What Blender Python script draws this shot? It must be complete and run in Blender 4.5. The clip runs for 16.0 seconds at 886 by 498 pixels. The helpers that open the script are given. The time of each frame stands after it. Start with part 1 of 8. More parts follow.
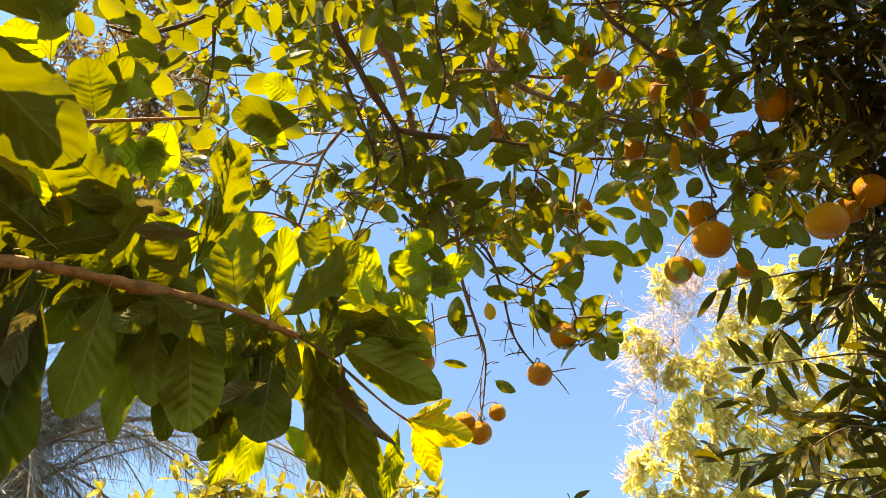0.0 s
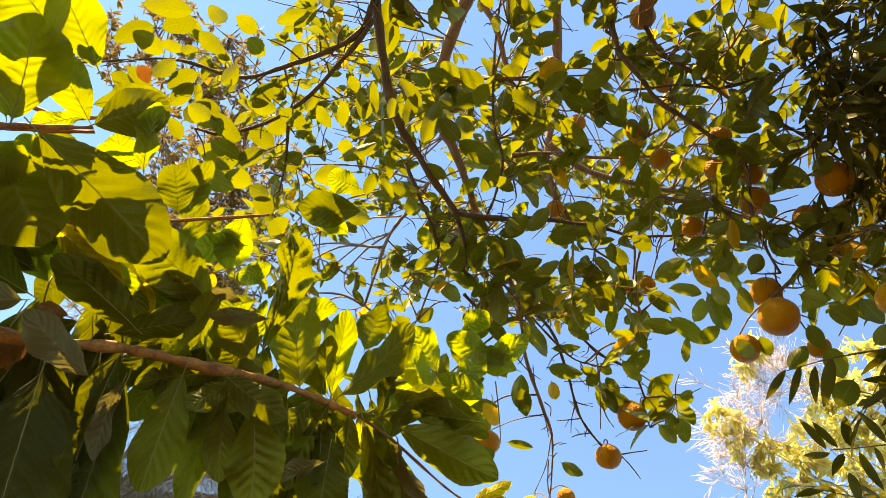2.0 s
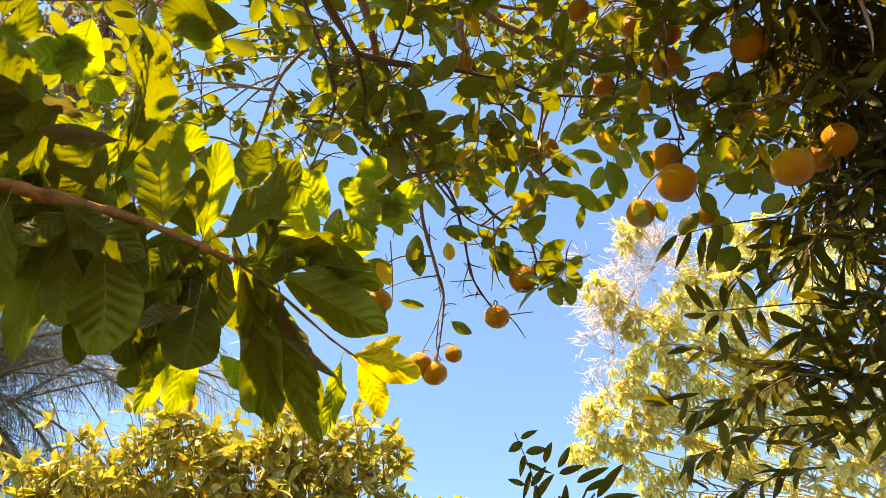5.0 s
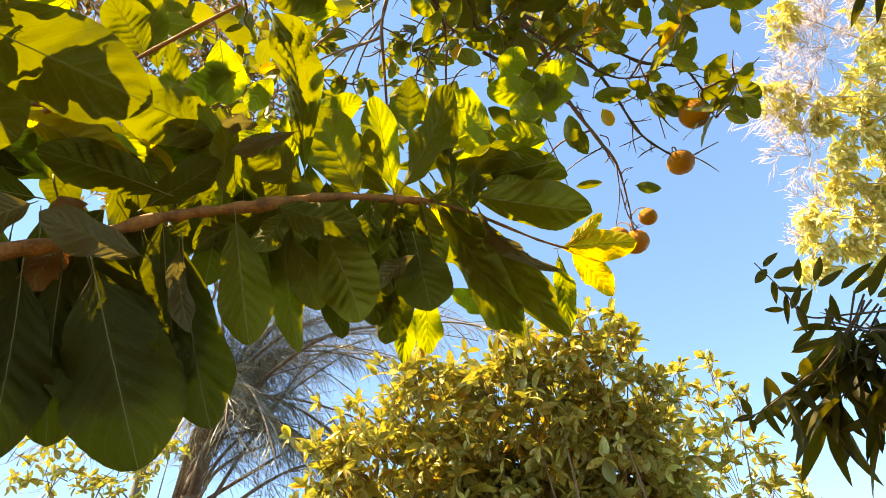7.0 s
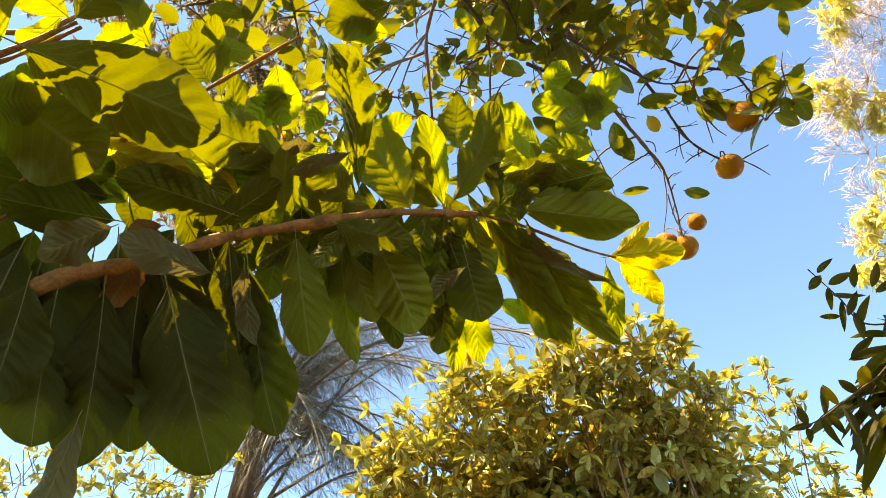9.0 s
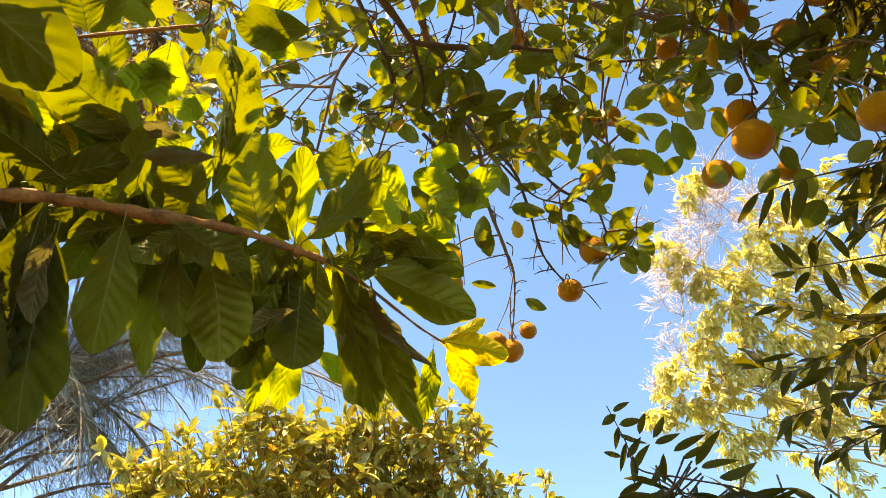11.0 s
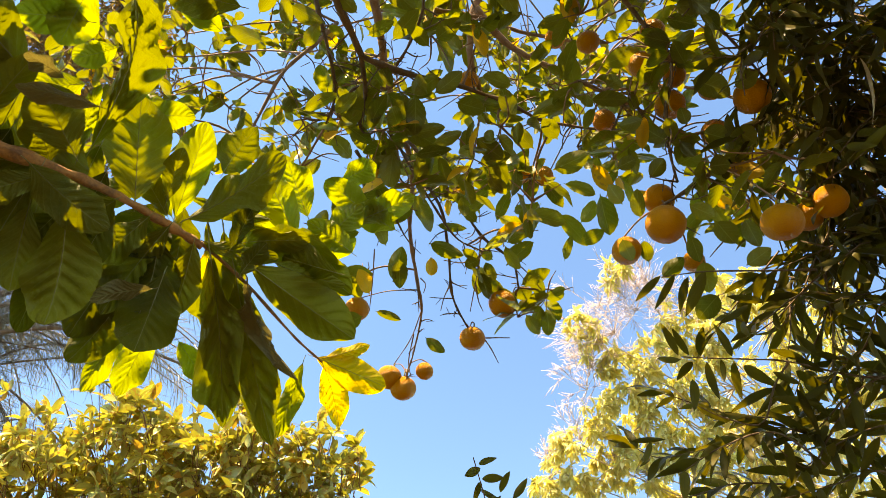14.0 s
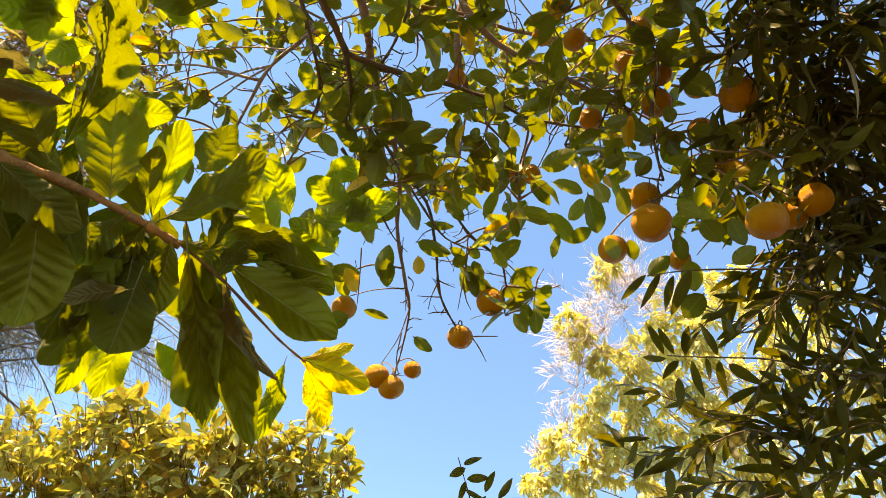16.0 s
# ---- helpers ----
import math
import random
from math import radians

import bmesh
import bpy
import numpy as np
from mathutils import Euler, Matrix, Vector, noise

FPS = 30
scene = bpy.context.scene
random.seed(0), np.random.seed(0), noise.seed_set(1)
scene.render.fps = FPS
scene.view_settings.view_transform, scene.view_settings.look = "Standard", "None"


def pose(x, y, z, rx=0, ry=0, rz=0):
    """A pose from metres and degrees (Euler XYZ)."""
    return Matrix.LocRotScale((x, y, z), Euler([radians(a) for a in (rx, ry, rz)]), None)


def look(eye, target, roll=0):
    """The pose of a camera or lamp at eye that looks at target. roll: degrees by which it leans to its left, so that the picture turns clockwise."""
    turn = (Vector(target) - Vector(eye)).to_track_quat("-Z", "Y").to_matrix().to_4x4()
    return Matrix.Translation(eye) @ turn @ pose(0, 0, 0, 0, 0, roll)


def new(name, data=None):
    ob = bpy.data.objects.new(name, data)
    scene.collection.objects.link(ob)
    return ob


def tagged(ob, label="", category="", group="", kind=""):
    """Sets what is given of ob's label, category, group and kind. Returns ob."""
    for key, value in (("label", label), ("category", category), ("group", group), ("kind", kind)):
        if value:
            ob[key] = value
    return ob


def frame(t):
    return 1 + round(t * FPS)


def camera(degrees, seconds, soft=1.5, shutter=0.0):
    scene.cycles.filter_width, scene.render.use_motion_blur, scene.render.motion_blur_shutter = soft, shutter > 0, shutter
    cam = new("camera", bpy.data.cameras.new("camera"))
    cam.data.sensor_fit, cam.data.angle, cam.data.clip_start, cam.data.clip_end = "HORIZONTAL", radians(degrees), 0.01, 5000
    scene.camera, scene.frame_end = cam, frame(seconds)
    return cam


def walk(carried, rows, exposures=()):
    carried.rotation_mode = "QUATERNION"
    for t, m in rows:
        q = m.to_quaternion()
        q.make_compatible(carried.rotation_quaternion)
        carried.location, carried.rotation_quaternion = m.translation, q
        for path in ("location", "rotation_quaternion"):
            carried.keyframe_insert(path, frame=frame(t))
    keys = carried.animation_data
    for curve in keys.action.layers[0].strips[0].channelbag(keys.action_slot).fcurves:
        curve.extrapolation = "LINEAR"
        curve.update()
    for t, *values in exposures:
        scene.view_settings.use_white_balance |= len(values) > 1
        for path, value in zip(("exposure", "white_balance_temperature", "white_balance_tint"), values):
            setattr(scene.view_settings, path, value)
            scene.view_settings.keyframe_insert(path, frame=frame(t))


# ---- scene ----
cam = camera(68.8, 16.0, soft=0.3)
PATH = [
    (0, (0.058, 0.347, 1.852), (0.048, 1.544, 3.454), 1.29),
    (0.5, (0.079, 0.333, 1.833), (-0.141, 1.448, 3.478), 9.07),
    (1, (0.064, 0.342, 1.841), (-0.084, 1.393, 3.535), 7.66),
    (1.5, (0.073, 0.329, 1.831), (-0.141, 1.329, 3.549), 10.84),
    (2, (0.077, 0.326, 1.834), (-0.151, 1.324, 3.553), 10.87),
    (2.5, (0.071, 0.336, 1.842), (-0.073, 1.333, 3.569), 8.83),
    (3, (0.077, 0.338, 1.846), (-0.014, 1.346, 3.571), 6.52),
    (3.5, (0.070, 0.360, 1.866), (0.062, 1.465, 3.533), 3.73),
    (3.7, (0.076, 0.364, 1.871), (0.110, 1.540, 3.488), 2.87),
    (5.8, (0.077, 0.389, 1.870), (0.155, 1.720, 3.361), -0.90),
    (6, (0.077, 0.381, 1.862), (0.035, 1.722, 3.346), 0.62),
    (6.5, (0.063, 0.393, 1.881), (-0.071, 1.861, 3.232), -10.10),
    (7, (0.044, 0.388, 1.868), (-0.383, 1.827, 3.189), -7.57),
    (7.5, (0.042, 0.381, 1.863), (-0.524, 1.824, 3.127), -4.48),
    (8, (0.041, 0.381, 1.863), (-0.498, 1.801, 3.164), -4.82),
    (8.5, (0.042, 0.378, 1.862), (-0.505, 1.812, 3.145), -4.56),
    (9, (0.045, 0.371, 1.861), (-0.500, 1.744, 3.209), -5.02),
    (9.5, (0.048, 0.366, 1.862), (-0.448, 1.746, 3.221), -1.58),
    (10, (0.058, 0.374, 1.861), (-0.208, 1.780, 3.259), 0.24),
    (10.2, (0.055, 0.374, 1.868), (-0.081, 1.769, 3.294), 0.99),
    (12.3, (0.045, 0.370, 1.873), (0.022, 1.736, 3.333), -0.38),
    (12.5, (0.042, 0.369, 1.876), (0.058, 1.744, 3.328), -1.15),
    (13, (0.064, 0.383, 1.855), (-0.006, 1.781, 3.284), 4.32),
    (13.5, (0.075, 0.386, 1.880), (0.128, 1.721, 3.368), 1.67),
    (14, (0.088, 0.395, 1.878), (0.209, 1.670, 3.414), 5.90),
    (14.5, (0.087, 0.402, 1.886), (0.243, 1.644, 3.446), 4.95),
    (15, (0.087, 0.397, 1.886), (0.247, 1.658, 3.430), 5.61),
    (15.5, (0.090, 0.400, 1.888), (0.281, 1.652, 3.436), 3.80),
    (16, (0.096, 0.396, 1.884), (0.245, 1.672, 3.417), 4.91),
]
walk(cam, [(t, look(eye, target, roll)) for t, eye, target, roll in PATH], [(0.0, 2.20, 8800, 12), (16.0, 2.20, 8800, 12)])

# ---- light ----
SUN_TO = Vector((-0.44, -0.28, 0.85)).normalized()
world = bpy.data.worlds.new("sky")
scene.world = world
world.use_nodes = True
wn = world.node_tree
sky = wn.nodes.new("ShaderNodeTexSky")
sky.sky_type, sky.sun_disc = "NISHITA", False
sky.sun_elevation = math.asin(SUN_TO.z)
sky.sun_rotation = math.atan2(SUN_TO.x, SUN_TO.y)
sky.altitude = 3000
sky.air_density, sky.dust_density, sky.ozone_density = 0.78, 0.0, 0.7
air = wn.nodes.new("ShaderNodeMix")
air.data_type, air.blend_type = "RGBA", "MULTIPLY"
air.inputs[0].default_value, air.inputs[7].default_value = 1.0, (0.76, 1.0, 1.12, 1)
wn.links.new(sky.outputs[0], air.inputs[6])
wn.links.new(air.outputs[2], wn.nodes["Background"].inputs[0])
wn.nodes["Background"].inputs[1].default_value = 0.15
sun = new("sun", bpy.data.lights.new("sun", "SUN"))
sun.data.energy, sun.data.angle, sun.data.color = 5.0, radians(0.5), (1.0, 0.85, 0.60)
sun.matrix_world = look((0, 0, 30), Vector((0, 0, 30)) - SUN_TO)

rnd = random.Random(7)


# ---- materials ----
def nodes_of(name):
    m = bpy.data.materials.new(name)
    m.use_nodes = True
    return m, m.node_tree, m.node_tree.nodes["Principled BSDF"], m.node_tree.nodes["Material Output"]


def math_node(tree, op, a, b=None):
    n = tree.nodes.new("ShaderNodeMath")
    n.operation = op
    for i, v in enumerate((a, b)):
        if v is None:
            continue
        if isinstance(v, (int, float)):
            n.inputs[i].default_value = v
        else:
            tree.links.new(v, n.inputs[i])
    return n.outputs[0]


def mix_colour(tree, fac, a, b, mode="MIX"):
    n = tree.nodes.new("ShaderNodeMix")
    n.data_type, n.blend_type = "RGBA", mode
    for sock, v in ((n.inputs[0], fac), (n.inputs[6], a), (n.inputs[7], b)):
        if isinstance(v, (int, float)):
            sock.default_value = v
        elif isinstance(v, tuple):
            sock.default_value = (*v, 1)
        else:
            tree.links.new(v, sock)
    return n.outputs[2]


def noise_node(tree, scale, detail=3.0, coord="Object"):
    tc, n = tree.nodes.new("ShaderNodeTexCoord"), tree.nodes.new("ShaderNodeTexNoise")
    n.inputs["Scale"].default_value, n.inputs["Detail"].default_value = scale, detail
    tree.links.new(tc.outputs[coord], n.inputs["Vector"])
    return n.outputs[0]


def ramp(tree, fac, stops):
    n = tree.nodes.new("ShaderNodeValToRGB")
    el = n.color_ramp.elements
    while len(el) < len(stops):
        el.new(0.5)
    for e, (p, c) in zip(el, stops):
        e.position, e.color = p, (*c, 1) if isinstance(c, tuple) else (c, c, c, 1)
    tree.links.new(fac, n.inputs[0])
    return n.outputs[0]


def leaf_material(name, young, old, glow, share=0.45, rough=0.42, veins=9.0, blemish=(0.25, 0.13, 0.03), spots=0.66, relief=0.25, sheen=0.2, pale=(0.38, 0.40, 0.10)):
    """A leaf blade: diffuse and waxy on top, letting yellowish light through; veins by the blade's own coordinates."""
    m, t, bsdf, out = nodes_of(name)
    uv = t.nodes.new("ShaderNodeUVMap")
    uv.uv_map = "blade"
    sep = t.nodes.new("ShaderNodeSeparateXYZ")
    t.links.new(uv.outputs[0], sep.inputs[0])
    u, v = sep.outputs[0], math_node(t, "ABSOLUTE", math_node(t, "SUBTRACT", sep.outputs[1], 0.5))
    mid = ramp(t, v, [(0.0, 1.0), (0.035, 0.0)])
    wave = math_node(t, "PINGPONG", math_node(t, "SUBTRACT", math_node(t, "MULTIPLY", u, veins), math_node(t, "MULTIPLY", v, veins * 0.55)), 0.5)
    side = ramp(t, wave, [(0.0, 1.0), (0.10, 0.0)])
    vein = math_node(t, "MAXIMUM", mid, math_node(t, "MULTIPLY", side, 0.45))
    info, geo = t.nodes.new("ShaderNodeObjectInfo"), t.nodes.new("ShaderNodeNewGeometry")
    chance = math_node(t, "FRACT", math_node(t, "ADD", info.outputs["Random"], geo.outputs["Random Per Island"]))
    patchy = noise_node(t, 22.0, 4.0)
    hue = math_node(t, "ADD", math_node(t, "MULTIPLY", chance, 0.75), math_node(t, "MULTIPLY", patchy, 0.25))
    base = mix_colour(t, hue, young, old)
    spot = ramp(t, noise_node(t, 65.0, 5.0), [(spots, 0.0), (spots + 0.05, 1.0)])
    base = mix_colour(t, math_node(t, "MULTIPLY", spot, 0.8), base, blemish)
    stretch, net = t.nodes.new("ShaderNodeVectorMath"), t.nodes.new("ShaderNodeTexVoronoi")
    stretch.operation, net.feature = "MULTIPLY", "DISTANCE_TO_EDGE"
    t.links.new(uv.outputs[0], stretch.inputs[0])
    stretch.inputs[1].default_value = (veins * 2.6, veins * 1.3, 1.0)
    net.inputs["Scale"].default_value = 1.0
    t.links.new(stretch.outputs[0], net.inputs["Vector"])
    fine = ramp(t, net.outputs[0], [(0.0, 1.0), (0.16, 0.0)])
    vein = math_node(t, "MAXIMUM", vein, math_node(t, "MULTIPLY", fine, 0.14))
    base = mix_colour(t, math_node(t, "MULTIPLY", vein, 0.45), base, pale)
    t.links.new(base, bsdf.inputs["Base Color"])
    bsdf.inputs["Roughness"].default_value = rough
    bsdf.inputs["Specular IOR Level"].default_value = sheen
    through_light = mix_colour(t, math_node(t, "MULTIPLY", spot, 0.7), glow, blemish)
    through_light = mix_colour(t, math_node(t, "MULTIPLY", vein, 0.55), through_light, tuple(c * 0.45 for c in glow))
    through_light = mix_colour(t, math_node(t, "MULTIPLY", hue, 0.65), through_light, tuple(c * 0.4 for c in glow))
    tr, mx = t.nodes.new("ShaderNodeBsdfTranslucent"), t.nodes.new("ShaderNodeMixShader")
    t.links.new(through_light, tr.inputs[0])
    mx.inputs[0].default_value = share
    t.links.new(bsdf.outputs[0], mx.inputs[1])
    t.links.new(tr.outputs[0], mx.inputs[2])
    t.links.new(mx.outputs[0], out.inputs[0])
    bump = t.nodes.new("ShaderNodeBump")
    bump.inputs["Strength"].default_value, bump.inputs["Distance"].default_value = relief, 0.002
    height = math_node(t, "ADD", math_node(t, "MULTIPLY", wave, 1.0), math_node(t, "MULTIPLY", noise_node(t, 120.0, 4.0), 0.6))
    t.links.new(height, bump.inputs["Height"])
    t.links.new(bump.outputs[0], bsdf.inputs["Normal"])
    t.links.new(bump.outputs[0], tr.inputs["Normal"])
    return m


def plain_material(name, a, b, rough=0.8, scale=30.0, bump=0.4, stretch=None, detail=5.0):
    """Two colours mixed by coarse and fine noise, with relief: bark, soil, rind."""
    m, t, bsdf, out = nodes_of(name)
    coarse, fine = noise_node(t, scale, detail), noise_node(t, scale * 7.0, detail)
    both = math_node(t, "ADD", math_node(t, "MULTIPLY", coarse, 0.65), math_node(t, "MULTIPLY", fine, 0.35))
    t.links.new(ramp(t, both, [(0.36, a), (0.64, b)]), bsdf.inputs["Base Color"])
    bsdf.inputs["Roughness"].default_value = rough
    bsdf.inputs["Specular IOR Level"].default_value = 0.25
    bp = t.nodes.new("ShaderNodeBump")
    bp.inputs["Strength"].default_value, bp.inputs["Distance"].default_value = bump, 0.003
    t.links.new(both, bp.inputs["Height"])
    t.links.new(bp.outputs[0], bsdf.inputs["Normal"])
    return m


BROAD = leaf_material("broad_leaf", (0.135, 0.128, 0.018), (0.080, 0.076, 0.012), (0.38, 0.39, 0.006), 0.28, 0.50, 10.0, relief=0.5, sheen=0.06)
# leaves under the branch: their shade is put into this darker colour
BROAD_SHADED = leaf_material("broad_leaf_shaded", (0.074, 0.070, 0.012), (0.026, 0.024, 0.005), (0.36, 0.36, 0.006), 0.21, 0.48, 10.0, relief=0.5, sheen=0.05, pale=(0.16, 0.16, 0.05))
# sunlit leaves: their brightness is put into a stronger light-through colour
BROAD_SUNLIT = leaf_material("broad_leaf_sunlit", (0.12, 0.115, 0.010), (0.09, 0.086, 0.008), (0.50, 0.55, 0.014), 0.46, 0.42, 10.0, relief=0.5)
BROAD_YELLOW = leaf_material("broad_leaf_yellow", (0.58, 0.44, 0.020), (0.50, 0.36, 0.016), (0.98, 0.70, 0.010), 0.60, 0.42, 10.0, spots=0.6, relief=0.5)
BROAD_DRY = leaf_material("broad_leaf_dry", (0.36, 0.14, 0.04), (0.22, 0.08, 0.025), (0.55, 0.16, 0.02), 0.25, 0.6, 10.0, spots=0.5, relief=0.8)
BROAD_PALE = leaf_material("broad_leaf_pale", (0.20, 0.155, 0.065), (0.12, 0.092, 0.038), (0.34, 0.28, 0.06), 0.25, 0.40, 10.0, relief=0.6, sheen=0.12)
CITRUS = leaf_material("citrus_leaf", (0.140, 0.128, 0.022), (0.032, 0.029, 0.006), (0.38, 0.38, 0.012), 0.32, 0.38, 7.0, relief=0.2, sheen=0.16)
CITRUS_YELLOW = leaf_material("citrus_leaf_yellow", (0.50, 0.33, 0.02), (0.46, 0.22, 0.02), (0.88, 0.46, 0.015), 0.5, 0.4, 7.0, spots=0.6, relief=0.15)
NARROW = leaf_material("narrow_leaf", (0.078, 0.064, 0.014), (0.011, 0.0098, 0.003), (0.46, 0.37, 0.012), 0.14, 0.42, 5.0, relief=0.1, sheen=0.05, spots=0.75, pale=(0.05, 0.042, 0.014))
HEDGE = leaf_material("shrub_leaf", (0.72, 0.67, 0.19), (0.095, 0.092, 0.016), (0.58, 0.56, 0.05), 0.28, 0.32, 6.0, blemish=(0.36, 0.13, 0.04), spots=0.56, relief=0.1, sheen=0.45)
HEDGE_WARM = leaf_material("shrub_leaf_turning", (0.56, 0.36, 0.06), (0.40, 0.17, 0.03), (0.66, 0.42, 0.04), 0.35, 0.36, 6.0, spots=0.58, relief=0.1)
# near-white tone carries the sun highlights, the darker one the shaded gaps
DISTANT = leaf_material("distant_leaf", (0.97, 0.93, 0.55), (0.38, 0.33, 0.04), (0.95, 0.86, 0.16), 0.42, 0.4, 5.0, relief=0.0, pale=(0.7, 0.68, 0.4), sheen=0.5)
FEATHER = leaf_material("palm_leaflet", (0.34, 0.30, 0.22), (0.06, 0.058, 0.046), (0.36, 0.33, 0.20), 0.22, 0.35, 1.0, relief=0.0, sheen=0.4)
DUSKY = leaf_material("dusky_leaf", (0.15, 0.13, 0.045), (0.26, 0.12, 0.06), (0.34, 0.24, 0.06), 0.30, 0.5, 3.0, relief=0.0)
BARK_PALM = plain_material("palm_fibre", (0.26, 0.19, 0.13), (0.13, 0.085, 0.055), 0.9, 14.0, 1.0)
BARK_WHITE = plain_material("bleached_twig", (0.66, 0.54, 0.50), (0.50, 0.40, 0.36), 0.8, 20.0, 0.2)
RIB = plain_material("leaf_rib", (0.20, 0.18, 0.05), (0.14, 0.12, 0.035), 0.55, 60.0, 0.1)
STEM_TAN = plain_material("tan_stem", (0.42, 0.18, 0.045), (0.14, 0.06, 0.022), 0.75, 60.0, 1.0)
BARK_GREY = plain_material("grey_bark", (0.20, 0.17, 0.12), (0.10, 0.08, 0.06), 0.85, 30.0, 0.8)
BARK_DARK = plain_material("citrus_bark", (0.15, 0.092, 0.045), (0.07, 0.043, 0.025), 0.8, 50.0, 0.8)
BARK_WARM = plain_material("citrus_limb_bark", (0.27, 0.15, 0.07), (0.15, 0.085, 0.045), 0.8, 50.0, 0.8)
BARK_PALE = plain_material("pale_bark", (0.60, 0.52, 0.42), (0.40, 0.33, 0.25), 0.85, 20.0, 0.4)
RIND = plain_material("orange_rind", (0.60, 0.25, 0.005), (0.44, 0.155, 0.003), 0.34, 22.0, 1.0)
RIND.node_tree.nodes["Principled BSDF"].inputs["Specular IOR Level"].default_value = 0.10
CALYX = plain_material("calyx", (0.16, 0.16, 0.05), (0.10, 0.08, 0.03), 0.8, 80.0, 0.3)
SOIL = plain_material("garden_soil", (0.06, 0.042, 0.025), (0.035, 0.035, 0.015), 0.95, 1.5, 0.6)


# ---- building blocks ----
def link_mesh(name, verts, faces, material, uvs=None, smooth=True):
    me = bpy.data.meshes.new(name)
    me.from_pydata([tuple(v) for v in verts], [], [tuple(f) for f in faces])
    me.materials.append(material)
    if uvs is not None:
        layer = me.uv_layers.new(name="blade")
        idx = np.empty(len(me.loops), dtype=np.int32)
        me.loops.foreach_get("vertex_index", idx)
        layer.data.foreach_set("uv", np.asarray(uvs, dtype=np.float32)[idx].ravel())
    if smooth:
        me.polygons.foreach_set("use_smooth", np.ones(len(me.polygons), dtype=bool))
    me.update()
    return me


def part(name, me, parent, m=None, label=""):
    """One mesh object under a thing (placed by a world matrix) or, with no matrix, under a part."""
    ob = new(name, me)
    ob.parent = parent
    if m is not None:
        ob.matrix_parent_inverse = Matrix.Translation(-parent.location)
        ob.matrix_basis = m
    if label:
        ob["label"] = label
    return ob


def thing(name, at, label, category, group="", kind=""):
    ob = new(name)
    ob.location, ob.empty_display_size = at, 0.1
    return tagged(ob, label, category, group, kind)


def smooth_line(points, steps=6):
    """A Catmull-Rom line through the points."""
    p = [Vector(q) for q in points]
    if len(p) < 3:
        return p
    p = [p[0] * 2 - p[1]] + p + [p[-1] * 2 - p[-2]]
    line = []
    for i in range(1, len(p) - 2):
        for k in range(steps):
            s = k / steps
            a, b, c, d = p[i - 1], p[i], p[i + 1], p[i + 2]
            line.append(0.5 * (2 * b + (c - a) * s + (2 * a - 5 * b + 4 * c - d) * s * s + (3 * b - a - 3 * c + d) * s ** 3))
    return line + [p[-2]]


def tube(verts, faces, line, r0, r1, sides=7, rough=0.0, knots=0.0):
    """Adds a tapering tube along the line, lumpy by rough."""
    first, n = len(verts), len(line)
    side = Vector((0.3, 0.9, 0.2))
    for i, p in enumerate(line):
        ahead = (line[min(i + 1, n - 1)] - line[max(i - 1, 0)]).normalized()
        side = (side - ahead * side.dot(ahead)).normalized()
        other = ahead.cross(side)
        r = r0 + (r1 - r0) * i / max(n - 1, 1)
        r *= 1 + knots * max(0.0, noise.noise(p * 31.0)) * 1.5
        for k in range(sides):
            a = 2 * math.pi * k / sides
            q = p + (side * math.cos(a) + other * math.sin(a)) * r
            verts.append(q + (q - p) * rough * noise.noise(q * 90.0))
    for i in range(n - 1):
        for k in range(sides):
            a, b = first + i * sides + k, first + i * sides + (k + 1) % sides
            faces.append((a, b, b + sides, a + sides))
    faces.append(tuple(first + (n - 1) * sides + k for k in range(sides)))
    faces.append(tuple(first + k for k in reversed(range(sides))))


def limb(name, parent, points, r0, r1, material, label="", sides=9, steps=6, wobble=0.0, keep=None, knots=0.25):
    line = smooth_line(points, steps)
    if wobble:
        line = [p + wobble * noise.noise_vector(p * 9.0) for p in line]
    verts, faces = [], []
    tube(verts, faces, line, r0, r1, sides, 0.5, knots)
    if keep is not None:
        keep.extend(line)
    return part(name, link_mesh(name, verts, faces, material), parent, Matrix(), label)


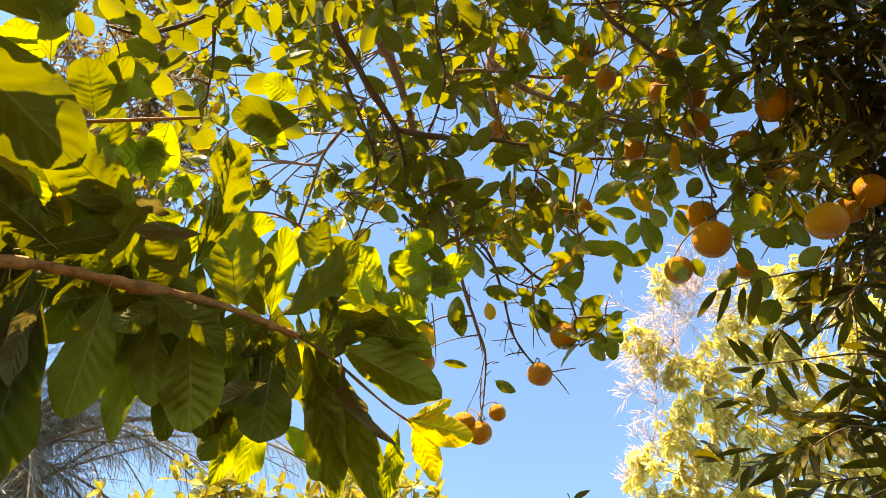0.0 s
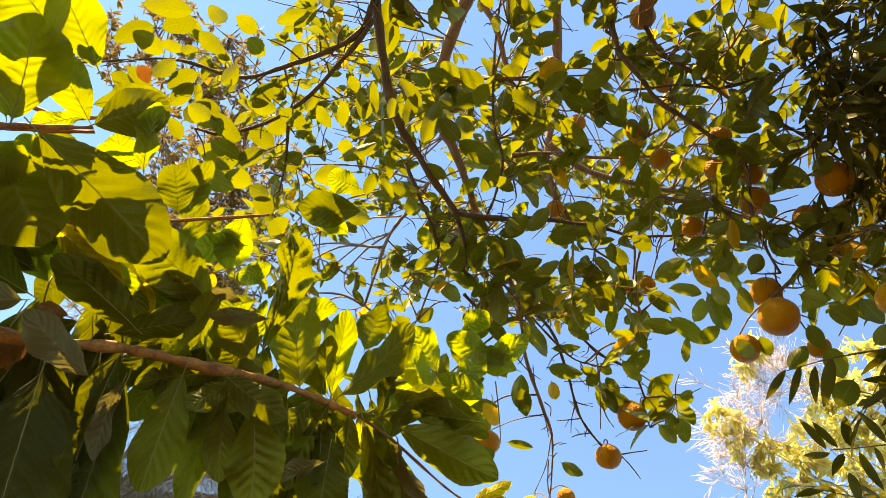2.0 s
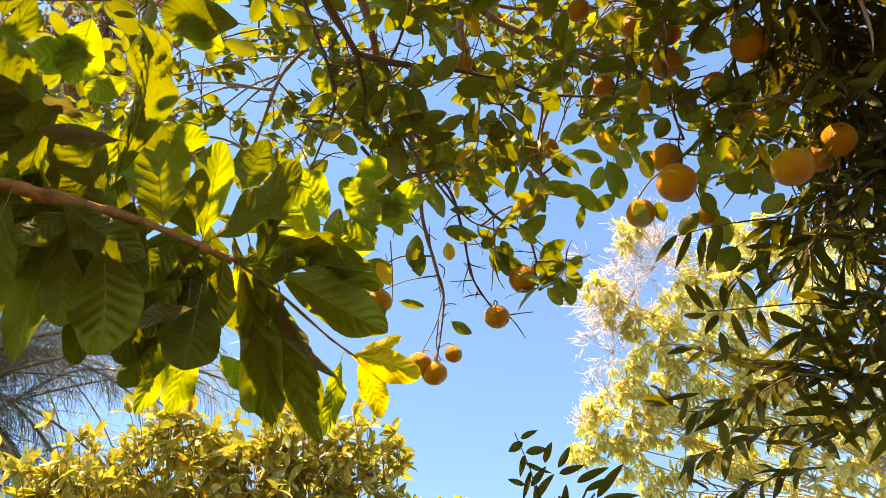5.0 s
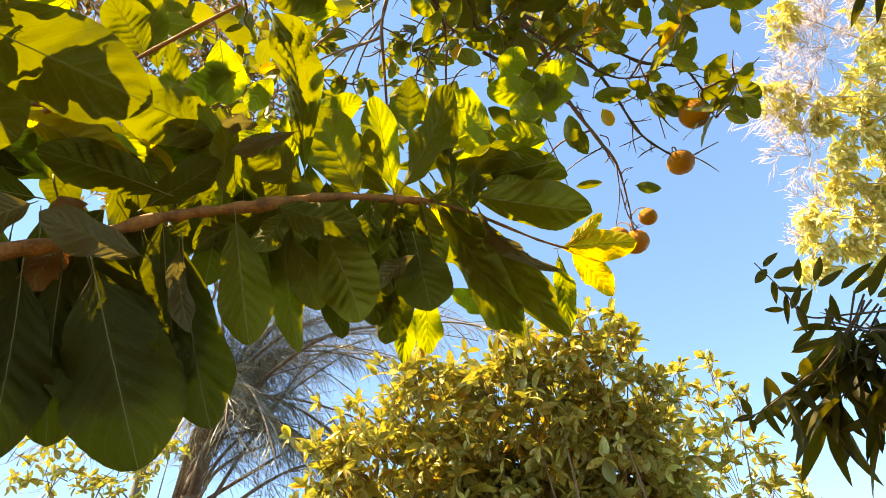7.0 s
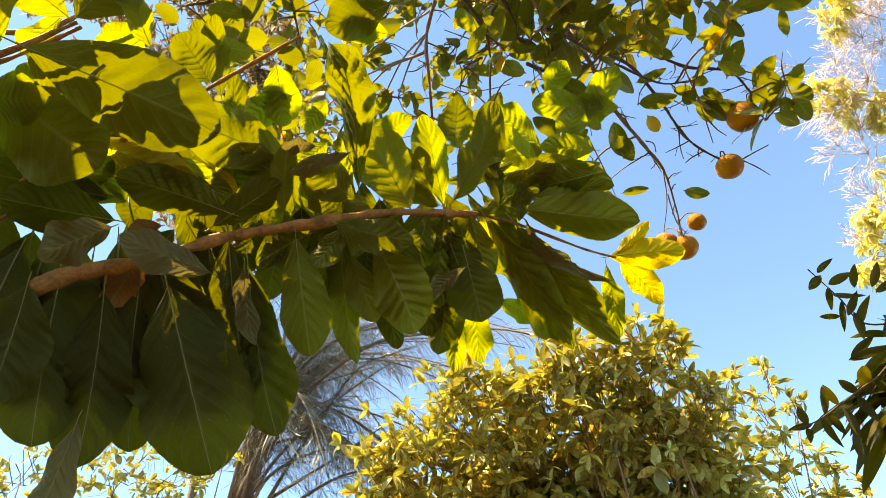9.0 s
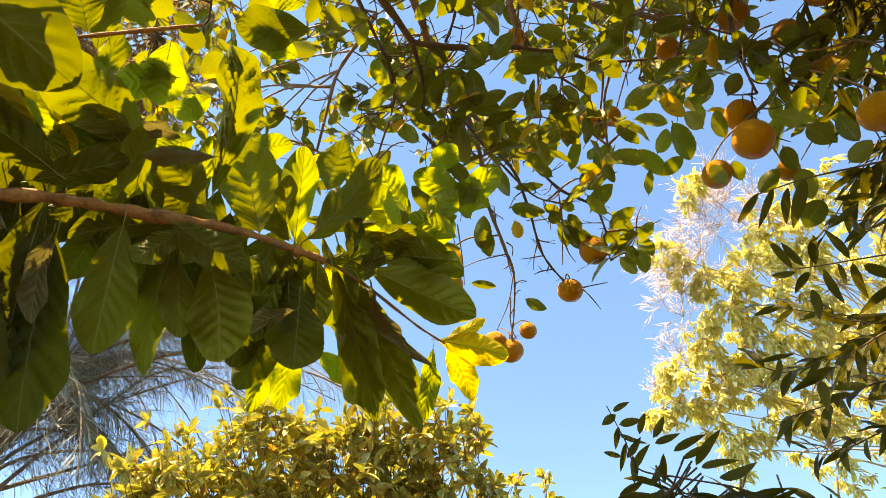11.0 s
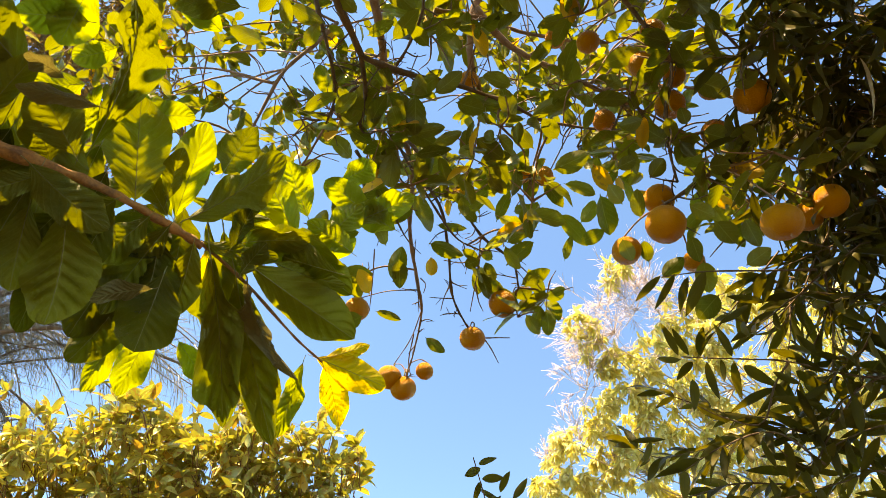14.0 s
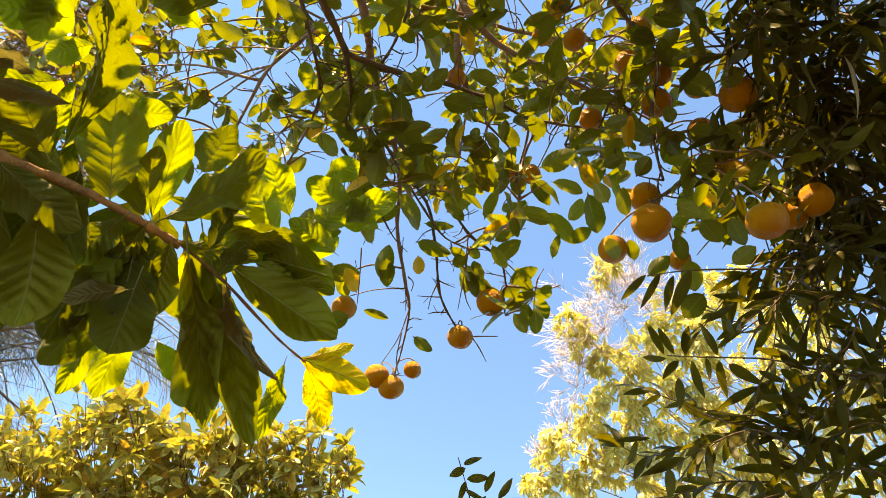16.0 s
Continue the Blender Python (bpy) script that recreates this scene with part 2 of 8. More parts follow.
def blade(rows, cols, outline, bend=0.3, fold=0.25, ripple=0.0, quilt=0.0, twist=0.0, seed=0, tooth=0.0, veins=9.0):
    """A leaf blade along +y, one long and (outline) up to one wide: points, faces and blade coordinates."""
    verts, faces, uvs = [], [], []
    rr = random.Random(seed)
    ph, ph2 = rr.uniform(0, 6), rr.uniform(0, 6)
    for i in range(rows + 1):
        u = i / rows
        half = outline(u)
        turn = twist * (u - 0.3)
        y = math.sin(bend * u) / bend if abs(bend) > 1e-3 else u
        drop = -(1 - math.cos(bend * u)) / bend if abs(bend) > 1e-3 else 0.0
        for j in range(cols + 1):
            v = j / cols * 2 - 1
            edge = half * (1 + tooth * (i % 2) * (abs(v) > 0.99))
            x = v * edge
            z = drop + fold * abs(v) * edge
            z += ripple * abs(v) ** 2 * half * math.sin(u * 13 + ph + (v > 0) * ph2)
            z += quilt * 0.25 * half * math.cos(2 * math.pi * (u - abs(v) * 0.22) * veins) * math.sin(math.pi * min(1.0, abs(v) * 0.85 + 0.1))
            verts.append(Vector((x * math.cos(turn) - z * math.sin(turn) * 0.4, y, z + x * math.sin(turn))))
            uvs.append((u, v / 2 + 0.5))
    tip = verts[rows * (cols + 1) + cols // 2]
    chord = math.hypot(tip.y, tip.z)
    back = Matrix.Rotation(-math.atan2(tip.z, tip.y), 3, "X") * (1 / chord)
    verts = [Vector((v.x, *(back @ v)[1:])) for v in verts]
    for i in range(rows):
        for j in range(cols):
            a = i * (cols + 1) + j
            faces.append((a, a + 1, a + cols + 2, a + cols + 1))
    return verts, faces, uvs


def obovate(u):
    if u < 0.05:
        return 0.012
    s = (u - 0.05) / 0.95
    if s < 0.60:
        return 0.015 + 0.485 * math.sin(math.pi / 2 * s / 0.60) ** 0.88
    return 0.015 + 0.485 * math.cos(math.pi / 2 * (s - 0.60) / 0.40) ** 0.60


def elliptic(u):
    if u < 0.06:
        return 0.03
    s = (u - 0.06) / 0.94
    return 0.012 + 1.27 * s ** 0.66 * max(0.0, 1 - s) ** 0.74


def lance(u):
    return 0.02 + 0.48 * max(0.0, math.sin(math.pi * u ** 0.85)) ** 0.8


def place_leaf(base, ahead, width, length, turn=0.0):
    """A leaf's matrix: stalk at base, blade along ahead, upper side up and then turned about the blade by degrees."""
    y = ahead.normalized()
    up = Vector((0, 0, 1)) if abs(y.z) < 0.97 else Vector((0, 1, 0))
    x = y.cross(up).normalized()
    z = x.cross(y)
    m = Matrix((x, y, z)).transposed().to_4x4() @ Matrix.Rotation(radians(turn), 4, "Y")
    return Matrix.Translation(base) @ m @ Matrix.Diagonal((width, length, length, 1))


def leaf_cloud(name, shape, places, material, parent, label=""):
    """Many leaves as one mesh of kind stuff."""
    v = np.array([tuple(p) for p in shape[0]])
    f, uv = np.array(shape[1]), np.array(shape[2])
    m = np.array([[list(r) for r in q] for q in places])
    allv = np.einsum("kij,nj->kni", m[:, :3, :3], v) + m[:, None, :3, 3]
    allf = (f[None] + (np.arange(len(m)) * len(v))[:, None, None]).reshape(-1, 4)
    me = bpy.data.meshes.new(name)
    nv, nf = len(m) * len(v), len(allf)
    me.vertices.add(nv)
    me.vertices.foreach_set("co", allv.astype(np.float32).ravel())
    me.loops.add(nf * 4)
    me.loops.foreach_set("vertex_index", allf.astype(np.int32).ravel())
    me.polygons.add(nf)
    me.polygons.foreach_set("loop_start", np.arange(0, nf * 4, 4, dtype=np.int32))
    me.polygons.foreach_set("use_smooth", np.ones(nf, dtype=bool))
    layer = me.uv_layers.new(name="blade")
    layer.data.foreach_set("uv", np.tile(uv, (len(m), 1))[allf.ravel()].astype(np.float32).ravel())
    me.materials.append(material)
    me.update(calc_edges=True)
    ob = part(name, me, parent, Matrix(), label)
    return tagged(ob, kind="stuff")


def any_way(flat=1.0):
    v = Vector((rnd.gauss(0, 1), rnd.gauss(0, 1), rnd.gauss(0, 1) * flat))
    return v.normalized()


# ---- ground ----
def ground_sheet():
    verts, faces, n = [], [], 60
    for i in range(n + 1):
        for j in range(n + 1):
            a, b = (i / n * 2 - 1), (j / n * 2 - 1)
            x, y = 600 * a * abs(a) ** 1.5, 600 * b * abs(b) ** 1.5
            verts.append((x, y, 0.04 * noise.noise(Vector((x * 0.6, y * 0.6, 0)))))
    for i in range(n):
        for j in range(n):
            a = i * (n + 1) + j
            faces.append((a, a + n + 1, a + n + 2, a + 1))
    ob = new("ground", link_mesh("ground", verts, faces, SOIL))
    tagged(ob, "bare brown garden soil with grass under the trees", "ground", kind="structure")


ground_sheet()


def joined(name, me, parent, m, label):
    return tagged(part(name, me, parent, m, label), kind="stuff")


# ---- broad-leaved tree ----
broad_tree = thing("loquat_tree", (-0.747, 0.420, 0.000), "loquat tree with large ribbed backlit leaves on tan stems", "tree")
BROAD_SHAPES = [blade(40, 12, obovate, b, f, r, q, tw, sd, 0.02) for b, f, r, q, tw, sd in (
    (0.35, 0.12, 0.13, 0.19, 0.06, 1), (0.7, 0.08, 0.17, 0.23, -0.12, 2), (-0.25, 0.15, 0.11, 0.18, 0.12, 3),
    (0.55, -0.06, 0.21, 0.24, 0.05, 4), (0.9, 0.14, 0.15, 0.28, -0.08, 5), (0.15, 0.06, 0.23, 0.20, 0.2, 6), (1.3, 0.20, 0.19, 0.22, 0.25, 7))]
BROAD_MESHES = {}


def rib_mesh(shape):
    rows, cols = 40, 12
    line = [shape[0][i * (cols + 1) + cols // 2] + Vector((0, 0, -0.004)) for i in range(0, rows + 1, 2)]
    verts, faces = [], []
    tube(verts, faces, [line[0] + Vector((0, -0.06, 0.01))] + line, 0.009, 0.0025, 6)
    return link_mesh("midrib", verts, faces, RIB)


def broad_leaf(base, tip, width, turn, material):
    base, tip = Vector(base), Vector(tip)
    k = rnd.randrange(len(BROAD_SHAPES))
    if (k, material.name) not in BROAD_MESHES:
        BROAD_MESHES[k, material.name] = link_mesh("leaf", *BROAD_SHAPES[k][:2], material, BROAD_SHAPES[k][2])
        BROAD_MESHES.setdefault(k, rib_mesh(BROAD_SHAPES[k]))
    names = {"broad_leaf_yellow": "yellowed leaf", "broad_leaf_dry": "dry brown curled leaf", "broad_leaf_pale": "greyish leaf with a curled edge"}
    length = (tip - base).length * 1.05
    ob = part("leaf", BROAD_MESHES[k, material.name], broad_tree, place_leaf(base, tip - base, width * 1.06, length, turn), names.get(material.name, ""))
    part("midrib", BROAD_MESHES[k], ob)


stem_points = []
limb("branch", broad_tree, [(-0.392, 0.532, 2.114), (-0.354, 0.551, 2.125), (-0.341, 0.558, 2.138), (-0.308, 0.577, 2.162), (-0.276, 0.600, 2.180), (-0.227, 0.642, 2.217), (-0.168, 0.684, 2.242), (-0.109, 0.759, 2.290), (-0.081, 0.781, 2.293)], 0.0054, 0.0030, STEM_TAN, "tan branch with leaf scars", sides=12, steps=22, wobble=0.008, keep=stem_points, knots=0.7)
limb("twig", broad_tree, [(-0.085, 0.783, 2.297), (-0.054, 0.847, 2.320), (-0.010, 0.941, 2.344), (0.017, 1.002, 2.367)], 0.0018, 0.0012, STEM_TAN, keep=stem_points)
limb("twig", broad_tree, [(-0.326, 0.458, 2.241), (-0.298, 0.465, 2.252), (-0.272, 0.472, 2.263), (-0.235, 0.475, 2.266)], 0.0018, 0.0012, STEM_TAN, keep=stem_points)
limb("twig", broad_tree, [(-0.413, 0.460, 2.268), (-0.293, 0.454, 2.220), (-0.279, 0.457, 2.233), (-0.255, 0.465, 2.250), (-0.233, 0.471, 2.264)], 0.0024, 0.0015, STEM_TAN)
limb("twig", broad_tree, [(-0.309, 0.555, 2.256), (-0.249, 0.549, 2.256), (-0.203, 0.544, 2.253), (-0.143, 0.540, 2.251), (-0.109, 0.540, 2.255)], 0.0018, 0.0011, STEM_TAN, keep=stem_points)
limb("twig", broad_tree, [(-0.335, 0.451, 2.308), (-0.293, 0.473, 2.304), (-0.262, 0.482, 2.321), (-0.233, 0.489, 2.341)], 0.0018, 0.0012, STEM_TAN, keep=stem_points)
limb("twig", broad_tree, [(-0.356, 0.528, 2.177), (-0.309, 0.524, 2.215), (-0.273, 0.530, 2.238), (-0.231, 0.560, 2.240)], 0.0014, 0.0009, STEM_TAN, keep=stem_points)
limb("trunk", broad_tree, [(-0.760, 0.400, 1.000), (-0.800, 0.420, 1.800), (-0.830, 0.400, 2.200), (-0.760, 0.380, 2.500), (-0.640, 0.370, 2.750)], 0.024, 0.014, BARK_GREY, "smooth grey trunk")
limb("trunk", broad_tree, [(-0.747, 0.420, -0.050), (-0.760, 0.400, 1.000), (-0.640, 0.450, 1.850), (-0.500, 0.500, 2.050), (-0.392, 0.532, 2.114)], 0.022, 0.0075, BARK_GREY)
limb("trunk", broad_tree, [(-0.520, 0.492, 2.020), (-0.470, 0.480, 2.150), (-0.413, 0.460, 2.268), (-0.335, 0.451, 2.308)], 0.006, 0.0020, STEM_TAN)
limb("twig", broad_tree, [(-0.442, 0.478, 2.223), (-0.387, 0.499, 2.209), (-0.356, 0.528, 2.177)], 0.004, 0.0026, STEM_TAN)
limb("twig", broad_tree, [(-0.413, 0.460, 2.268), (-0.370, 0.453, 2.239), (-0.326, 0.458, 2.241)], 0.004, 0.0030, STEM_TAN)
limb("twig", broad_tree, [(-0.356, 0.528, 2.177), (-0.330, 0.545, 2.220), (-0.309, 0.555, 2.256)], 0.0016, 0.0012, STEM_TAN)
# near-repeats shifted toward the sun are extra blades, added to shade the first
broad_leaf((-0.107, 0.766, 2.298), (-0.093, 0.699, 2.348), 0.030, 18, BROAD_SUNLIT)
broad_leaf((-0.099, 0.763, 2.297), (-0.033, 0.725, 2.361), 0.037, -56, BROAD)
broad_leaf((-0.109, 0.768, 2.303), (-0.146, 0.722, 2.333), 0.024, 51, BROAD_SUNLIT)
broad_leaf((-0.108, 0.758, 2.292), (-0.133, 0.727, 2.308), 0.019, 21, BROAD)
broad_leaf((-0.111, 0.747, 2.296), (-0.104, 0.710, 2.324), 0.018, 28, BROAD)
broad_leaf((-0.126, 0.736, 2.276), (-0.140, 0.679, 2.339), 0.050, 40, BROAD)
broad_leaf((-0.163, 0.705, 2.285), (-0.089, 0.552, 2.236), 0.033, -4, BROAD)
broad_leaf((-0.157, 0.693, 2.263), (-0.149, 0.650, 2.297), 0.013, 32, BROAD_SUNLIT)
broad_leaf((-0.151, 0.683, 2.254), (-0.175, 0.641, 2.271), 0.036, 46, BROAD)
broad_leaf((-0.135, 0.650, 2.272), (-0.184, 0.638, 2.262), 0.013, 65, BROAD_PALE)
broad_leaf((-0.167, 0.689, 2.248), (-0.184, 0.662, 2.265), 0.029, 19, BROAD)
broad_leaf((-0.214, 0.627, 2.432), (-0.234, 0.673, 2.399), 0.037, -3, BROAD_SUNLIT)
broad_leaf((-0.213, 0.659, 2.417), (-0.263, 0.653, 2.394), 0.031, 13, BROAD_SUNLIT)
broad_leaf((-0.188, 0.643, 2.282), (-0.241, 0.571, 2.289), 0.049, 48, BROAD)
broad_leaf((-0.200, 0.653, 2.276), (-0.228, 0.611, 2.284), 0.028, 19, BROAD)
broad_leaf((-0.205, 0.659, 2.241), (-0.182, 0.626, 2.283), 0.019, 23, BROAD)
broad_leaf((-0.243, 0.635, 2.321), (-0.228, 0.594, 2.378), 0.020, 45, BROAD)
broad_leaf((-0.160, 0.635, 2.276), (-0.182, 0.621, 2.273), 0.015, 2, BROAD_PALE)
broad_leaf((-0.284, 0.535, 2.246), (-0.248, 0.605, 2.247), 0.027, -29, BROAD_YELLOW)
broad_leaf((-0.255, 0.584, 2.266), (-0.241, 0.633, 2.256), 0.022, -51, BROAD_SUNLIT)
broad_leaf((-0.245, 0.605, 2.276), (-0.238, 0.637, 2.262), 0.012, -26, BROAD_YELLOW)
broad_leaf((-0.228, 0.628, 2.226), (-0.275, 0.562, 2.227), 0.034, 34, BROAD_SHADED)
broad_leaf((-0.240, 0.620, 2.249), (-0.288, 0.558, 2.257), 0.032, 23, BROAD_SHADED)
broad_leaf((-0.256, 0.610, 2.280), (-0.304, 0.542, 2.288), 0.036, 28, BROAD_SHADED)
broad_leaf((-0.291, 0.502, 2.264), (-0.264, 0.541, 2.272), 0.035, -59, BROAD)
broad_leaf((-0.288, 0.545, 2.265), (-0.272, 0.523, 2.279), 0.013, 33, BROAD_SUNLIT)
broad_leaf((-0.288, 0.545, 2.265), (-0.279, 0.520, 2.275), 0.008, 8, BROAD_SUNLIT)
broad_leaf((-0.288, 0.545, 2.266), (-0.263, 0.544, 2.279), 0.009, 3, BROAD_SUNLIT)
broad_leaf((-0.285, 0.544, 2.262), (-0.247, 0.562, 2.282), 0.012, -62, BROAD_SUNLIT)
broad_leaf((-0.313, 0.559, 2.230), (-0.289, 0.554, 2.254), 0.023, -21, BROAD_SUNLIT)
broad_leaf((-0.290, 0.585, 2.230), (-0.307, 0.548, 2.233), 0.017, 58, BROAD_SUNLIT)
broad_leaf((-0.296, 0.586, 2.232), (-0.289, 0.560, 2.251), 0.018, 47, BROAD_SUNLIT)
broad_leaf((-0.244, 0.585, 2.350), (-0.225, 0.542, 2.376), 0.024, 5, BROAD)
broad_leaf((-0.234, 0.595, 2.339), (-0.207, 0.545, 2.372), 0.025, 27, BROAD)
broad_leaf((-0.249, 0.527, 2.307), (-0.251, 0.495, 2.315), 0.025, 41, BROAD_SUNLIT)
broad_leaf((-0.285, 0.491, 2.292), (-0.301, 0.489, 2.280), 0.017, 29, BROAD_SUNLIT)
broad_leaf((-0.306, 0.507, 2.284), (-0.311, 0.483, 2.286), 0.019, 28, BROAD_SUNLIT)
broad_leaf((-0.163, 0.654, 2.307), (-0.199, 0.657, 2.294), 0.022, 43, BROAD_SUNLIT)
broad_leaf((-0.144, 0.695, 2.340), (-0.105, 0.695, 2.353), 0.023, -19, BROAD_SUNLIT)
broad_leaf((-0.163, 0.682, 2.334), (-0.130, 0.684, 2.351), 0.021, -47, BROAD_SUNLIT)
broad_leaf((-0.167, 0.652, 2.369), (-0.196, 0.660, 2.351), 0.021, 29, BROAD_SUNLIT)
broad_leaf((-0.270, 0.620, 2.173), (-0.250, 0.676, 2.050), 0.068, -48, BROAD_SHADED)
broad_leaf((-0.284, 0.612, 2.205), (-0.264, 0.665, 2.080), 0.066, -43, BROAD_SHADED)
broad_leaf((-0.306, 0.597, 2.245), (-0.293, 0.648, 2.125), 0.073, -37, BROAD_SHADED)
broad_leaf((-0.226, 0.650, 2.197), (-0.220, 0.700, 2.078), 0.048, -54, BROAD_SHADED)
broad_leaf((-0.241, 0.640, 2.223), (-0.239, 0.687, 2.107), 0.044, -61, BROAD_SHADED)
broad_leaf((-0.264, 0.625, 2.266), (-0.260, 0.675, 2.145), 0.046, -43, BROAD_SHADED)
broad_leaf((-0.193, 0.662, 2.218), (-0.202, 0.706, 2.138), 0.036, -11, BROAD)
broad_leaf((-0.234, 0.636, 2.299), (-0.243, 0.679, 2.221), 0.042, -1, BROAD)
broad_leaf((-0.162, 0.679, 2.231), (-0.179, 0.734, 2.140), 0.027, -23, BROAD)
broad_leaf((-0.204, 0.652, 2.308), (-0.216, 0.710, 2.225), 0.032, -45, BROAD)
broad_leaf((-0.158, 0.679, 2.226), (-0.185, 0.679, 2.195), 0.022, 61, BROAD)
broad_leaf((-0.169, 0.702, 2.221), (-0.164, 0.737, 2.173), 0.027, -46, BROAD)
broad_leaf((-0.214, 0.674, 2.311), (-0.202, 0.713, 2.246), 0.027, -48, BROAD)
broad_leaf((-0.145, 0.701, 2.222), (-0.130, 0.738, 2.152), 0.046, -25, BROAD)
broad_leaf((-0.178, 0.679, 2.297), (-0.170, 0.712, 2.226), 0.048, -28, BROAD)
broad_leaf((-0.151, 0.735, 2.208), (-0.161, 0.768, 2.164), 0.020, -28, BROAD_SHADED)
broad_leaf((-0.164, 0.726, 2.236), (-0.180, 0.754, 2.198), 0.024, -34, BROAD_SHADED)
broad_leaf((-0.182, 0.715, 2.265), (-0.199, 0.745, 2.227), 0.021, -32, BROAD_SHADED)
broad_leaf((-0.163, 0.666, 2.220), (-0.114, 0.704, 2.211), 0.030, -66, BROAD)
broad_leaf((-0.113, 0.742, 2.276), (-0.139, 0.760, 2.234), 0.025, 37, BROAD)
broad_leaf((-0.128, 0.731, 2.315), (-0.166, 0.745, 2.279), 0.023, 37, BROAD)
broad_leaf((-0.101, 0.754, 2.284), (-0.129, 0.791, 2.212), 0.031, -2, BROAD)
broad_leaf((-0.084, 0.768, 2.283), (-0.088, 0.811, 2.238), 0.026, 3, BROAD)
broad_leaf((-0.105, 0.756, 2.314), (-0.101, 0.799, 2.270), 0.028, 3, BROAD)
broad_leaf((-0.080, 0.790, 2.299), (-0.078, 0.835, 2.276), 0.016, -23, BROAD_YELLOW)
broad_leaf((-0.075, 0.778, 2.290), (-0.049, 0.928, 2.222), 0.039, -6, BROAD)
broad_leaf((-0.087, 0.770, 2.322), (-0.067, 0.913, 2.259), 0.038, 2, BROAD)
broad_leaf((-0.053, 0.802, 2.288), (-0.005, 0.953, 2.227), 0.040, -32, BROAD)
broad_leaf((-0.077, 0.787, 2.331), (-0.035, 0.937, 2.278), 0.039, -45, BROAD)
broad_leaf((-0.041, 0.802, 2.283), (0.009, 0.895, 2.259), 0.019, -63, BROAD_PALE)
broad_leaf((-0.048, 0.794, 2.296), (0.051, 0.882, 2.308), 0.045, -31, BROAD)
broad_leaf((-0.062, 0.783, 2.334), (0.039, 0.866, 2.351), 0.049, -20, BROAD)
broad_leaf((-0.026, 0.804, 2.311), (0.036, 0.841, 2.336), 0.025, -68, BROAD)
broad_leaf((-0.046, 0.795, 2.275), (-0.031, 0.780, 2.305), 0.018, 0, BROAD_SHADED)
broad_leaf((-0.060, 0.786, 2.296), (-0.052, 0.768, 2.333), 0.018, 26, BROAD_SHADED)
broad_leaf((-0.066, 0.781, 2.319), (-0.052, 0.767, 2.354), 0.020, 3, BROAD_SHADED)
broad_leaf((-0.082, 0.772, 2.288), (-0.024, 0.798, 2.310), 0.018, -71, BROAD)
broad_leaf((-0.104, 0.758, 2.326), (-0.040, 0.786, 2.347), 0.016, -55, BROAD)
broad_leaf((-0.063, 0.797, 2.318), (-0.004, 0.808, 2.351), 0.028, -28, BROAD)
broad_leaf((-0.096, 0.776, 2.250), (-0.094, 0.794, 2.184), 0.044, -9, BROAD_SHADED)
broad_leaf((-0.112, 0.766, 2.281), (-0.103, 0.785, 2.213), 0.041, -27, BROAD_SHADED)
broad_leaf((-0.124, 0.757, 2.312), (-0.127, 0.772, 2.258), 0.048, -12, BROAD_SHADED)
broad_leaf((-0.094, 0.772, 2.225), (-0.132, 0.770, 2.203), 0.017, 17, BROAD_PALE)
broad_leaf((-0.120, 0.788, 2.236), (-0.144, 0.816, 2.181), 0.035, 28, BROAD_SHADED)
broad_leaf((-0.133, 0.780, 2.257), (-0.152, 0.810, 2.200), 0.035, 27, BROAD_SHADED)
broad_leaf((-0.149, 0.770, 2.283), (-0.174, 0.794, 2.236), 0.041, 39, BROAD_SHADED)
broad_leaf((-0.115, 0.851, 2.260), (-0.135, 0.899, 2.214), 0.027, -8, BROAD_SUNLIT)
broad_leaf((-0.132, 0.843, 2.247), (-0.158, 0.885, 2.203), 0.018, 24, BROAD_SUNLIT)
broad_leaf((-0.101, 0.878, 2.265), (-0.075, 0.914, 2.253), 0.022, -53, BROAD_SUNLIT)
broad_leaf((0.010, 0.913, 2.294), (-0.004, 0.968, 2.241), 0.023, 22, BROAD_SUNLIT)
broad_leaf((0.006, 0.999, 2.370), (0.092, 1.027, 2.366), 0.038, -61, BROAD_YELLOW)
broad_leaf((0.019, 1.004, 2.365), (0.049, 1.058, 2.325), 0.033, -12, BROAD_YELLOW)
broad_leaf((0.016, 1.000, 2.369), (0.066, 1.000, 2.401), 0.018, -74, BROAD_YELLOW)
broad_leaf((-0.317, 0.576, 2.153), (-0.317, 0.598, 2.053), 0.052, -66, BROAD_SHADED)
broad_leaf((-0.331, 0.566, 2.175), (-0.329, 0.592, 2.075), 0.053, -83, BROAD_SHADED)
broad_leaf((-0.345, 0.558, 2.209), (-0.344, 0.581, 2.111), 0.057, -65, BROAD_SHADED)
broad_leaf((-0.295, 0.593, 2.158), (-0.301, 0.620, 2.045), 0.046, -42, BROAD_SHADED)
broad_leaf((-0.308, 0.585, 2.186), (-0.317, 0.609, 2.076), 0.045, -52, BROAD_SHADED)
broad_leaf((-0.326, 0.572, 2.212), (-0.336, 0.596, 2.115), 0.055, -12, BROAD_SHADED)
broad_leaf((-0.286, 0.612, 2.171), (-0.292, 0.646, 2.063), 0.041, -52, BROAD_SHADED)
broad_leaf((-0.305, 0.600, 2.202), (-0.311, 0.631, 2.104), 0.043, -46, BROAD_SHADED)
broad_leaf((-0.308, 0.598, 2.215), (-0.310, 0.635, 2.102), 0.038, -56, BROAD_SHADED)
broad_leaf((-0.293, 0.606, 2.064), (-0.300, 0.605, 1.999), 0.020, -33, BROAD_PALE)
broad_leaf((-0.271, 0.569, 2.183), (-0.298, 0.547, 2.151), 0.032, 21, BROAD_PALE)
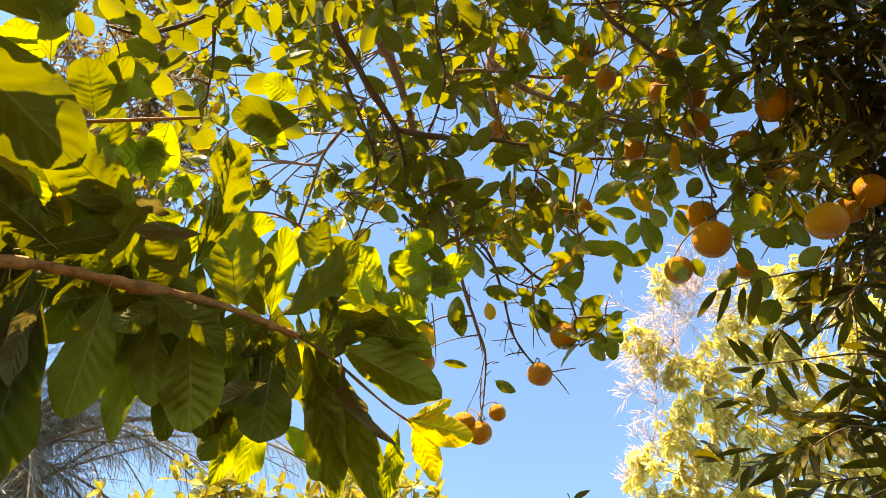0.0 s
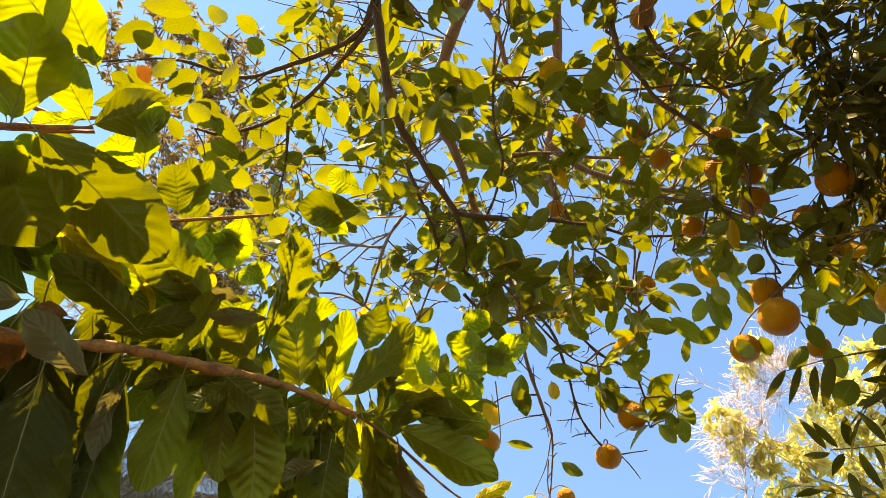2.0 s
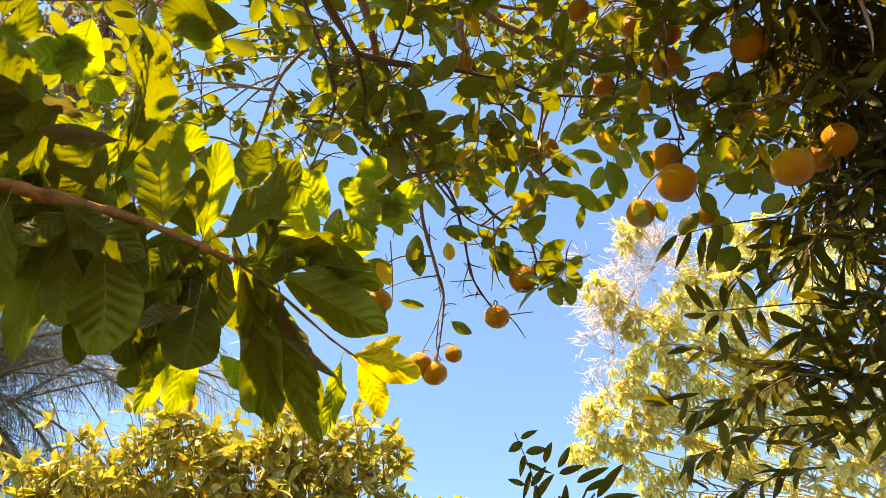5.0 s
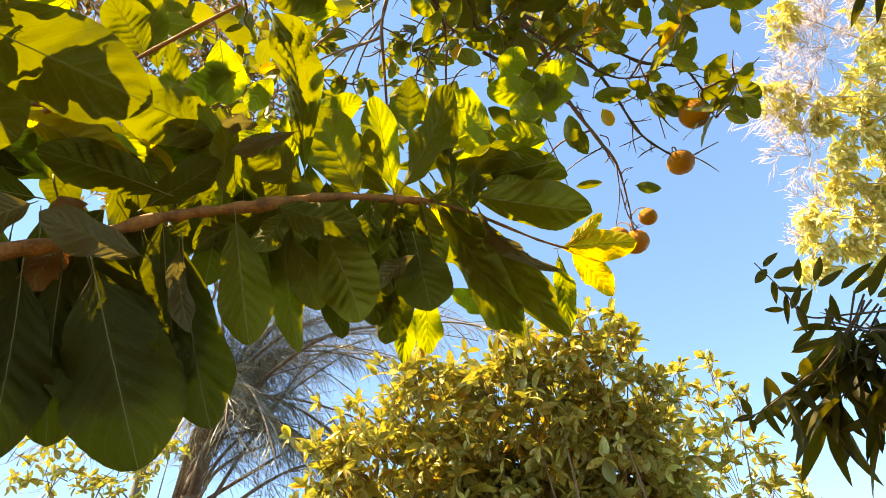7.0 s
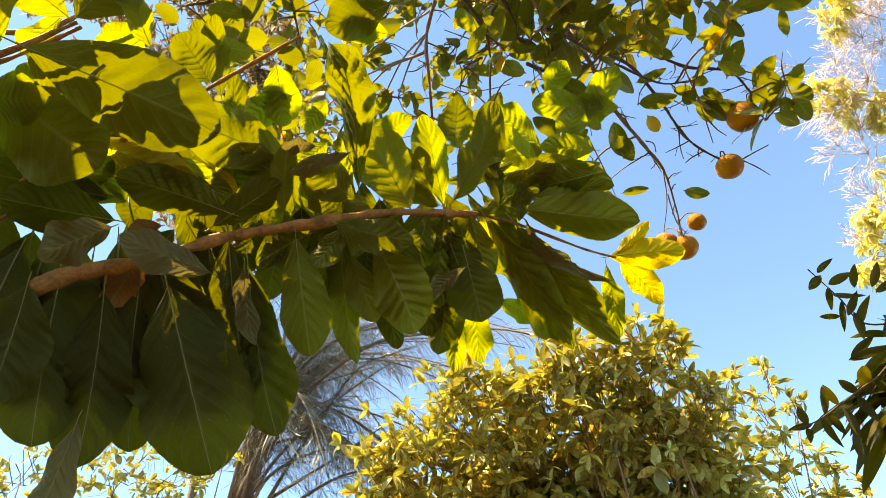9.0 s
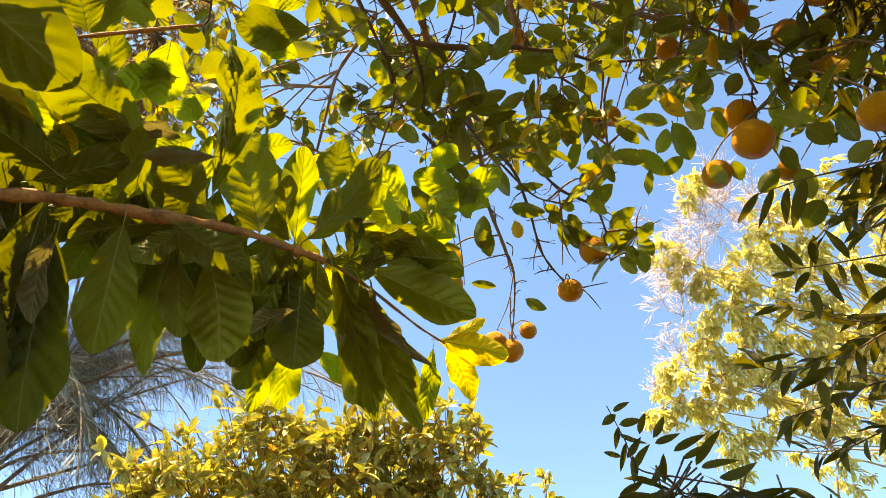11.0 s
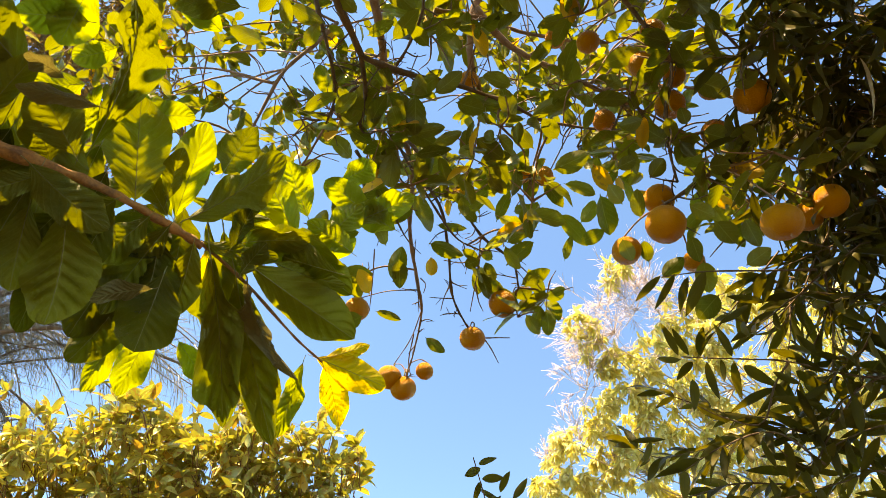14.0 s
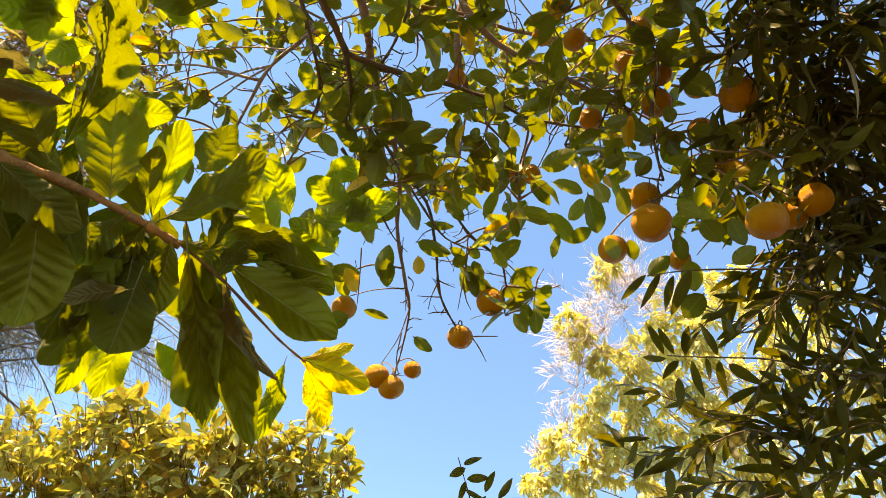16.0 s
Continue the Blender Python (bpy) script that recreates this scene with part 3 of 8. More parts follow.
broad_leaf((-0.234, 0.629, 2.169), (-0.266, 0.575, 2.176), 0.027, 71, BROAD_PALE)
broad_leaf((-0.259, 0.596, 2.201), (-0.274, 0.582, 2.195), 0.012, 60, BROAD_DRY)
broad_leaf((-0.220, 0.642, 2.185), (-0.226, 0.673, 2.135), 0.016, -50, BROAD_PALE)
broad_leaf((-0.255, 0.642, 2.209), (-0.257, 0.685, 2.144), 0.039, -17, BROAD_SHADED)
broad_leaf((-0.275, 0.628, 2.239), (-0.272, 0.673, 2.188), 0.043, -17, BROAD_SHADED)
broad_leaf((-0.287, 0.621, 2.274), (-0.281, 0.667, 2.204), 0.042, -26, BROAD_SHADED)
broad_leaf((-0.290, 0.583, 2.209), (-0.322, 0.523, 2.192), 0.037, 37, BROAD_SHADED)
broad_leaf((-0.299, 0.579, 2.234), (-0.335, 0.511, 2.213), 0.036, 45, BROAD_SHADED)
broad_leaf((-0.321, 0.563, 2.264), (-0.349, 0.506, 2.246), 0.038, 30, BROAD_SHADED)
broad_leaf((-0.253, 0.632, 2.226), (-0.199, 0.640, 2.258), 0.026, -15, BROAD_SHADED)
broad_leaf((-0.268, 0.622, 2.247), (-0.213, 0.634, 2.282), 0.026, -8, BROAD_SHADED)
broad_leaf((-0.286, 0.611, 2.295), (-0.228, 0.621, 2.320), 0.028, -6, BROAD_SHADED)
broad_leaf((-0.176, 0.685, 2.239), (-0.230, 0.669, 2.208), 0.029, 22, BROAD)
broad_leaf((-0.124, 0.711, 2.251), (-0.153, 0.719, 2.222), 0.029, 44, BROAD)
broad_leaf((-0.271, 0.632, 2.210), (-0.292, 0.636, 2.170), 0.028, 2, BROAD_SHADED)
broad_leaf((-0.282, 0.625, 2.235), (-0.306, 0.624, 2.194), 0.026, 14, BROAD_SHADED)
broad_leaf((-0.305, 0.611, 2.279), (-0.325, 0.614, 2.248), 0.032, -3, BROAD_SHADED)
broad_leaf((-0.215, 0.668, 2.235), (-0.234, 0.688, 2.189), 0.028, 17, BROAD_SHADED)
broad_leaf((-0.230, 0.658, 2.260), (-0.252, 0.674, 2.213), 0.026, 12, BROAD_SHADED)
broad_leaf((-0.241, 0.651, 2.293), (-0.275, 0.663, 2.255), 0.030, 34, BROAD_SHADED)
broad_leaf((-0.190, 0.688, 2.242), (-0.196, 0.718, 2.196), 0.028, -33, BROAD_SHADED)
broad_leaf((-0.204, 0.679, 2.272), (-0.217, 0.706, 2.234), 0.030, -29, BROAD_SHADED)
broad_leaf((-0.227, 0.665, 2.313), (-0.244, 0.685, 2.286), 0.030, -12, BROAD_SHADED)
broad_leaf((-0.151, 0.708, 2.248), (-0.170, 0.728, 2.211), 0.026, 23, BROAD_SHADED)
broad_leaf((-0.171, 0.696, 2.279), (-0.187, 0.714, 2.245), 0.028, 29, BROAD_SHADED)
broad_leaf((-0.170, 0.695, 2.295), (-0.201, 0.706, 2.270), 0.026, 25, BROAD_SHADED)
broad_leaf((-0.130, 0.719, 2.255), (-0.142, 0.751, 2.211), 0.029, -18, BROAD_SHADED)
broad_leaf((-0.145, 0.709, 2.281), (-0.155, 0.743, 2.238), 0.026, -28, BROAD_SHADED)
broad_leaf((-0.158, 0.701, 2.303), (-0.165, 0.739, 2.253), 0.028, -27, BROAD_SHADED)
broad_leaf((-0.286, 0.605, 2.192), (-0.304, 0.607, 2.154), 0.025, 49, BROAD_DRY)
broad_leaf((-0.281, 0.616, 2.197), (-0.292, 0.632, 2.157), 0.017, -43, BROAD_DRY)
broad_leaf((-0.318, 0.557, 2.147), (-0.325, 0.569, 2.068), 0.046, -49, BROAD_SHADED)
broad_leaf((-0.331, 0.550, 2.178), (-0.342, 0.558, 2.094), 0.046, -45, BROAD_SHADED)
broad_leaf((-0.353, 0.535, 2.218), (-0.366, 0.545, 2.148), 0.048, -48, BROAD_SHADED)
broad_leaf((-0.274, 0.457, 2.237), (-0.258, 0.395, 2.278), 0.054, 21, BROAD_SUNLIT)
broad_leaf((-0.265, 0.415, 2.306), (-0.289, 0.369, 2.308), 0.057, 44, BROAD_SUNLIT)
broad_leaf((-0.243, 0.472, 2.276), (-0.260, 0.420, 2.284), 0.031, 48, BROAD_SUNLIT)
broad_leaf((-0.253, 0.444, 2.321), (-0.270, 0.379, 2.333), 0.039, 25, BROAD_SUNLIT)
broad_leaf((-0.288, 0.458, 2.251), (-0.288, 0.423, 2.267), 0.027, 52, BROAD_SUNLIT)
broad_leaf((-0.232, 0.468, 2.260), (-0.192, 0.465, 2.299), 0.037, -26, BROAD)
broad_leaf((-0.200, 0.505, 2.255), (-0.189, 0.462, 2.284), 0.021, 54, BROAD_SUNLIT)
broad_leaf((-0.244, 0.460, 2.285), (-0.200, 0.469, 2.317), 0.024, -1, BROAD)
broad_leaf((-0.217, 0.505, 2.288), (-0.247, 0.505, 2.267), 0.033, 7, BROAD_SUNLIT)
broad_leaf((-0.246, 0.504, 2.275), (-0.230, 0.525, 2.277), 0.021, -27, BROAD_SUNLIT)
broad_leaf((-0.239, 0.452, 2.214), (-0.183, 0.553, 2.216), 0.056, -33, BROAD)
broad_leaf((-0.297, 0.473, 2.224), (-0.277, 0.492, 2.235), 0.034, -30, BROAD_SUNLIT)
broad_leaf((-0.259, 0.509, 2.243), (-0.241, 0.502, 2.260), 0.030, -21, BROAD)
broad_leaf((-0.264, 0.466, 2.243), (-0.249, 0.496, 2.243), 0.032, -27, BROAD)
broad_leaf((-0.212, 0.563, 2.304), (-0.218, 0.529, 2.328), 0.033, 21, BROAD)
broad_leaf((-0.259, 0.431, 2.345), (-0.273, 0.423, 2.336), 0.013, 38, BROAD_DRY)
broad_leaf((-0.254, 0.473, 2.386), (-0.257, 0.457, 2.388), 0.013, 18, BROAD_DRY)
broad_leaf((-0.253, 0.469, 2.289), (-0.283, 0.468, 2.266), 0.016, 33, BROAD_SUNLIT)
broad_leaf((-0.299, 0.465, 2.240), (-0.272, 0.540, 2.218), 0.066, -36, BROAD)
broad_leaf((-0.296, 0.476, 2.300), (-0.280, 0.521, 2.287), 0.034, -52, BROAD)
broad_leaf((-0.081, 0.621, 2.421), (-0.141, 0.609, 2.407), 0.036, 37, BROAD)
broad_leaf((-0.097, 0.645, 2.415), (-0.132, 0.620, 2.417), 0.027, 17, BROAD_SUNLIT)
broad_leaf((-0.090, 0.612, 2.457), (-0.122, 0.595, 2.455), 0.028, 39, BROAD_SUNLIT)
broad_leaf((-0.014, 0.824, 2.405), (-0.044, 0.786, 2.441), 0.035, 42, BROAD_SUNLIT)
broad_leaf((0.027, 0.832, 2.418), (0.087, 0.807, 2.453), 0.030, -45, BROAD_SUNLIT)
broad_leaf((-0.021, 0.840, 2.377), (0.036, 0.832, 2.406), 0.021, -29, BROAD_SUNLIT)
broad_leaf((0.004, 0.858, 2.379), (0.035, 0.844, 2.409), 0.021, -21, BROAD_SUNLIT)
broad_leaf((0.054, 0.834, 2.432), (-0.005, 0.810, 2.456), 0.032, 28, BROAD_SUNLIT)
broad_leaf((-0.061, 0.825, 2.366), (-0.038, 0.807, 2.388), 0.023, -8, BROAD_SUNLIT)
broad_leaf((0.006, 0.816, 2.466), (0.040, 0.801, 2.492), 0.028, -17, BROAD_SUNLIT)
broad_leaf((-0.078, 0.739, 2.340), (-0.061, 0.717, 2.386), 0.032, 4, BROAD)
broad_leaf((0.040, 0.829, 2.368), (-0.010, 0.815, 2.388), 0.027, 31, BROAD_SUNLIT)
broad_leaf((-0.018, 0.830, 2.373), (-0.059, 0.787, 2.413), 0.036, 47, BROAD_SUNLIT)
broad_leaf((0.007, 0.833, 2.388), (0.035, 0.810, 2.423), 0.031, -41, BROAD_SUNLIT)
broad_leaf((0.078, 0.831, 2.420), (0.031, 0.823, 2.438), 0.031, 49, BROAD_SUNLIT)
broad_leaf((0.034, 0.817, 2.324), (-0.036, 0.833, 2.353), 0.035, 36, BROAD)
broad_leaf((-0.385, 0.573, 2.155), (-0.430, 0.610, 2.100), 0.050, 23, BROAD_SHADED)
broad_leaf((-0.400, 0.580, 2.166), (-0.441, 0.619, 2.109), 0.052, 20, BROAD_SHADED)
broad_leaf((-0.419, 0.589, 2.179), (-0.476, 0.626, 2.118), 0.051, 24, BROAD_SHADED)
broad_leaf((-0.373, 0.569, 2.144), (-0.419, 0.604, 2.089), 0.049, 20, BROAD_SHADED)
# loquat crown out of view, added to shade the leaves under the branch
broad_leaf((-0.332, 0.402, 2.310), (-0.346, 0.438, 2.325), 0.027, -57, BROAD)
broad_leaf((-0.507, 0.550, 2.399), (-0.578, 0.503, 2.460), 0.036, 82, BROAD)
broad_leaf((-0.472, 0.580, 2.290), (-0.497, 0.615, 2.237), 0.032, -55, BROAD)
broad_leaf((-0.487, 0.571, 2.297), (-0.463, 0.525, 2.368), 0.038, 17, BROAD)
broad_leaf((-0.463, 0.486, 2.427), (-0.476, 0.441, 2.481), 0.034, 30, BROAD)
broad_leaf((-0.535, 0.579, 2.345), (-0.625, 0.527, 2.368), 0.039, 67, BROAD)
broad_leaf((-0.477, 0.606, 2.215), (-0.552, 0.649, 2.149), 0.035, 13, BROAD)
broad_leaf((-0.450, 0.604, 2.207), (-0.511, 0.658, 2.155), 0.038, -45, BROAD)
broad_leaf((-0.475, 0.534, 2.292), (-0.505, 0.589, 2.262), 0.039, -3, BROAD)
broad_leaf((-0.525, 0.498, 2.341), (-0.628, 0.479, 2.348), 0.041, -4, BROAD)
broad_leaf((-0.425, 0.540, 2.256), (-0.424, 0.572, 2.200), 0.038, -45, BROAD)
broad_leaf((-0.536, 0.534, 2.318), (-0.529, 0.487, 2.378), 0.043, 67, BROAD)
broad_leaf((-0.446, 0.584, 2.254), (-0.435, 0.537, 2.299), 0.036, 74, BROAD)
broad_leaf((-0.457, 0.467, 2.323), (-0.475, 0.504, 2.253), 0.031, -42, BROAD)
broad_leaf((-0.422, 0.552, 2.236), (-0.417, 0.507, 2.272), 0.031, 60, BROAD)
broad_leaf((-0.398, 0.489, 2.337), (-0.402, 0.439, 2.379), 0.038, 51, BROAD)
broad_leaf((-0.397, 0.479, 2.323), (-0.454, 0.519, 2.269), 0.033, -14, BROAD)
broad_leaf((-0.536, 0.570, 2.283), (-0.598, 0.533, 2.293), 0.039, 72, BROAD)
broad_leaf((-0.446, 0.574, 2.245), (-0.446, 0.512, 2.279), 0.038, 71, BROAD)
broad_leaf((-0.496, 0.476, 2.361), (-0.411, 0.458, 2.392), 0.039, -7, BROAD)
broad_leaf((-0.530, 0.586, 2.300), (-0.626, 0.545, 2.325), 0.039, 34, BROAD)
broad_leaf((-0.397, 0.506, 2.289), (-0.457, 0.549, 2.237), 0.031, -28, BROAD)
broad_leaf((-0.404, 0.406, 2.418), (-0.459, 0.334, 2.478), 0.037, 56, BROAD)
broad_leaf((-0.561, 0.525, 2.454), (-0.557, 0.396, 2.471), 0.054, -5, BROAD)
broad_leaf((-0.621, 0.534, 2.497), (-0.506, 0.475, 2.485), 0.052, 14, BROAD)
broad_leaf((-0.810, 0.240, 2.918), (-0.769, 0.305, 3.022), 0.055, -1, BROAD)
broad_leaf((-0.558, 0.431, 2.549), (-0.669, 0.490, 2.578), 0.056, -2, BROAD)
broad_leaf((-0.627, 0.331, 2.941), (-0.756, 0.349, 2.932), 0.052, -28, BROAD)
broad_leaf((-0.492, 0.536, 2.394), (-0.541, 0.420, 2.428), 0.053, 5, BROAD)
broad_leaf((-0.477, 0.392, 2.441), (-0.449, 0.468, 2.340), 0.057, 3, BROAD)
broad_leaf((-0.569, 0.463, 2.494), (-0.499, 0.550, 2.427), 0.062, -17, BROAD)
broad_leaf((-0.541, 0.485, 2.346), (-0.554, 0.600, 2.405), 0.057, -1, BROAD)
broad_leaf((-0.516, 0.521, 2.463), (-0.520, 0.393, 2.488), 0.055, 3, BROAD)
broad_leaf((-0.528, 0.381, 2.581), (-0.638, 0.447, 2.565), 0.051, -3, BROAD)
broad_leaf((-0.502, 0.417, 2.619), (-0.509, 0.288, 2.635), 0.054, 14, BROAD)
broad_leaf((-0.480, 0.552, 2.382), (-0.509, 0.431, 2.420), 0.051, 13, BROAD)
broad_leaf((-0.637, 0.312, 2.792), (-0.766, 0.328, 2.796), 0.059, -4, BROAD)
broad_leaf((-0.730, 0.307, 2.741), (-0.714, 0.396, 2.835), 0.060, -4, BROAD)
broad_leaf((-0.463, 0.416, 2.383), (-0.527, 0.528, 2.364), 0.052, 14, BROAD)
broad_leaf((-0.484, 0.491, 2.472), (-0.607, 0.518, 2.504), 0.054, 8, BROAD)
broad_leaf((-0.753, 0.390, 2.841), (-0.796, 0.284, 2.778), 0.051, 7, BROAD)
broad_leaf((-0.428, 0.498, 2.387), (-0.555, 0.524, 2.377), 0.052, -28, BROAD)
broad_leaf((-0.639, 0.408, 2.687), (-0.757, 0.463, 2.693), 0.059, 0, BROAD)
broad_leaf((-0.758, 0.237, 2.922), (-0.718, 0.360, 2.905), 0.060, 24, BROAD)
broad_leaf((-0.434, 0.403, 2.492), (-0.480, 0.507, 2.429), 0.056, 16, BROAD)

# ---- orange tree ----
citrus = thing("orange_tree", (0.35, -0.75, 0.0), "orange tree with glossy green leaves and ripe fruit", "tree")
citrus_points, spur_v, spur_f = [], [], []


def citrus_limb(points, r0, r1, material):
    first = len(citrus_points)
    limb("limb" if r0 > 0.0075 else "branch", citrus, points, r0, r1, material, sides=8, wobble=0.006, keep=citrus_points)
    for p in citrus_points[first + 2::2]:
        way = any_way(0.8) + Vector((0, 0, -0.3))
        end = p + way * rnd.uniform(0.02, 0.07)
        tube(spur_v, spur_f, smooth_line([p, (p + end) / 2 + any_way() * 0.006, end], 3), 0.0016, 0.0007, 5, 0.4)
        tube(spur_v, spur_f, [(p + end) / 2, (p + end) / 2 + any_way() * 0.02], 0.0009, 0.0005, 4)


limb("trunk", citrus, [(0.35, -0.75, -0.05), (0.36, -0.70, 0.7), (0.30, -0.60, 1.5), (0.28, -0.45, 2.3)], 0.075, 0.045, BARK_WARM, "brown trunk")
citrus_limb([(-0.148, 0.452, 2.953), (-0.144, 0.547, 2.898), (-0.117, 0.659, 2.836), (-0.081, 0.728, 2.824), (-0.025, 0.825, 2.810)], 0.0075, 0.0058, BARK_DARK)
citrus_limb([(-0.025, 0.825, 2.810), (0.073, 0.867, 2.873), (0.201, 0.878, 2.867), (0.271, 0.895, 2.856), (0.325, 0.887, 2.838), (0.386, 0.872, 2.824)], 0.0052, 0.0016, BARK_DARK)
citrus_limb([(-0.025, 0.825, 2.810), (-0.017, 0.900, 2.851), (-0.021, 0.965, 2.844), (0.019, 1.024, 2.865)], 0.0040, 0.0020, BARK_DARK)
citrus_limb([(-0.111, 0.760, 2.871), (-0.076, 0.828, 2.827), (-0.061, 0.891, 2.809), (-0.074, 0.949, 2.794)], 0.0035, 0.0015, BARK_DARK)
citrus_limb([(-0.035, 0.956, 3.198), (-0.019, 1.010, 3.186), (0.017, 1.067, 3.136), (0.046, 1.119, 3.102), (0.082, 1.208, 3.079), (0.093, 1.307, 3.038), (0.126, 1.403, 2.974), (0.155, 1.482, 2.946), (0.157, 1.565, 2.916), (0.145, 1.643, 2.876)], 0.0085, 0.0012, BARK_WARM)
citrus_limb([(0.046, 1.119, 3.102), (0.147, 1.159, 3.016), (0.201, 1.200, 2.990), (0.250, 1.241, 2.962), (0.320, 1.274, 2.941), (0.348, 1.323, 2.908)], 0.0050, 0.0020, BARK_DARK)
citrus_limb([(0.071, 1.143, 3.050), (0.150, 1.200, 2.989), (0.181, 1.265, 2.946), (0.202, 1.330, 2.903), (0.225, 1.372, 2.876), (0.258, 1.411, 2.850)], 0.0040, 0.0020, BARK_DARK)
citrus_limb([(0.220, 0.517, 2.902), (0.232, 0.572, 2.866), (0.268, 0.612, 2.840), (0.297, 0.645, 2.818), (0.359, 0.687, 2.802), (0.412, 0.720, 2.781), (0.417, 0.771, 2.735), (0.437, 0.820, 2.690), (0.457, 0.854, 2.668)], 0.0042, 0.0018, BARK_DARK)
citrus_limb([(0.271, 0.542, 2.886), (0.301, 0.582, 2.859), (0.351, 0.615, 2.838), (0.391, 0.637, 2.811), (0.440, 0.659, 2.785), (0.492, 0.684, 2.757), (0.543, 0.711, 2.739)], 0.0034, 0.0015, BARK_DARK)
citrus_limb([(0.169, 0.501, 3.488), (0.167, 0.648, 3.402), (0.172, 0.762, 3.336), (0.148, 0.861, 3.217), (0.155, 0.923, 3.124), (0.192, 0.988, 3.091)], 0.0130, 0.0040, BARK_WARM)
citrus_limb([(-0.006, 0.493, 3.471), (-0.038, 0.582, 3.415), (-0.093, 0.693, 3.344), (-0.118, 0.782, 3.289), (-0.068, 0.875, 3.241), (-0.035, 0.956, 3.198)], 0.0160, 0.0090, BARK_WARM)
citrus_limb([(-0.009, 0.553, 3.377), (0.042, 0.654, 3.325), (0.068, 0.743, 3.276)], 0.0090, 0.0040, BARK_WARM)
citrus_limb([(0.149, 0.850, 3.189), (0.233, 0.895, 3.150), (0.333, 0.910, 3.096), (0.414, 0.908, 3.049)], 0.0080, 0.0030, BARK_WARM)
citrus_limb([(0.066, 0.840, 3.107), (0.168, 0.836, 3.111), (0.237, 0.847, 3.104), (0.329, 0.828, 3.057), (0.381, 0.802, 3.014)], 0.0050, 0.0020, BARK_WARM)
citrus_limb([(-0.146, 0.482, 2.924), (-0.164, 0.526, 2.885), (-0.201, 0.549, 2.855), (-0.282, 0.567, 2.811), (-0.352, 0.575, 2.798), (-0.445, 0.543, 2.782), (-0.554, 0.533, 2.762)], 0.0055, 0.0016, BARK_DARK)
citrus_limb([(-0.149, 0.519, 2.891), (-0.190, 0.563, 2.848), (-0.273, 0.628, 2.777), (-0.368, 0.650, 2.752), (-0.420, 0.640, 2.752)], 0.0045, 0.0016, BARK_DARK)
citrus_limb([(-0.273, 0.628, 2.777), (-0.277, 0.681, 2.746), (-0.290, 0.733, 2.714)], 0.0030, 0.0012, BARK_DARK)
citrus_limb([(-0.221, 1.044, 2.850), (-0.186, 0.961, 2.966), (-0.146, 0.926, 3.049), (-0.120, 0.907, 3.122)], 0.0020, 0.0050, BARK_WARM)
citrus_limb([(0.031, 0.653, 3.015), (0.036, 0.726, 2.966), (0.052, 0.775, 2.935), (0.041, 0.824, 2.902), (0.026, 0.857, 2.880)], 0.0020, 0.0030, BARK_DARK)
citrus_limb([(-0.023, 1.026, 2.863), (0.020, 1.097, 2.876), (0.079, 1.190, 2.875)], 0.0030, 0.0020, BARK_DARK)
citrus_limb([(0.241, 0.635, 2.860), (0.315, 0.629, 2.852), (0.380, 0.630, 2.840), (0.442, 0.611, 2.841)], 0.0020, 0.0020, BARK_DARK)
citrus_limb([(0.363, 0.834, 2.753), (0.377, 0.792, 2.781), (0.407, 0.806, 2.747), (0.442, 0.811, 2.733)], 0.0020, 0.0020, BARK_DARK)
citrus_limb([(0.502, 0.821, 2.666), (0.484, 0.847, 2.661), (0.445, 0.882, 2.650)], 0.0030, 0.0020, BARK_DARK)
citrus_limb([(-0.006, 0.973, 2.899), (-0.040, 0.931, 2.927), (-0.089, 0.986, 2.890), (-0.130, 0.992, 2.886)], 0.0030, 0.0015, BARK_DARK)
citrus_limb([(0.027, 0.989, 2.888), (0.097, 1.114, 2.926), (0.186, 1.217, 2.918), (0.250, 1.254, 2.930)], 0.0030, 0.0015, BARK_DARK)
for top in ((-0.148, 0.452, 2.953), (0.169, 0.501, 3.488), (-0.006, 0.493, 3.471), (0.220, 0.517, 2.902), (0.271, 0.542, 2.886)):
    a, b = Vector((0.28, -0.45, 2.3)), Vector(top)
    citrus_limb([a, a.lerp(b, 0.45) + Vector((0, -0.05, 0.35)), b], 0.026, 0.010, BARK_WARM)

CITRUS_SHAPES = [blade(16, 4, elliptic, b, f, r, 0, tw, sd, 0.04) for b, f, r, tw, sd in ((0.3, 0.18, 0.03, 0.10, 1), (0.7, 0.12, 0.05, -0.15, 2), (-0.2, 0.24, 0.04, 0.2, 3), (0.5, 0.06, 0.07, -0.05, 4))]
CITRUS_MESHES = {}
leaf_places, twig_v, twig_f, bare_v, bare_f = [], [], [], [], []


def citrus_leaf(base, tip, width, turn, material):
    base, tip = Vector(base), Vector(tip)
    k = rnd.randrange(len(CITRUS_SHAPES))
    if (k, material.name) not in CITRUS_MESHES:
        CITRUS_MESHES[k, material.name] = link_mesh("leaf", *CITRUS_SHAPES[k][:2], material, CITRUS_SHAPES[k][2])
    part("leaf", CITRUS_MESHES[k, material.name], citrus, place_leaf(base, tip - base, width, (tip - base).length, turn))


def to_limb(p):
    return min(citrus_points, key=lambda q: (q - p).length_squared)


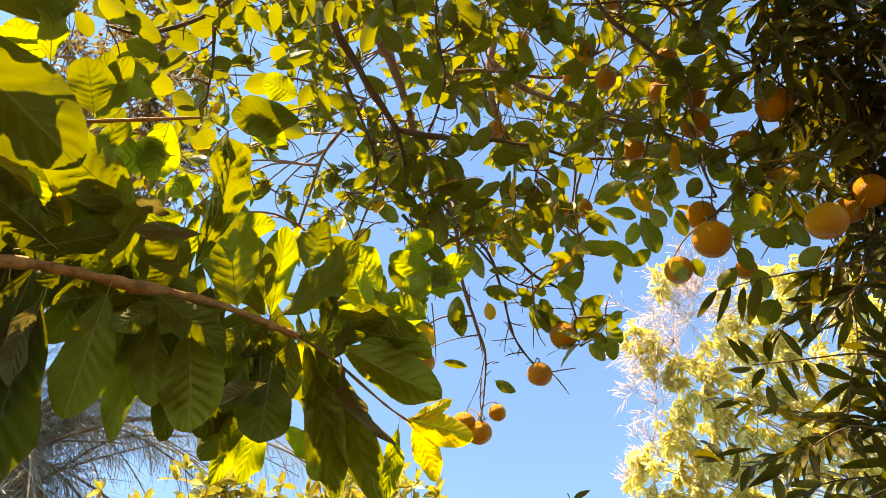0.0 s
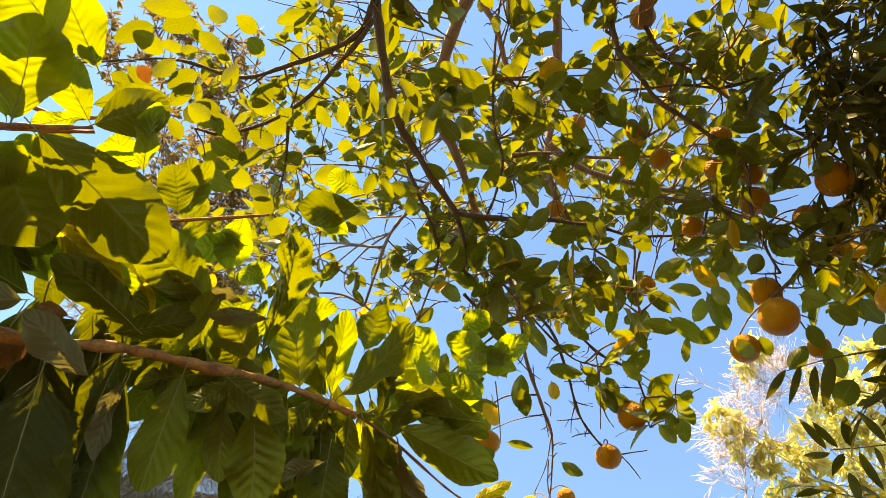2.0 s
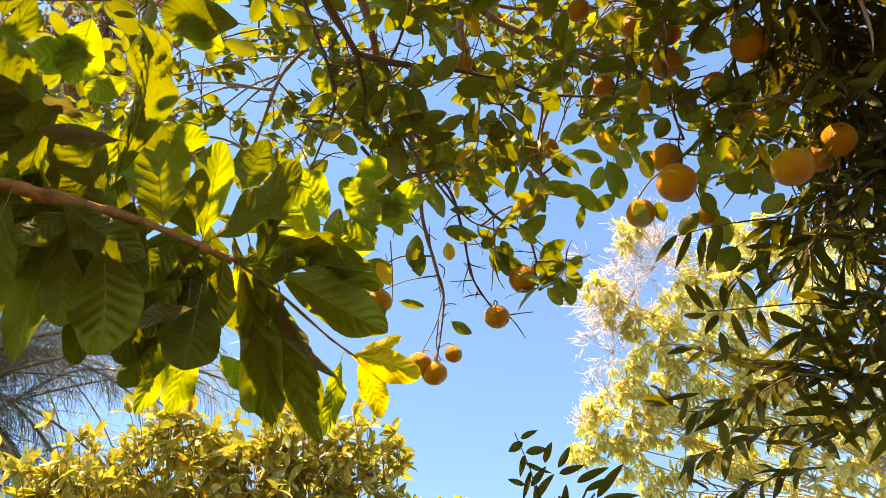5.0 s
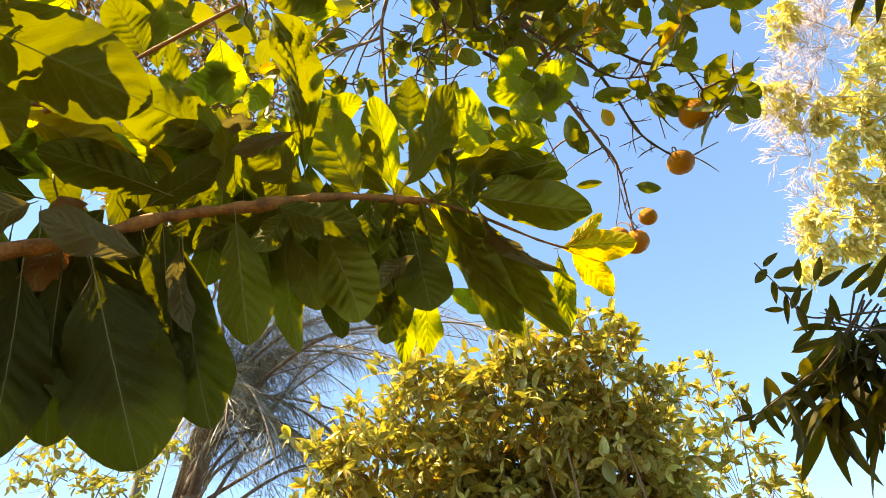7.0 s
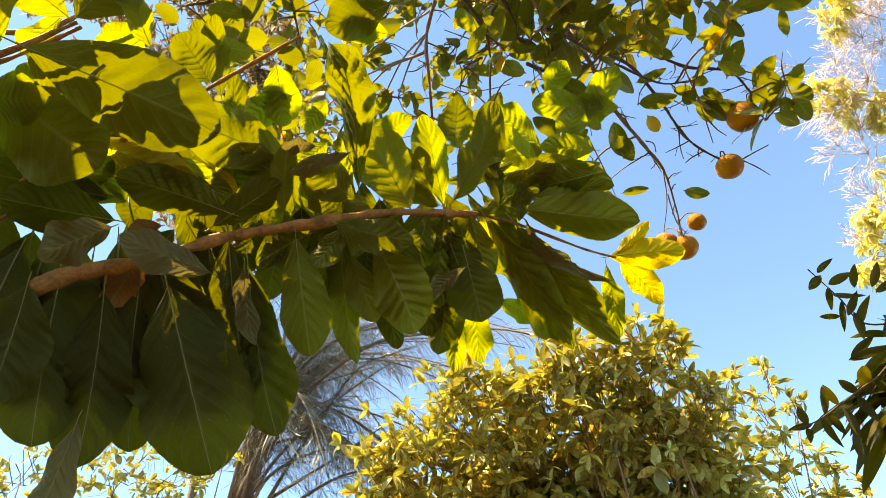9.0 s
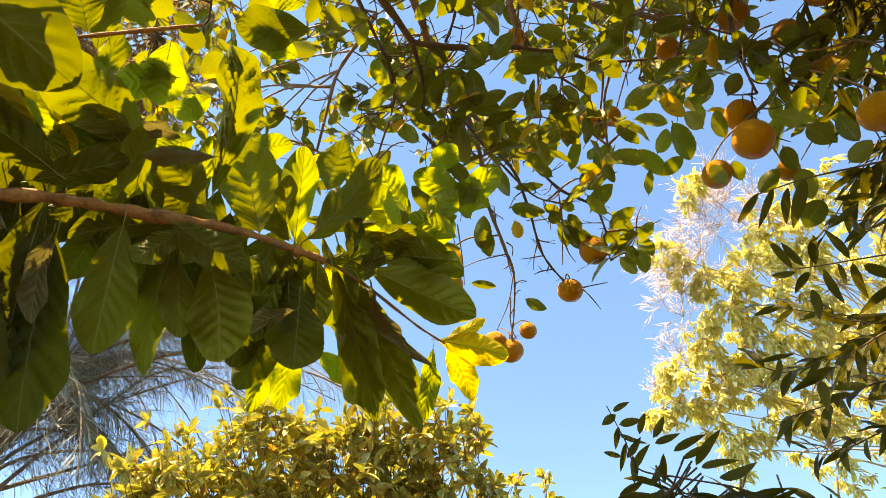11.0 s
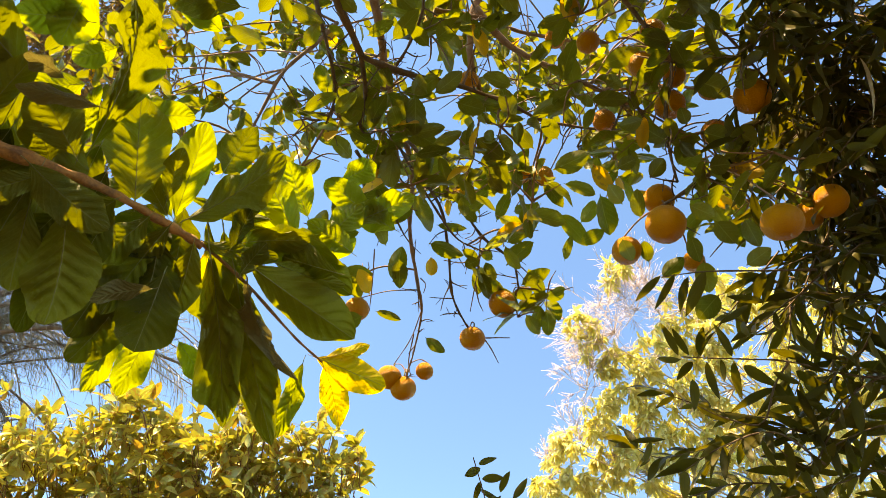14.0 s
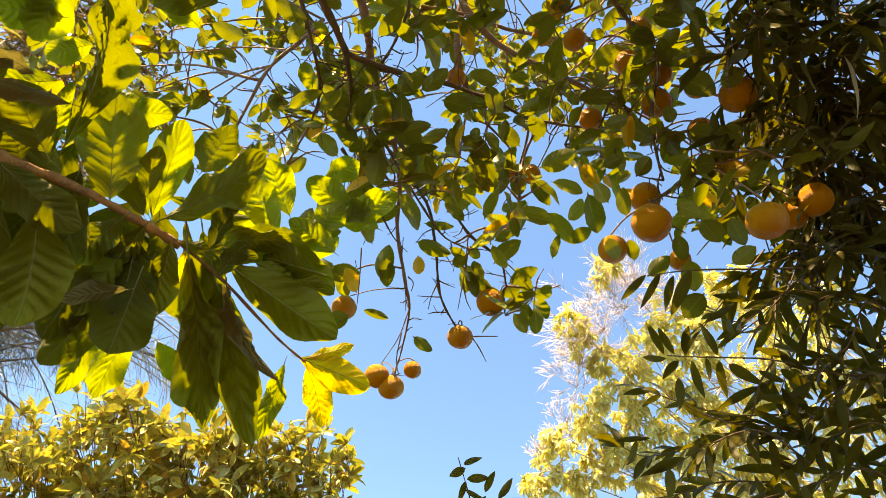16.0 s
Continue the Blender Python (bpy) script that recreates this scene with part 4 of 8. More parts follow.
def bough(at, radius, count, size):
    """Twigs spreading from the nearest branch into a ball, with alternate drooping leaves."""
    at = Vector(at)
    root = to_limb(at)
    if 0.02 < (root - at).length < 0.5:
        mid = (root + at) / 2 + Vector((0, 0, 0.12 * (root - at).length)) + any_way() * 0.01
        tube(twig_v, twig_f, smooth_line([root, mid, at], 4), 0.0026, 0.0016, 5, 0.3)
    for k in range(2):
        way = any_way(0.7)
        end = at + way * radius * rnd.uniform(0.9, 1.5)
        line = smooth_line([at, at.lerp(end, 0.5) + any_way() * radius * 0.2, end], 4)
        tube(bare_v, bare_f, line, 0.0021, 0.0008, 5, 0.4)
    left = count
    while left > 0:
        n = min(left, rnd.randint(3, 6))
        left -= n
        way = any_way(0.8)
        start = at + way * radius * rnd.uniform(0.0, 0.3)
        end = at + way * radius * rnd.uniform(0.6, 1.0) + Vector((0, 0, -0.25 * radius))
        tube(twig_v, twig_f, smooth_line([at, (start + end) / 2 + any_way() * radius * 0.15, end], 3), 0.0014, 0.0008, 4)
        for k in range(n):
            p = start.lerp(end, (k + 0.6) / n)
            ahead = (way * rnd.uniform(0.1, 0.9) + any_way(0.8) * 1.0 + Vector((0, 0, rnd.uniform(-0.9, 0.1)))).normalized()
            length = size * rnd.uniform(0.72, 1.25)
            leaf_places.append((place_leaf(p, ahead, length * rnd.uniform(0.38, 0.50), length, rnd.gauss(0, 32)), rnd.random() < 0.035))


bough((-0.421, 1.208, 3.072), 0.094, 13, 0.052)
bough((0.641, 0.812, 3.711), 0.094, 13, 0.052)
bough((-0.174, 0.986, 3.486), 0.094, 13, 0.052)
bough((-0.462, 1.123, 3.101), 0.094, 13, 0.052)
bough((-0.217, 1.245, 3.230), 0.094, 13, 0.052)
bough((-0.718, 1.091, 3.329), 0.094, 13, 0.052)
bough((0.122, 0.934, 3.663), 0.094, 13, 0.052)
bough((-0.134, 1.220, 3.623), 0.094, 13, 0.052)
bough((0.497, 0.910, 3.322), 0.094, 13, 0.052)
bough((0.592, 1.090, 3.589), 0.094, 13, 0.052)
bough((0.424, 0.824, 3.497), 0.094, 13, 0.052)
bough((0.465, 0.786, 3.815), 0.094, 13, 0.052)
bough((-0.754, 1.225, 3.473), 0.094, 13, 0.052)
bough((-0.582, 0.811, 3.623), 0.094, 13, 0.052)
bough((-0.144, 0.787, 3.911), 0.094, 13, 0.052)
bough((-0.075, 1.068, 3.233), 0.094, 13, 0.052)
bough((-0.481, 0.694, 3.568), 0.094, 13, 0.052)
bough((-0.438, 0.954, 3.420), 0.094, 13, 0.052)
bough((-0.301, 0.829, 3.710), 0.094, 13, 0.052)
bough((0.626, 0.827, 3.790), 0.094, 13, 0.052)
bough((-0.477, 0.743, 3.839), 0.094, 13, 0.052)
bough((-0.351, 0.800, 3.565), 0.094, 13, 0.052)
bough((-0.207, 1.025, 3.311), 0.094, 13, 0.052)
bough((-0.619, 0.714, 3.384), 0.094, 13, 0.052)
bough((-0.104, 0.983, 3.713), 0.094, 13, 0.052)
bough((-0.123, 1.285, 3.637), 0.094, 13, 0.052)
bough((-0.673, 0.682, 3.429), 0.094, 13, 0.052)
bough((-0.306, 1.132, 3.567), 0.094, 13, 0.052)
bough((0.412, 0.860, 3.845), 0.094, 13, 0.052)
bough((-0.860, 1.442, 3.370), 0.094, 13, 0.052)
bough((0.556, 0.957, 3.280), 0.094, 13, 0.052)
bough((0.506, 0.858, 3.277), 0.094, 13, 0.052)
bough((0.045, 1.000, 3.462), 0.094, 13, 0.052)
bough((-0.193, 0.765, 3.592), 0.094, 13, 0.052)
bough((0.231, 1.132, 3.373), 0.094, 13, 0.052)
bough((-0.242, 0.876, 3.364), 0.094, 13, 0.052)
bough((-0.475, 0.912, 3.255), 0.094, 13, 0.052)
bough((0.238, 1.166, 3.452), 0.094, 13, 0.052)
bough((-0.761, 1.438, 3.370), 0.094, 13, 0.052)
bough((-0.081, 1.066, 3.221), 0.094, 13, 0.052)
bough((-0.561, 1.110, 3.581), 0.094, 13, 0.052)
bough((0.552, 0.769, 3.490), 0.094, 13, 0.052)
bough((-0.015, 1.279, 3.201), 0.094, 13, 0.052)
bough((0.097, 1.400, 3.420), 0.094, 13, 0.052)
bough((-0.348, 1.159, 3.154), 0.094, 13, 0.052)
bough((-0.326, 1.442, 3.436), 0.094, 13, 0.052)
bough((-0.419, 0.912, 3.618), 0.094, 13, 0.052)
bough((0.456, 1.228, 3.646), 0.094, 13, 0.052)
bough((-0.318, 0.975, 3.489), 0.094, 13, 0.052)
bough((-0.043, 1.163, 3.206), 0.094, 13, 0.052)
bough((-0.674, 1.130, 3.226), 0.094, 13, 0.052)
bough((-0.285, 0.817, 3.837), 0.094, 13, 0.052)
bough((-0.513, 0.951, 3.729), 0.094, 13, 0.052)
bough((-0.141, 0.939, 3.800), 0.094, 13, 0.052)
bough((-0.301, 1.024, 3.798), 0.094, 13, 0.052)
bough((0.390, 1.137, 3.629), 0.094, 13, 0.052)
bough((-0.332, 1.296, 3.494), 0.094, 13, 0.052)
bough((-0.304, 1.199, 3.549), 0.094, 13, 0.052)
bough((-0.691, 1.161, 3.503), 0.094, 13, 0.052)
bough((-0.829, 1.105, 3.672), 0.094, 13, 0.052)
bough((0.063, 1.294, 3.396), 0.094, 13, 0.052)
bough((-0.469, 0.779, 3.927), 0.094, 13, 0.052)
bough((0.410, 1.056, 3.349), 0.094, 13, 0.052)
bough((0.031, 0.852, 3.433), 0.094, 13, 0.052)
bough((-0.334, 0.915, 3.550), 0.094, 13, 0.052)
bough((-0.633, 1.142, 3.274), 0.094, 13, 0.052)
bough((-0.600, 0.858, 3.492), 0.094, 13, 0.052)
bough((-0.162, 1.085, 3.135), 0.085, 10, 0.049)
bough((-0.028, 1.258, 3.544), 0.094, 13, 0.052)
bough((-0.045, 0.970, 3.775), 0.094, 13, 0.052)
bough((0.241, 0.999, 3.528), 0.094, 13, 0.052)
bough((-0.488, 1.078, 3.111), 0.094, 13, 0.052)
bough((0.482, 1.072, 3.518), 0.094, 13, 0.052)
bough((-0.226, 1.333, 3.316), 0.094, 13, 0.052)
bough((0.579, 0.946, 3.424), 0.094, 13, 0.052)
bough((0.377, 0.966, 3.368), 0.094, 13, 0.052)
bough((0.143, 0.904, 3.277), 0.094, 13, 0.052)
bough((0.442, 1.097, 3.758), 0.094, 13, 0.052)
bough((-0.033, 1.229, 3.177), 0.094, 13, 0.052)
bough((-0.585, 1.117, 3.592), 0.094, 13, 0.052)
bough((0.336, 0.992, 3.217), 0.094, 13, 0.052)
bough((-0.274, 0.702, 3.585), 0.094, 13, 0.052)
bough((0.573, 0.921, 3.679), 0.094, 13, 0.052)
bough((0.050, 0.800, 3.749), 0.094, 13, 0.052)
bough((-0.623, 1.319, 3.213), 0.094, 13, 0.052)
bough((0.625, 0.690, 3.762), 0.094, 13, 0.052)
bough((0.138, 1.274, 3.198), 0.094, 13, 0.052)
bough((0.553, 1.076, 3.416), 0.094, 13, 0.052)
bough((-0.390, 1.005, 3.697), 0.094, 13, 0.052)
bough((-0.731, 1.290, 3.566), 0.094, 13, 0.052)
bough((-0.365, 0.688, 3.493), 0.094, 13, 0.052)
bough((-0.333, 0.950, 3.557), 0.094, 13, 0.052)
bough((-0.446, 1.202, 3.550), 0.094, 13, 0.052)
bough((-0.412, 1.188, 3.202), 0.094, 13, 0.052)
bough((0.435, 0.983, 3.587), 0.094, 13, 0.052)
bough((-0.096, 1.073, 3.317), 0.094, 13, 0.052)
bough((0.018, 1.125, 3.298), 0.094, 13, 0.052)
bough((0.035, 0.973, 3.477), 0.094, 13, 0.052)
bough((-0.308, 1.105, 3.560), 0.094, 13, 0.052)
bough((-0.779, 1.315, 3.454), 0.094, 13, 0.052)
bough((-0.472, 1.057, 3.263), 0.094, 13, 0.052)
bough((-0.701, 1.106, 3.200), 0.094, 13, 0.052)
bough((-0.401, 1.422, 3.369), 0.094, 13, 0.052)
bough((0.252, 1.082, 3.529), 0.094, 13, 0.052)
bough((-0.768, 1.199, 3.222), 0.094, 13, 0.052)
bough((0.459, 1.018, 3.767), 0.094, 13, 0.052)
bough((-0.701, 1.221, 3.040), 0.094, 13, 0.052)
bough((-0.125, 1.112, 3.756), 0.094, 13, 0.052)
bough((0.255, 1.452, 3.474), 0.094, 13, 0.052)
bough((-0.200, 0.736, 3.400), 0.094, 13, 0.052)
bough((0.228, 1.350, 3.369), 0.094, 13, 0.052)
bough((-0.357, 1.130, 3.506), 0.094, 13, 0.052)
bough((-0.411, 1.074, 3.213), 0.094, 13, 0.052)
bough((0.164, 0.850, 3.597), 0.094, 13, 0.052)
bough((0.040, 0.886, 3.347), 0.094, 13, 0.052)
bough((0.171, 1.048, 3.226), 0.094, 13, 0.052)
bough((0.387, 1.190, 3.620), 0.094, 13, 0.052)
bough((0.321, 1.040, 3.611), 0.094, 13, 0.052)
bough((-0.143, 0.669, 3.040), 0.059, 8, 0.070)
bough((-0.059, 0.715, 3.009), 0.078, 13, 0.063)
bough((-0.030, 0.699, 3.140), 0.085, 14, 0.068)
bough((0.079, 0.675, 3.036), 0.078, 15, 0.054)
bough((0.124, 0.740, 2.994), 0.078, 15, 0.054)
bough((0.069, 0.858, 3.035), 0.078, 11, 0.068)
bough((0.159, 0.672, 3.039), 0.072, 13, 0.054)
bough((0.202, 0.712, 3.013), 0.065, 8, 0.054)
bough((0.219, 0.661, 3.047), 0.052, 8, 0.054)
bough((0.241, 0.610, 2.961), 0.060, 11, 0.049)
bough((0.149, 0.815, 2.945), 0.065, 13, 0.054)
bough((0.208, 0.894, 2.808), 0.074, 15, 0.051)
bough((0.298, 0.784, 2.785), 0.062, 13, 0.048)
bough((0.386, 0.795, 2.779), 0.057, 9, 0.048)
bough((0.417, 0.820, 2.738), 0.056, 7, 0.047)
bough((0.290, 0.715, 2.867), 0.049, 7, 0.048)
bough((0.336, 0.668, 2.899), 0.058, 7, 0.048)
bough((0.374, 0.589, 2.855), 0.059, 8, 0.045)
bough((0.416, 0.598, 2.850), 0.049, 7, 0.045)
bough((0.429, 0.660, 2.809), 0.054, 8, 0.045)
bough((0.476, 0.791, 2.710), 0.059, 13, 0.045)
bough((0.521, 0.805, 2.689), 0.053, 11, 0.044)
bough((0.550, 0.772, 2.651), 0.050, 11, 0.042)
bough((0.174, 0.943, 2.776), 0.061, 10, 0.051)
bough((0.281, 0.985, 2.748), 0.043, 6, 0.051)
bough((0.282, 0.989, 2.830), 0.052, 11, 0.054)
bough((0.290, 1.130, 2.856), 0.054, 6, 0.059)
bough((0.100, 0.976, 2.837), 0.059, 8, 0.054)
bough((0.015, 0.905, 2.884), 0.065, 10, 0.063)
bough((0.019, 0.963, 2.845), 0.078, 15, 0.063)
bough((-0.052, 0.958, 2.848), 0.065, 12, 0.063)
bough((0.074, 1.036, 2.797), 0.050, 7, 0.063)
bough((-0.155, 1.072, 2.773), 0.059, 8, 0.070)
bough((-0.082, 1.202, 2.806), 0.057, 6, 0.068)
bough((0.253, 1.277, 2.939), 0.054, 6, 0.067)
bough((0.158, 1.062, 2.841), 0.061, 6, 0.057)
bough((0.358, 1.374, 2.875), 0.041, 6, 0.067)
bough((-0.004, 1.420, 2.962), 0.064, 6, 0.086)
bough((0.412, 1.315, 2.914), 0.044, 6, 0.067)
bough((-0.338, 1.023, 2.864), 0.061, 6, 0.074)
bough((-0.107, 1.036, 2.796), 0.065, 7, 0.070)
bough((-0.210, 0.465, 2.938), 0.083, 11, 0.065)
bough((-0.094, 0.555, 3.075), 0.082, 11, 0.066)
bough((-0.094, 0.482, 3.117), 0.095, 13, 0.066)
bough((0.063, 0.571, 3.084), 0.082, 13, 0.057)
bough((0.062, 0.481, 3.137), 0.095, 13, 0.057)
bough((0.228, 0.565, 2.934), 0.066, 11, 0.049)
bough((0.203, 0.470, 2.928), 0.079, 11, 0.048)
bough((0.295, 0.482, 2.875), 0.065, 11, 0.045)
bough((0.312, 0.561, 2.831), 0.054, 7, 0.045)
bough((0.387, 0.572, 2.834), 0.054, 7, 0.045)
bough((0.384, 0.488, 2.847), 0.063, 9, 0.044)
bough((-0.128, 0.459, 3.010), 0.075, 11, 0.060)
bough((0.415, 0.724, 2.773), 0.050, 13, 0.046)
# boughs out of view, added to cut ambient light on the right side
bough((0.607, 0.255, 2.294), 0.130, 20, 0.055)
bough((0.905, -0.195, 2.491), 0.130, 20, 0.055)
bough((1.217, 0.087, 2.131), 0.130, 20, 0.055)
bough((0.674, -0.397, 1.964), 0.130, 20, 0.055)
bough((1.006, -0.334, 2.492), 0.130, 20, 0.055)
bough((0.671, -0.179, 1.553), 0.130, 20, 0.055)
bough((1.398, 0.302, 2.594), 0.130, 20, 0.055)
bough((1.035, -0.368, 1.911), 0.130, 20, 0.055)
bough((0.923, -0.290, 2.690), 0.130, 20, 0.055)
bough((0.800, -0.253, 2.522), 0.130, 20, 0.055)
bough((0.569, 0.482, 2.066), 0.130, 20, 0.055)
bough((0.974, -0.074, 2.106), 0.130, 20, 0.055)
bough((0.628, -0.365, 2.582), 0.130, 20, 0.055)
bough((0.673, 0.341, 1.761), 0.130, 20, 0.055)
bough((1.370, 0.449, 2.443), 0.130, 20, 0.055)
bough((1.175, 0.152, 2.412), 0.130, 20, 0.055)
bough((0.566, 0.053, 2.534), 0.130, 20, 0.055)
bough((0.839, -0.053, 2.064), 0.130, 20, 0.055)
bough((0.816, 0.545, 1.983), 0.130, 20, 0.055)
bough((0.475, -0.311, 2.398), 0.130, 20, 0.055)
bough((1.393, 0.071, 2.114), 0.130, 20, 0.055)
bough((0.973, 0.311, 1.778), 0.130, 20, 0.055)
bough((1.028, 0.129, 2.278), 0.130, 20, 0.055)
bough((0.622, -0.238, 1.935), 0.130, 20, 0.055)
bough((1.331, -0.071, 2.247), 0.130, 20, 0.055)
bough((0.741, -0.302, 1.582), 0.130, 20, 0.055)
bough((1.223, 0.338, 1.969), 0.130, 20, 0.055)
bough((1.099, 0.242, 2.623), 0.130, 20, 0.055)
bough((1.360, -0.013, 2.736), 0.130, 20, 0.055)
bough((1.363, 0.161, 2.604), 0.130, 20, 0.055)
# boughs overhead, mostly out of view, added to shade what hangs below
bough((0.587, -0.087, 2.985), 0.130, 20, 0.055)
bough((1.127, -0.321, 2.816), 0.130, 20, 0.055)
bough((1.027, 0.351, 3.209), 0.130, 20, 0.055)
bough((1.072, -0.443, 2.995), 0.130, 20, 0.055)
bough((0.306, -0.038, 2.912), 0.130, 20, 0.055)
bough((-0.003, -0.128, 3.604), 0.130, 20, 0.055)
bough((1.277, 0.320, 3.205), 0.130, 20, 0.055)
bough((0.920, -0.469, 2.951), 0.130, 20, 0.055)
bough((1.074, 0.375, 3.587), 0.130, 20, 0.055)
bough((0.742, -0.031, 3.302), 0.130, 20, 0.055)
bough((1.089, -0.161, 3.258), 0.130, 20, 0.055)
bough((0.286, 0.345, 2.760), 0.130, 19, 0.052)
bough((0.859, 0.549, 2.772), 0.130, 20, 0.055)
bough((0.731, 0.208, 3.559), 0.130, 20, 0.055)
bough((0.718, -0.217, 3.135), 0.130, 20, 0.055)
bough((1.242, 0.496, 2.877), 0.130, 20, 0.055)
bough((0.033, -0.397, 2.774), 0.130, 20, 0.055)
bough((0.526, -0.345, 3.574), 0.130, 20, 0.055)
bough((0.817, -0.361, 3.262), 0.130, 20, 0.055)
bough((0.354, 0.043, 2.959), 0.130, 20, 0.055)
bough((0.133, -0.298, 3.109), 0.130, 20, 0.055)
bough((0.894, 0.105, 2.794), 0.130, 20, 0.055)
bough((1.007, -0.491, 3.191), 0.130, 20, 0.055)
bough((-0.011, 0.340, 2.917), 0.130, 19, 0.052)
bough((0.896, -0.222, 3.412), 0.130, 20, 0.055)
bough((0.339, -0.454, 3.119), 0.130, 20, 0.055)
bough((0.604, 0.104, 3.651), 0.130, 20, 0.055)
bough((0.038, 0.161, 3.233), 0.130, 20, 0.055)
bough((0.879, 0.078, 3.283), 0.130, 20, 0.055)
bough((-0.011, 0.396, 3.678), 0.143, 25, 0.055)
bough((0.397, -0.150, 3.694), 0.130, 20, 0.055)
bough((0.051, -0.416, 2.820), 0.130, 20, 0.055)
bough((1.040, 0.336, 3.176), 0.130, 20, 0.055)
bough((0.770, -0.478, 3.362), 0.130, 20, 0.055)
bough((0.520, 0.069, 3.120), 0.130, 20, 0.055)
bough((0.462, -0.252, 2.796), 0.130, 20, 0.055)
bough((0.507, -0.228, 3.419), 0.130, 20, 0.055)
bough((-0.030, 0.590, 3.675), 0.100, 13, 0.054)
bough((-0.434, 0.595, 3.643), 0.100, 13, 0.054)
bough((0.360, 0.345, 3.429), 0.100, 13, 0.054)
bough((-0.591, 0.788, 3.611), 0.100, 13, 0.054)
bough((-0.750, 0.960, 3.754), 0.100, 13, 0.054)
bough((-0.281, 0.409, 3.172), 0.100, 13, 0.054)
bough((-0.046, 0.574, 3.895), 0.100, 13, 0.054)
bough((0.226, 0.524, 3.414), 0.100, 13, 0.054)
bough((0.805, 0.909, 3.691), 0.100, 13, 0.054)
bough((0.268, 0.448, 3.375), 0.100, 13, 0.054)
bough((-0.296, 0.339, 3.812), 0.100, 13, 0.054)
bough((0.510, 0.651, 3.086), 0.100, 13, 0.054)
bough((-0.376, 0.812, 3.468), 0.100, 13, 0.054)
bough((0.521, 0.465, 3.180), 0.100, 13, 0.054)
bough((0.315, 0.356, 3.387), 0.100, 13, 0.054)
bough((-0.402, 0.600, 3.488), 0.100, 13, 0.054)
bough((-0.319, 0.644, 3.219), 0.100, 13, 0.054)
bough((0.199, 0.358, 3.549), 0.100, 13, 0.054)
bough((-0.456, 0.469, 3.951), 0.100, 13, 0.054)
bough((0.480, 0.477, 3.905), 0.100, 13, 0.054)
bough((-0.441, 0.543, 3.846), 0.100, 13, 0.054)
bough((0.229, 0.353, 4.032), 0.100, 13, 0.054)
bough((-0.413, 0.452, 3.789), 0.100, 13, 0.054)
bough((-0.151, 0.435, 3.237), 0.100, 13, 0.054)
bough((0.638, 0.553, 3.583), 0.100, 13, 0.054)
bough((0.417, 0.381, 3.287), 0.100, 13, 0.054)
bough((0.524, 0.691, 3.301), 0.100, 13, 0.054)
bough((-0.507, 0.794, 3.864), 0.100, 13, 0.054)
bough((-0.488, 0.935, 3.778), 0.100, 13, 0.054)
bough((0.146, 0.491, 3.274), 0.100, 13, 0.054)
bough((0.322, 0.447, 3.879), 0.100, 13, 0.054)
bough((0.137, 0.437, 3.341), 0.100, 13, 0.054)
bough((0.269, 0.334, 3.378), 0.100, 13, 0.054)
bough((-0.235, 0.758, 3.277), 0.100, 13, 0.054)
bough((0.448, 0.782, 2.975), 0.085, 11, 0.054)
bough((0.725, 1.045, 2.911), 0.085, 11, 0.054)
bough((0.133, 0.872, 3.325), 0.085, 11, 0.054)
bough((0.570, 0.950, 3.092), 0.085, 11, 0.054)
bough((0.554, 1.084, 3.142), 0.085, 11, 0.054)
bough((0.658, 1.020, 3.059), 0.085, 11, 0.054)
bough((0.712, 0.870, 3.029), 0.085, 11, 0.054)
bough((0.664, 0.954, 2.830), 0.085, 11, 0.054)
bough((0.646, 1.006, 2.921), 0.085, 11, 0.054)
bough((0.530, 0.890, 3.040), 0.085, 11, 0.054)
bough((0.792, 1.018, 2.937), 0.085, 11, 0.054)
bough((0.395, 1.021, 3.021), 0.085, 11, 0.054)
bough((0.585, 0.781, 3.070), 0.085, 11, 0.054)
bough((0.451, 0.879, 3.143), 0.085, 11, 0.054)
bough((0.517, 1.053, 3.185), 0.085, 11, 0.054)
bough((0.693, 0.862, 3.030), 0.085, 11, 0.054)
bough((0.269, 0.989, 3.204), 0.085, 11, 0.054)
bough((0.515, 1.111, 3.107), 0.085, 11, 0.054)
# unseen rest of the crown, over and behind the trunk; it blocks sky light
for k in range(13):
    a, up = k * 2.4, rnd.uniform(0.05, 0.9)
    end = Vector((0.28 + 1.5 * math.cos(a) * (1.1 - up * 0.6), -1.25 + 1.15 * math.sin(a), 1.9 + 1.5 * up))
    citrus_limb([(0.28, -0.45, 2.25), Vector((0.28, -0.6, 2.2)).lerp(end, 0.5) + Vector((0, 0, 0.2)), end], 0.02, 0.005, BARK_WARM)
for k in range(190):
    p = Vector((rnd.uniform(-1.7, 1.9), rnd.uniform(-2.3, 0.0), rnd.uniform(1.2, 3.2)))
    if p.y > -0.35 and p.z < 2.6 and abs(p.x) < 0.7:
        continue
    bough(p, 0.16, 16, 0.055)


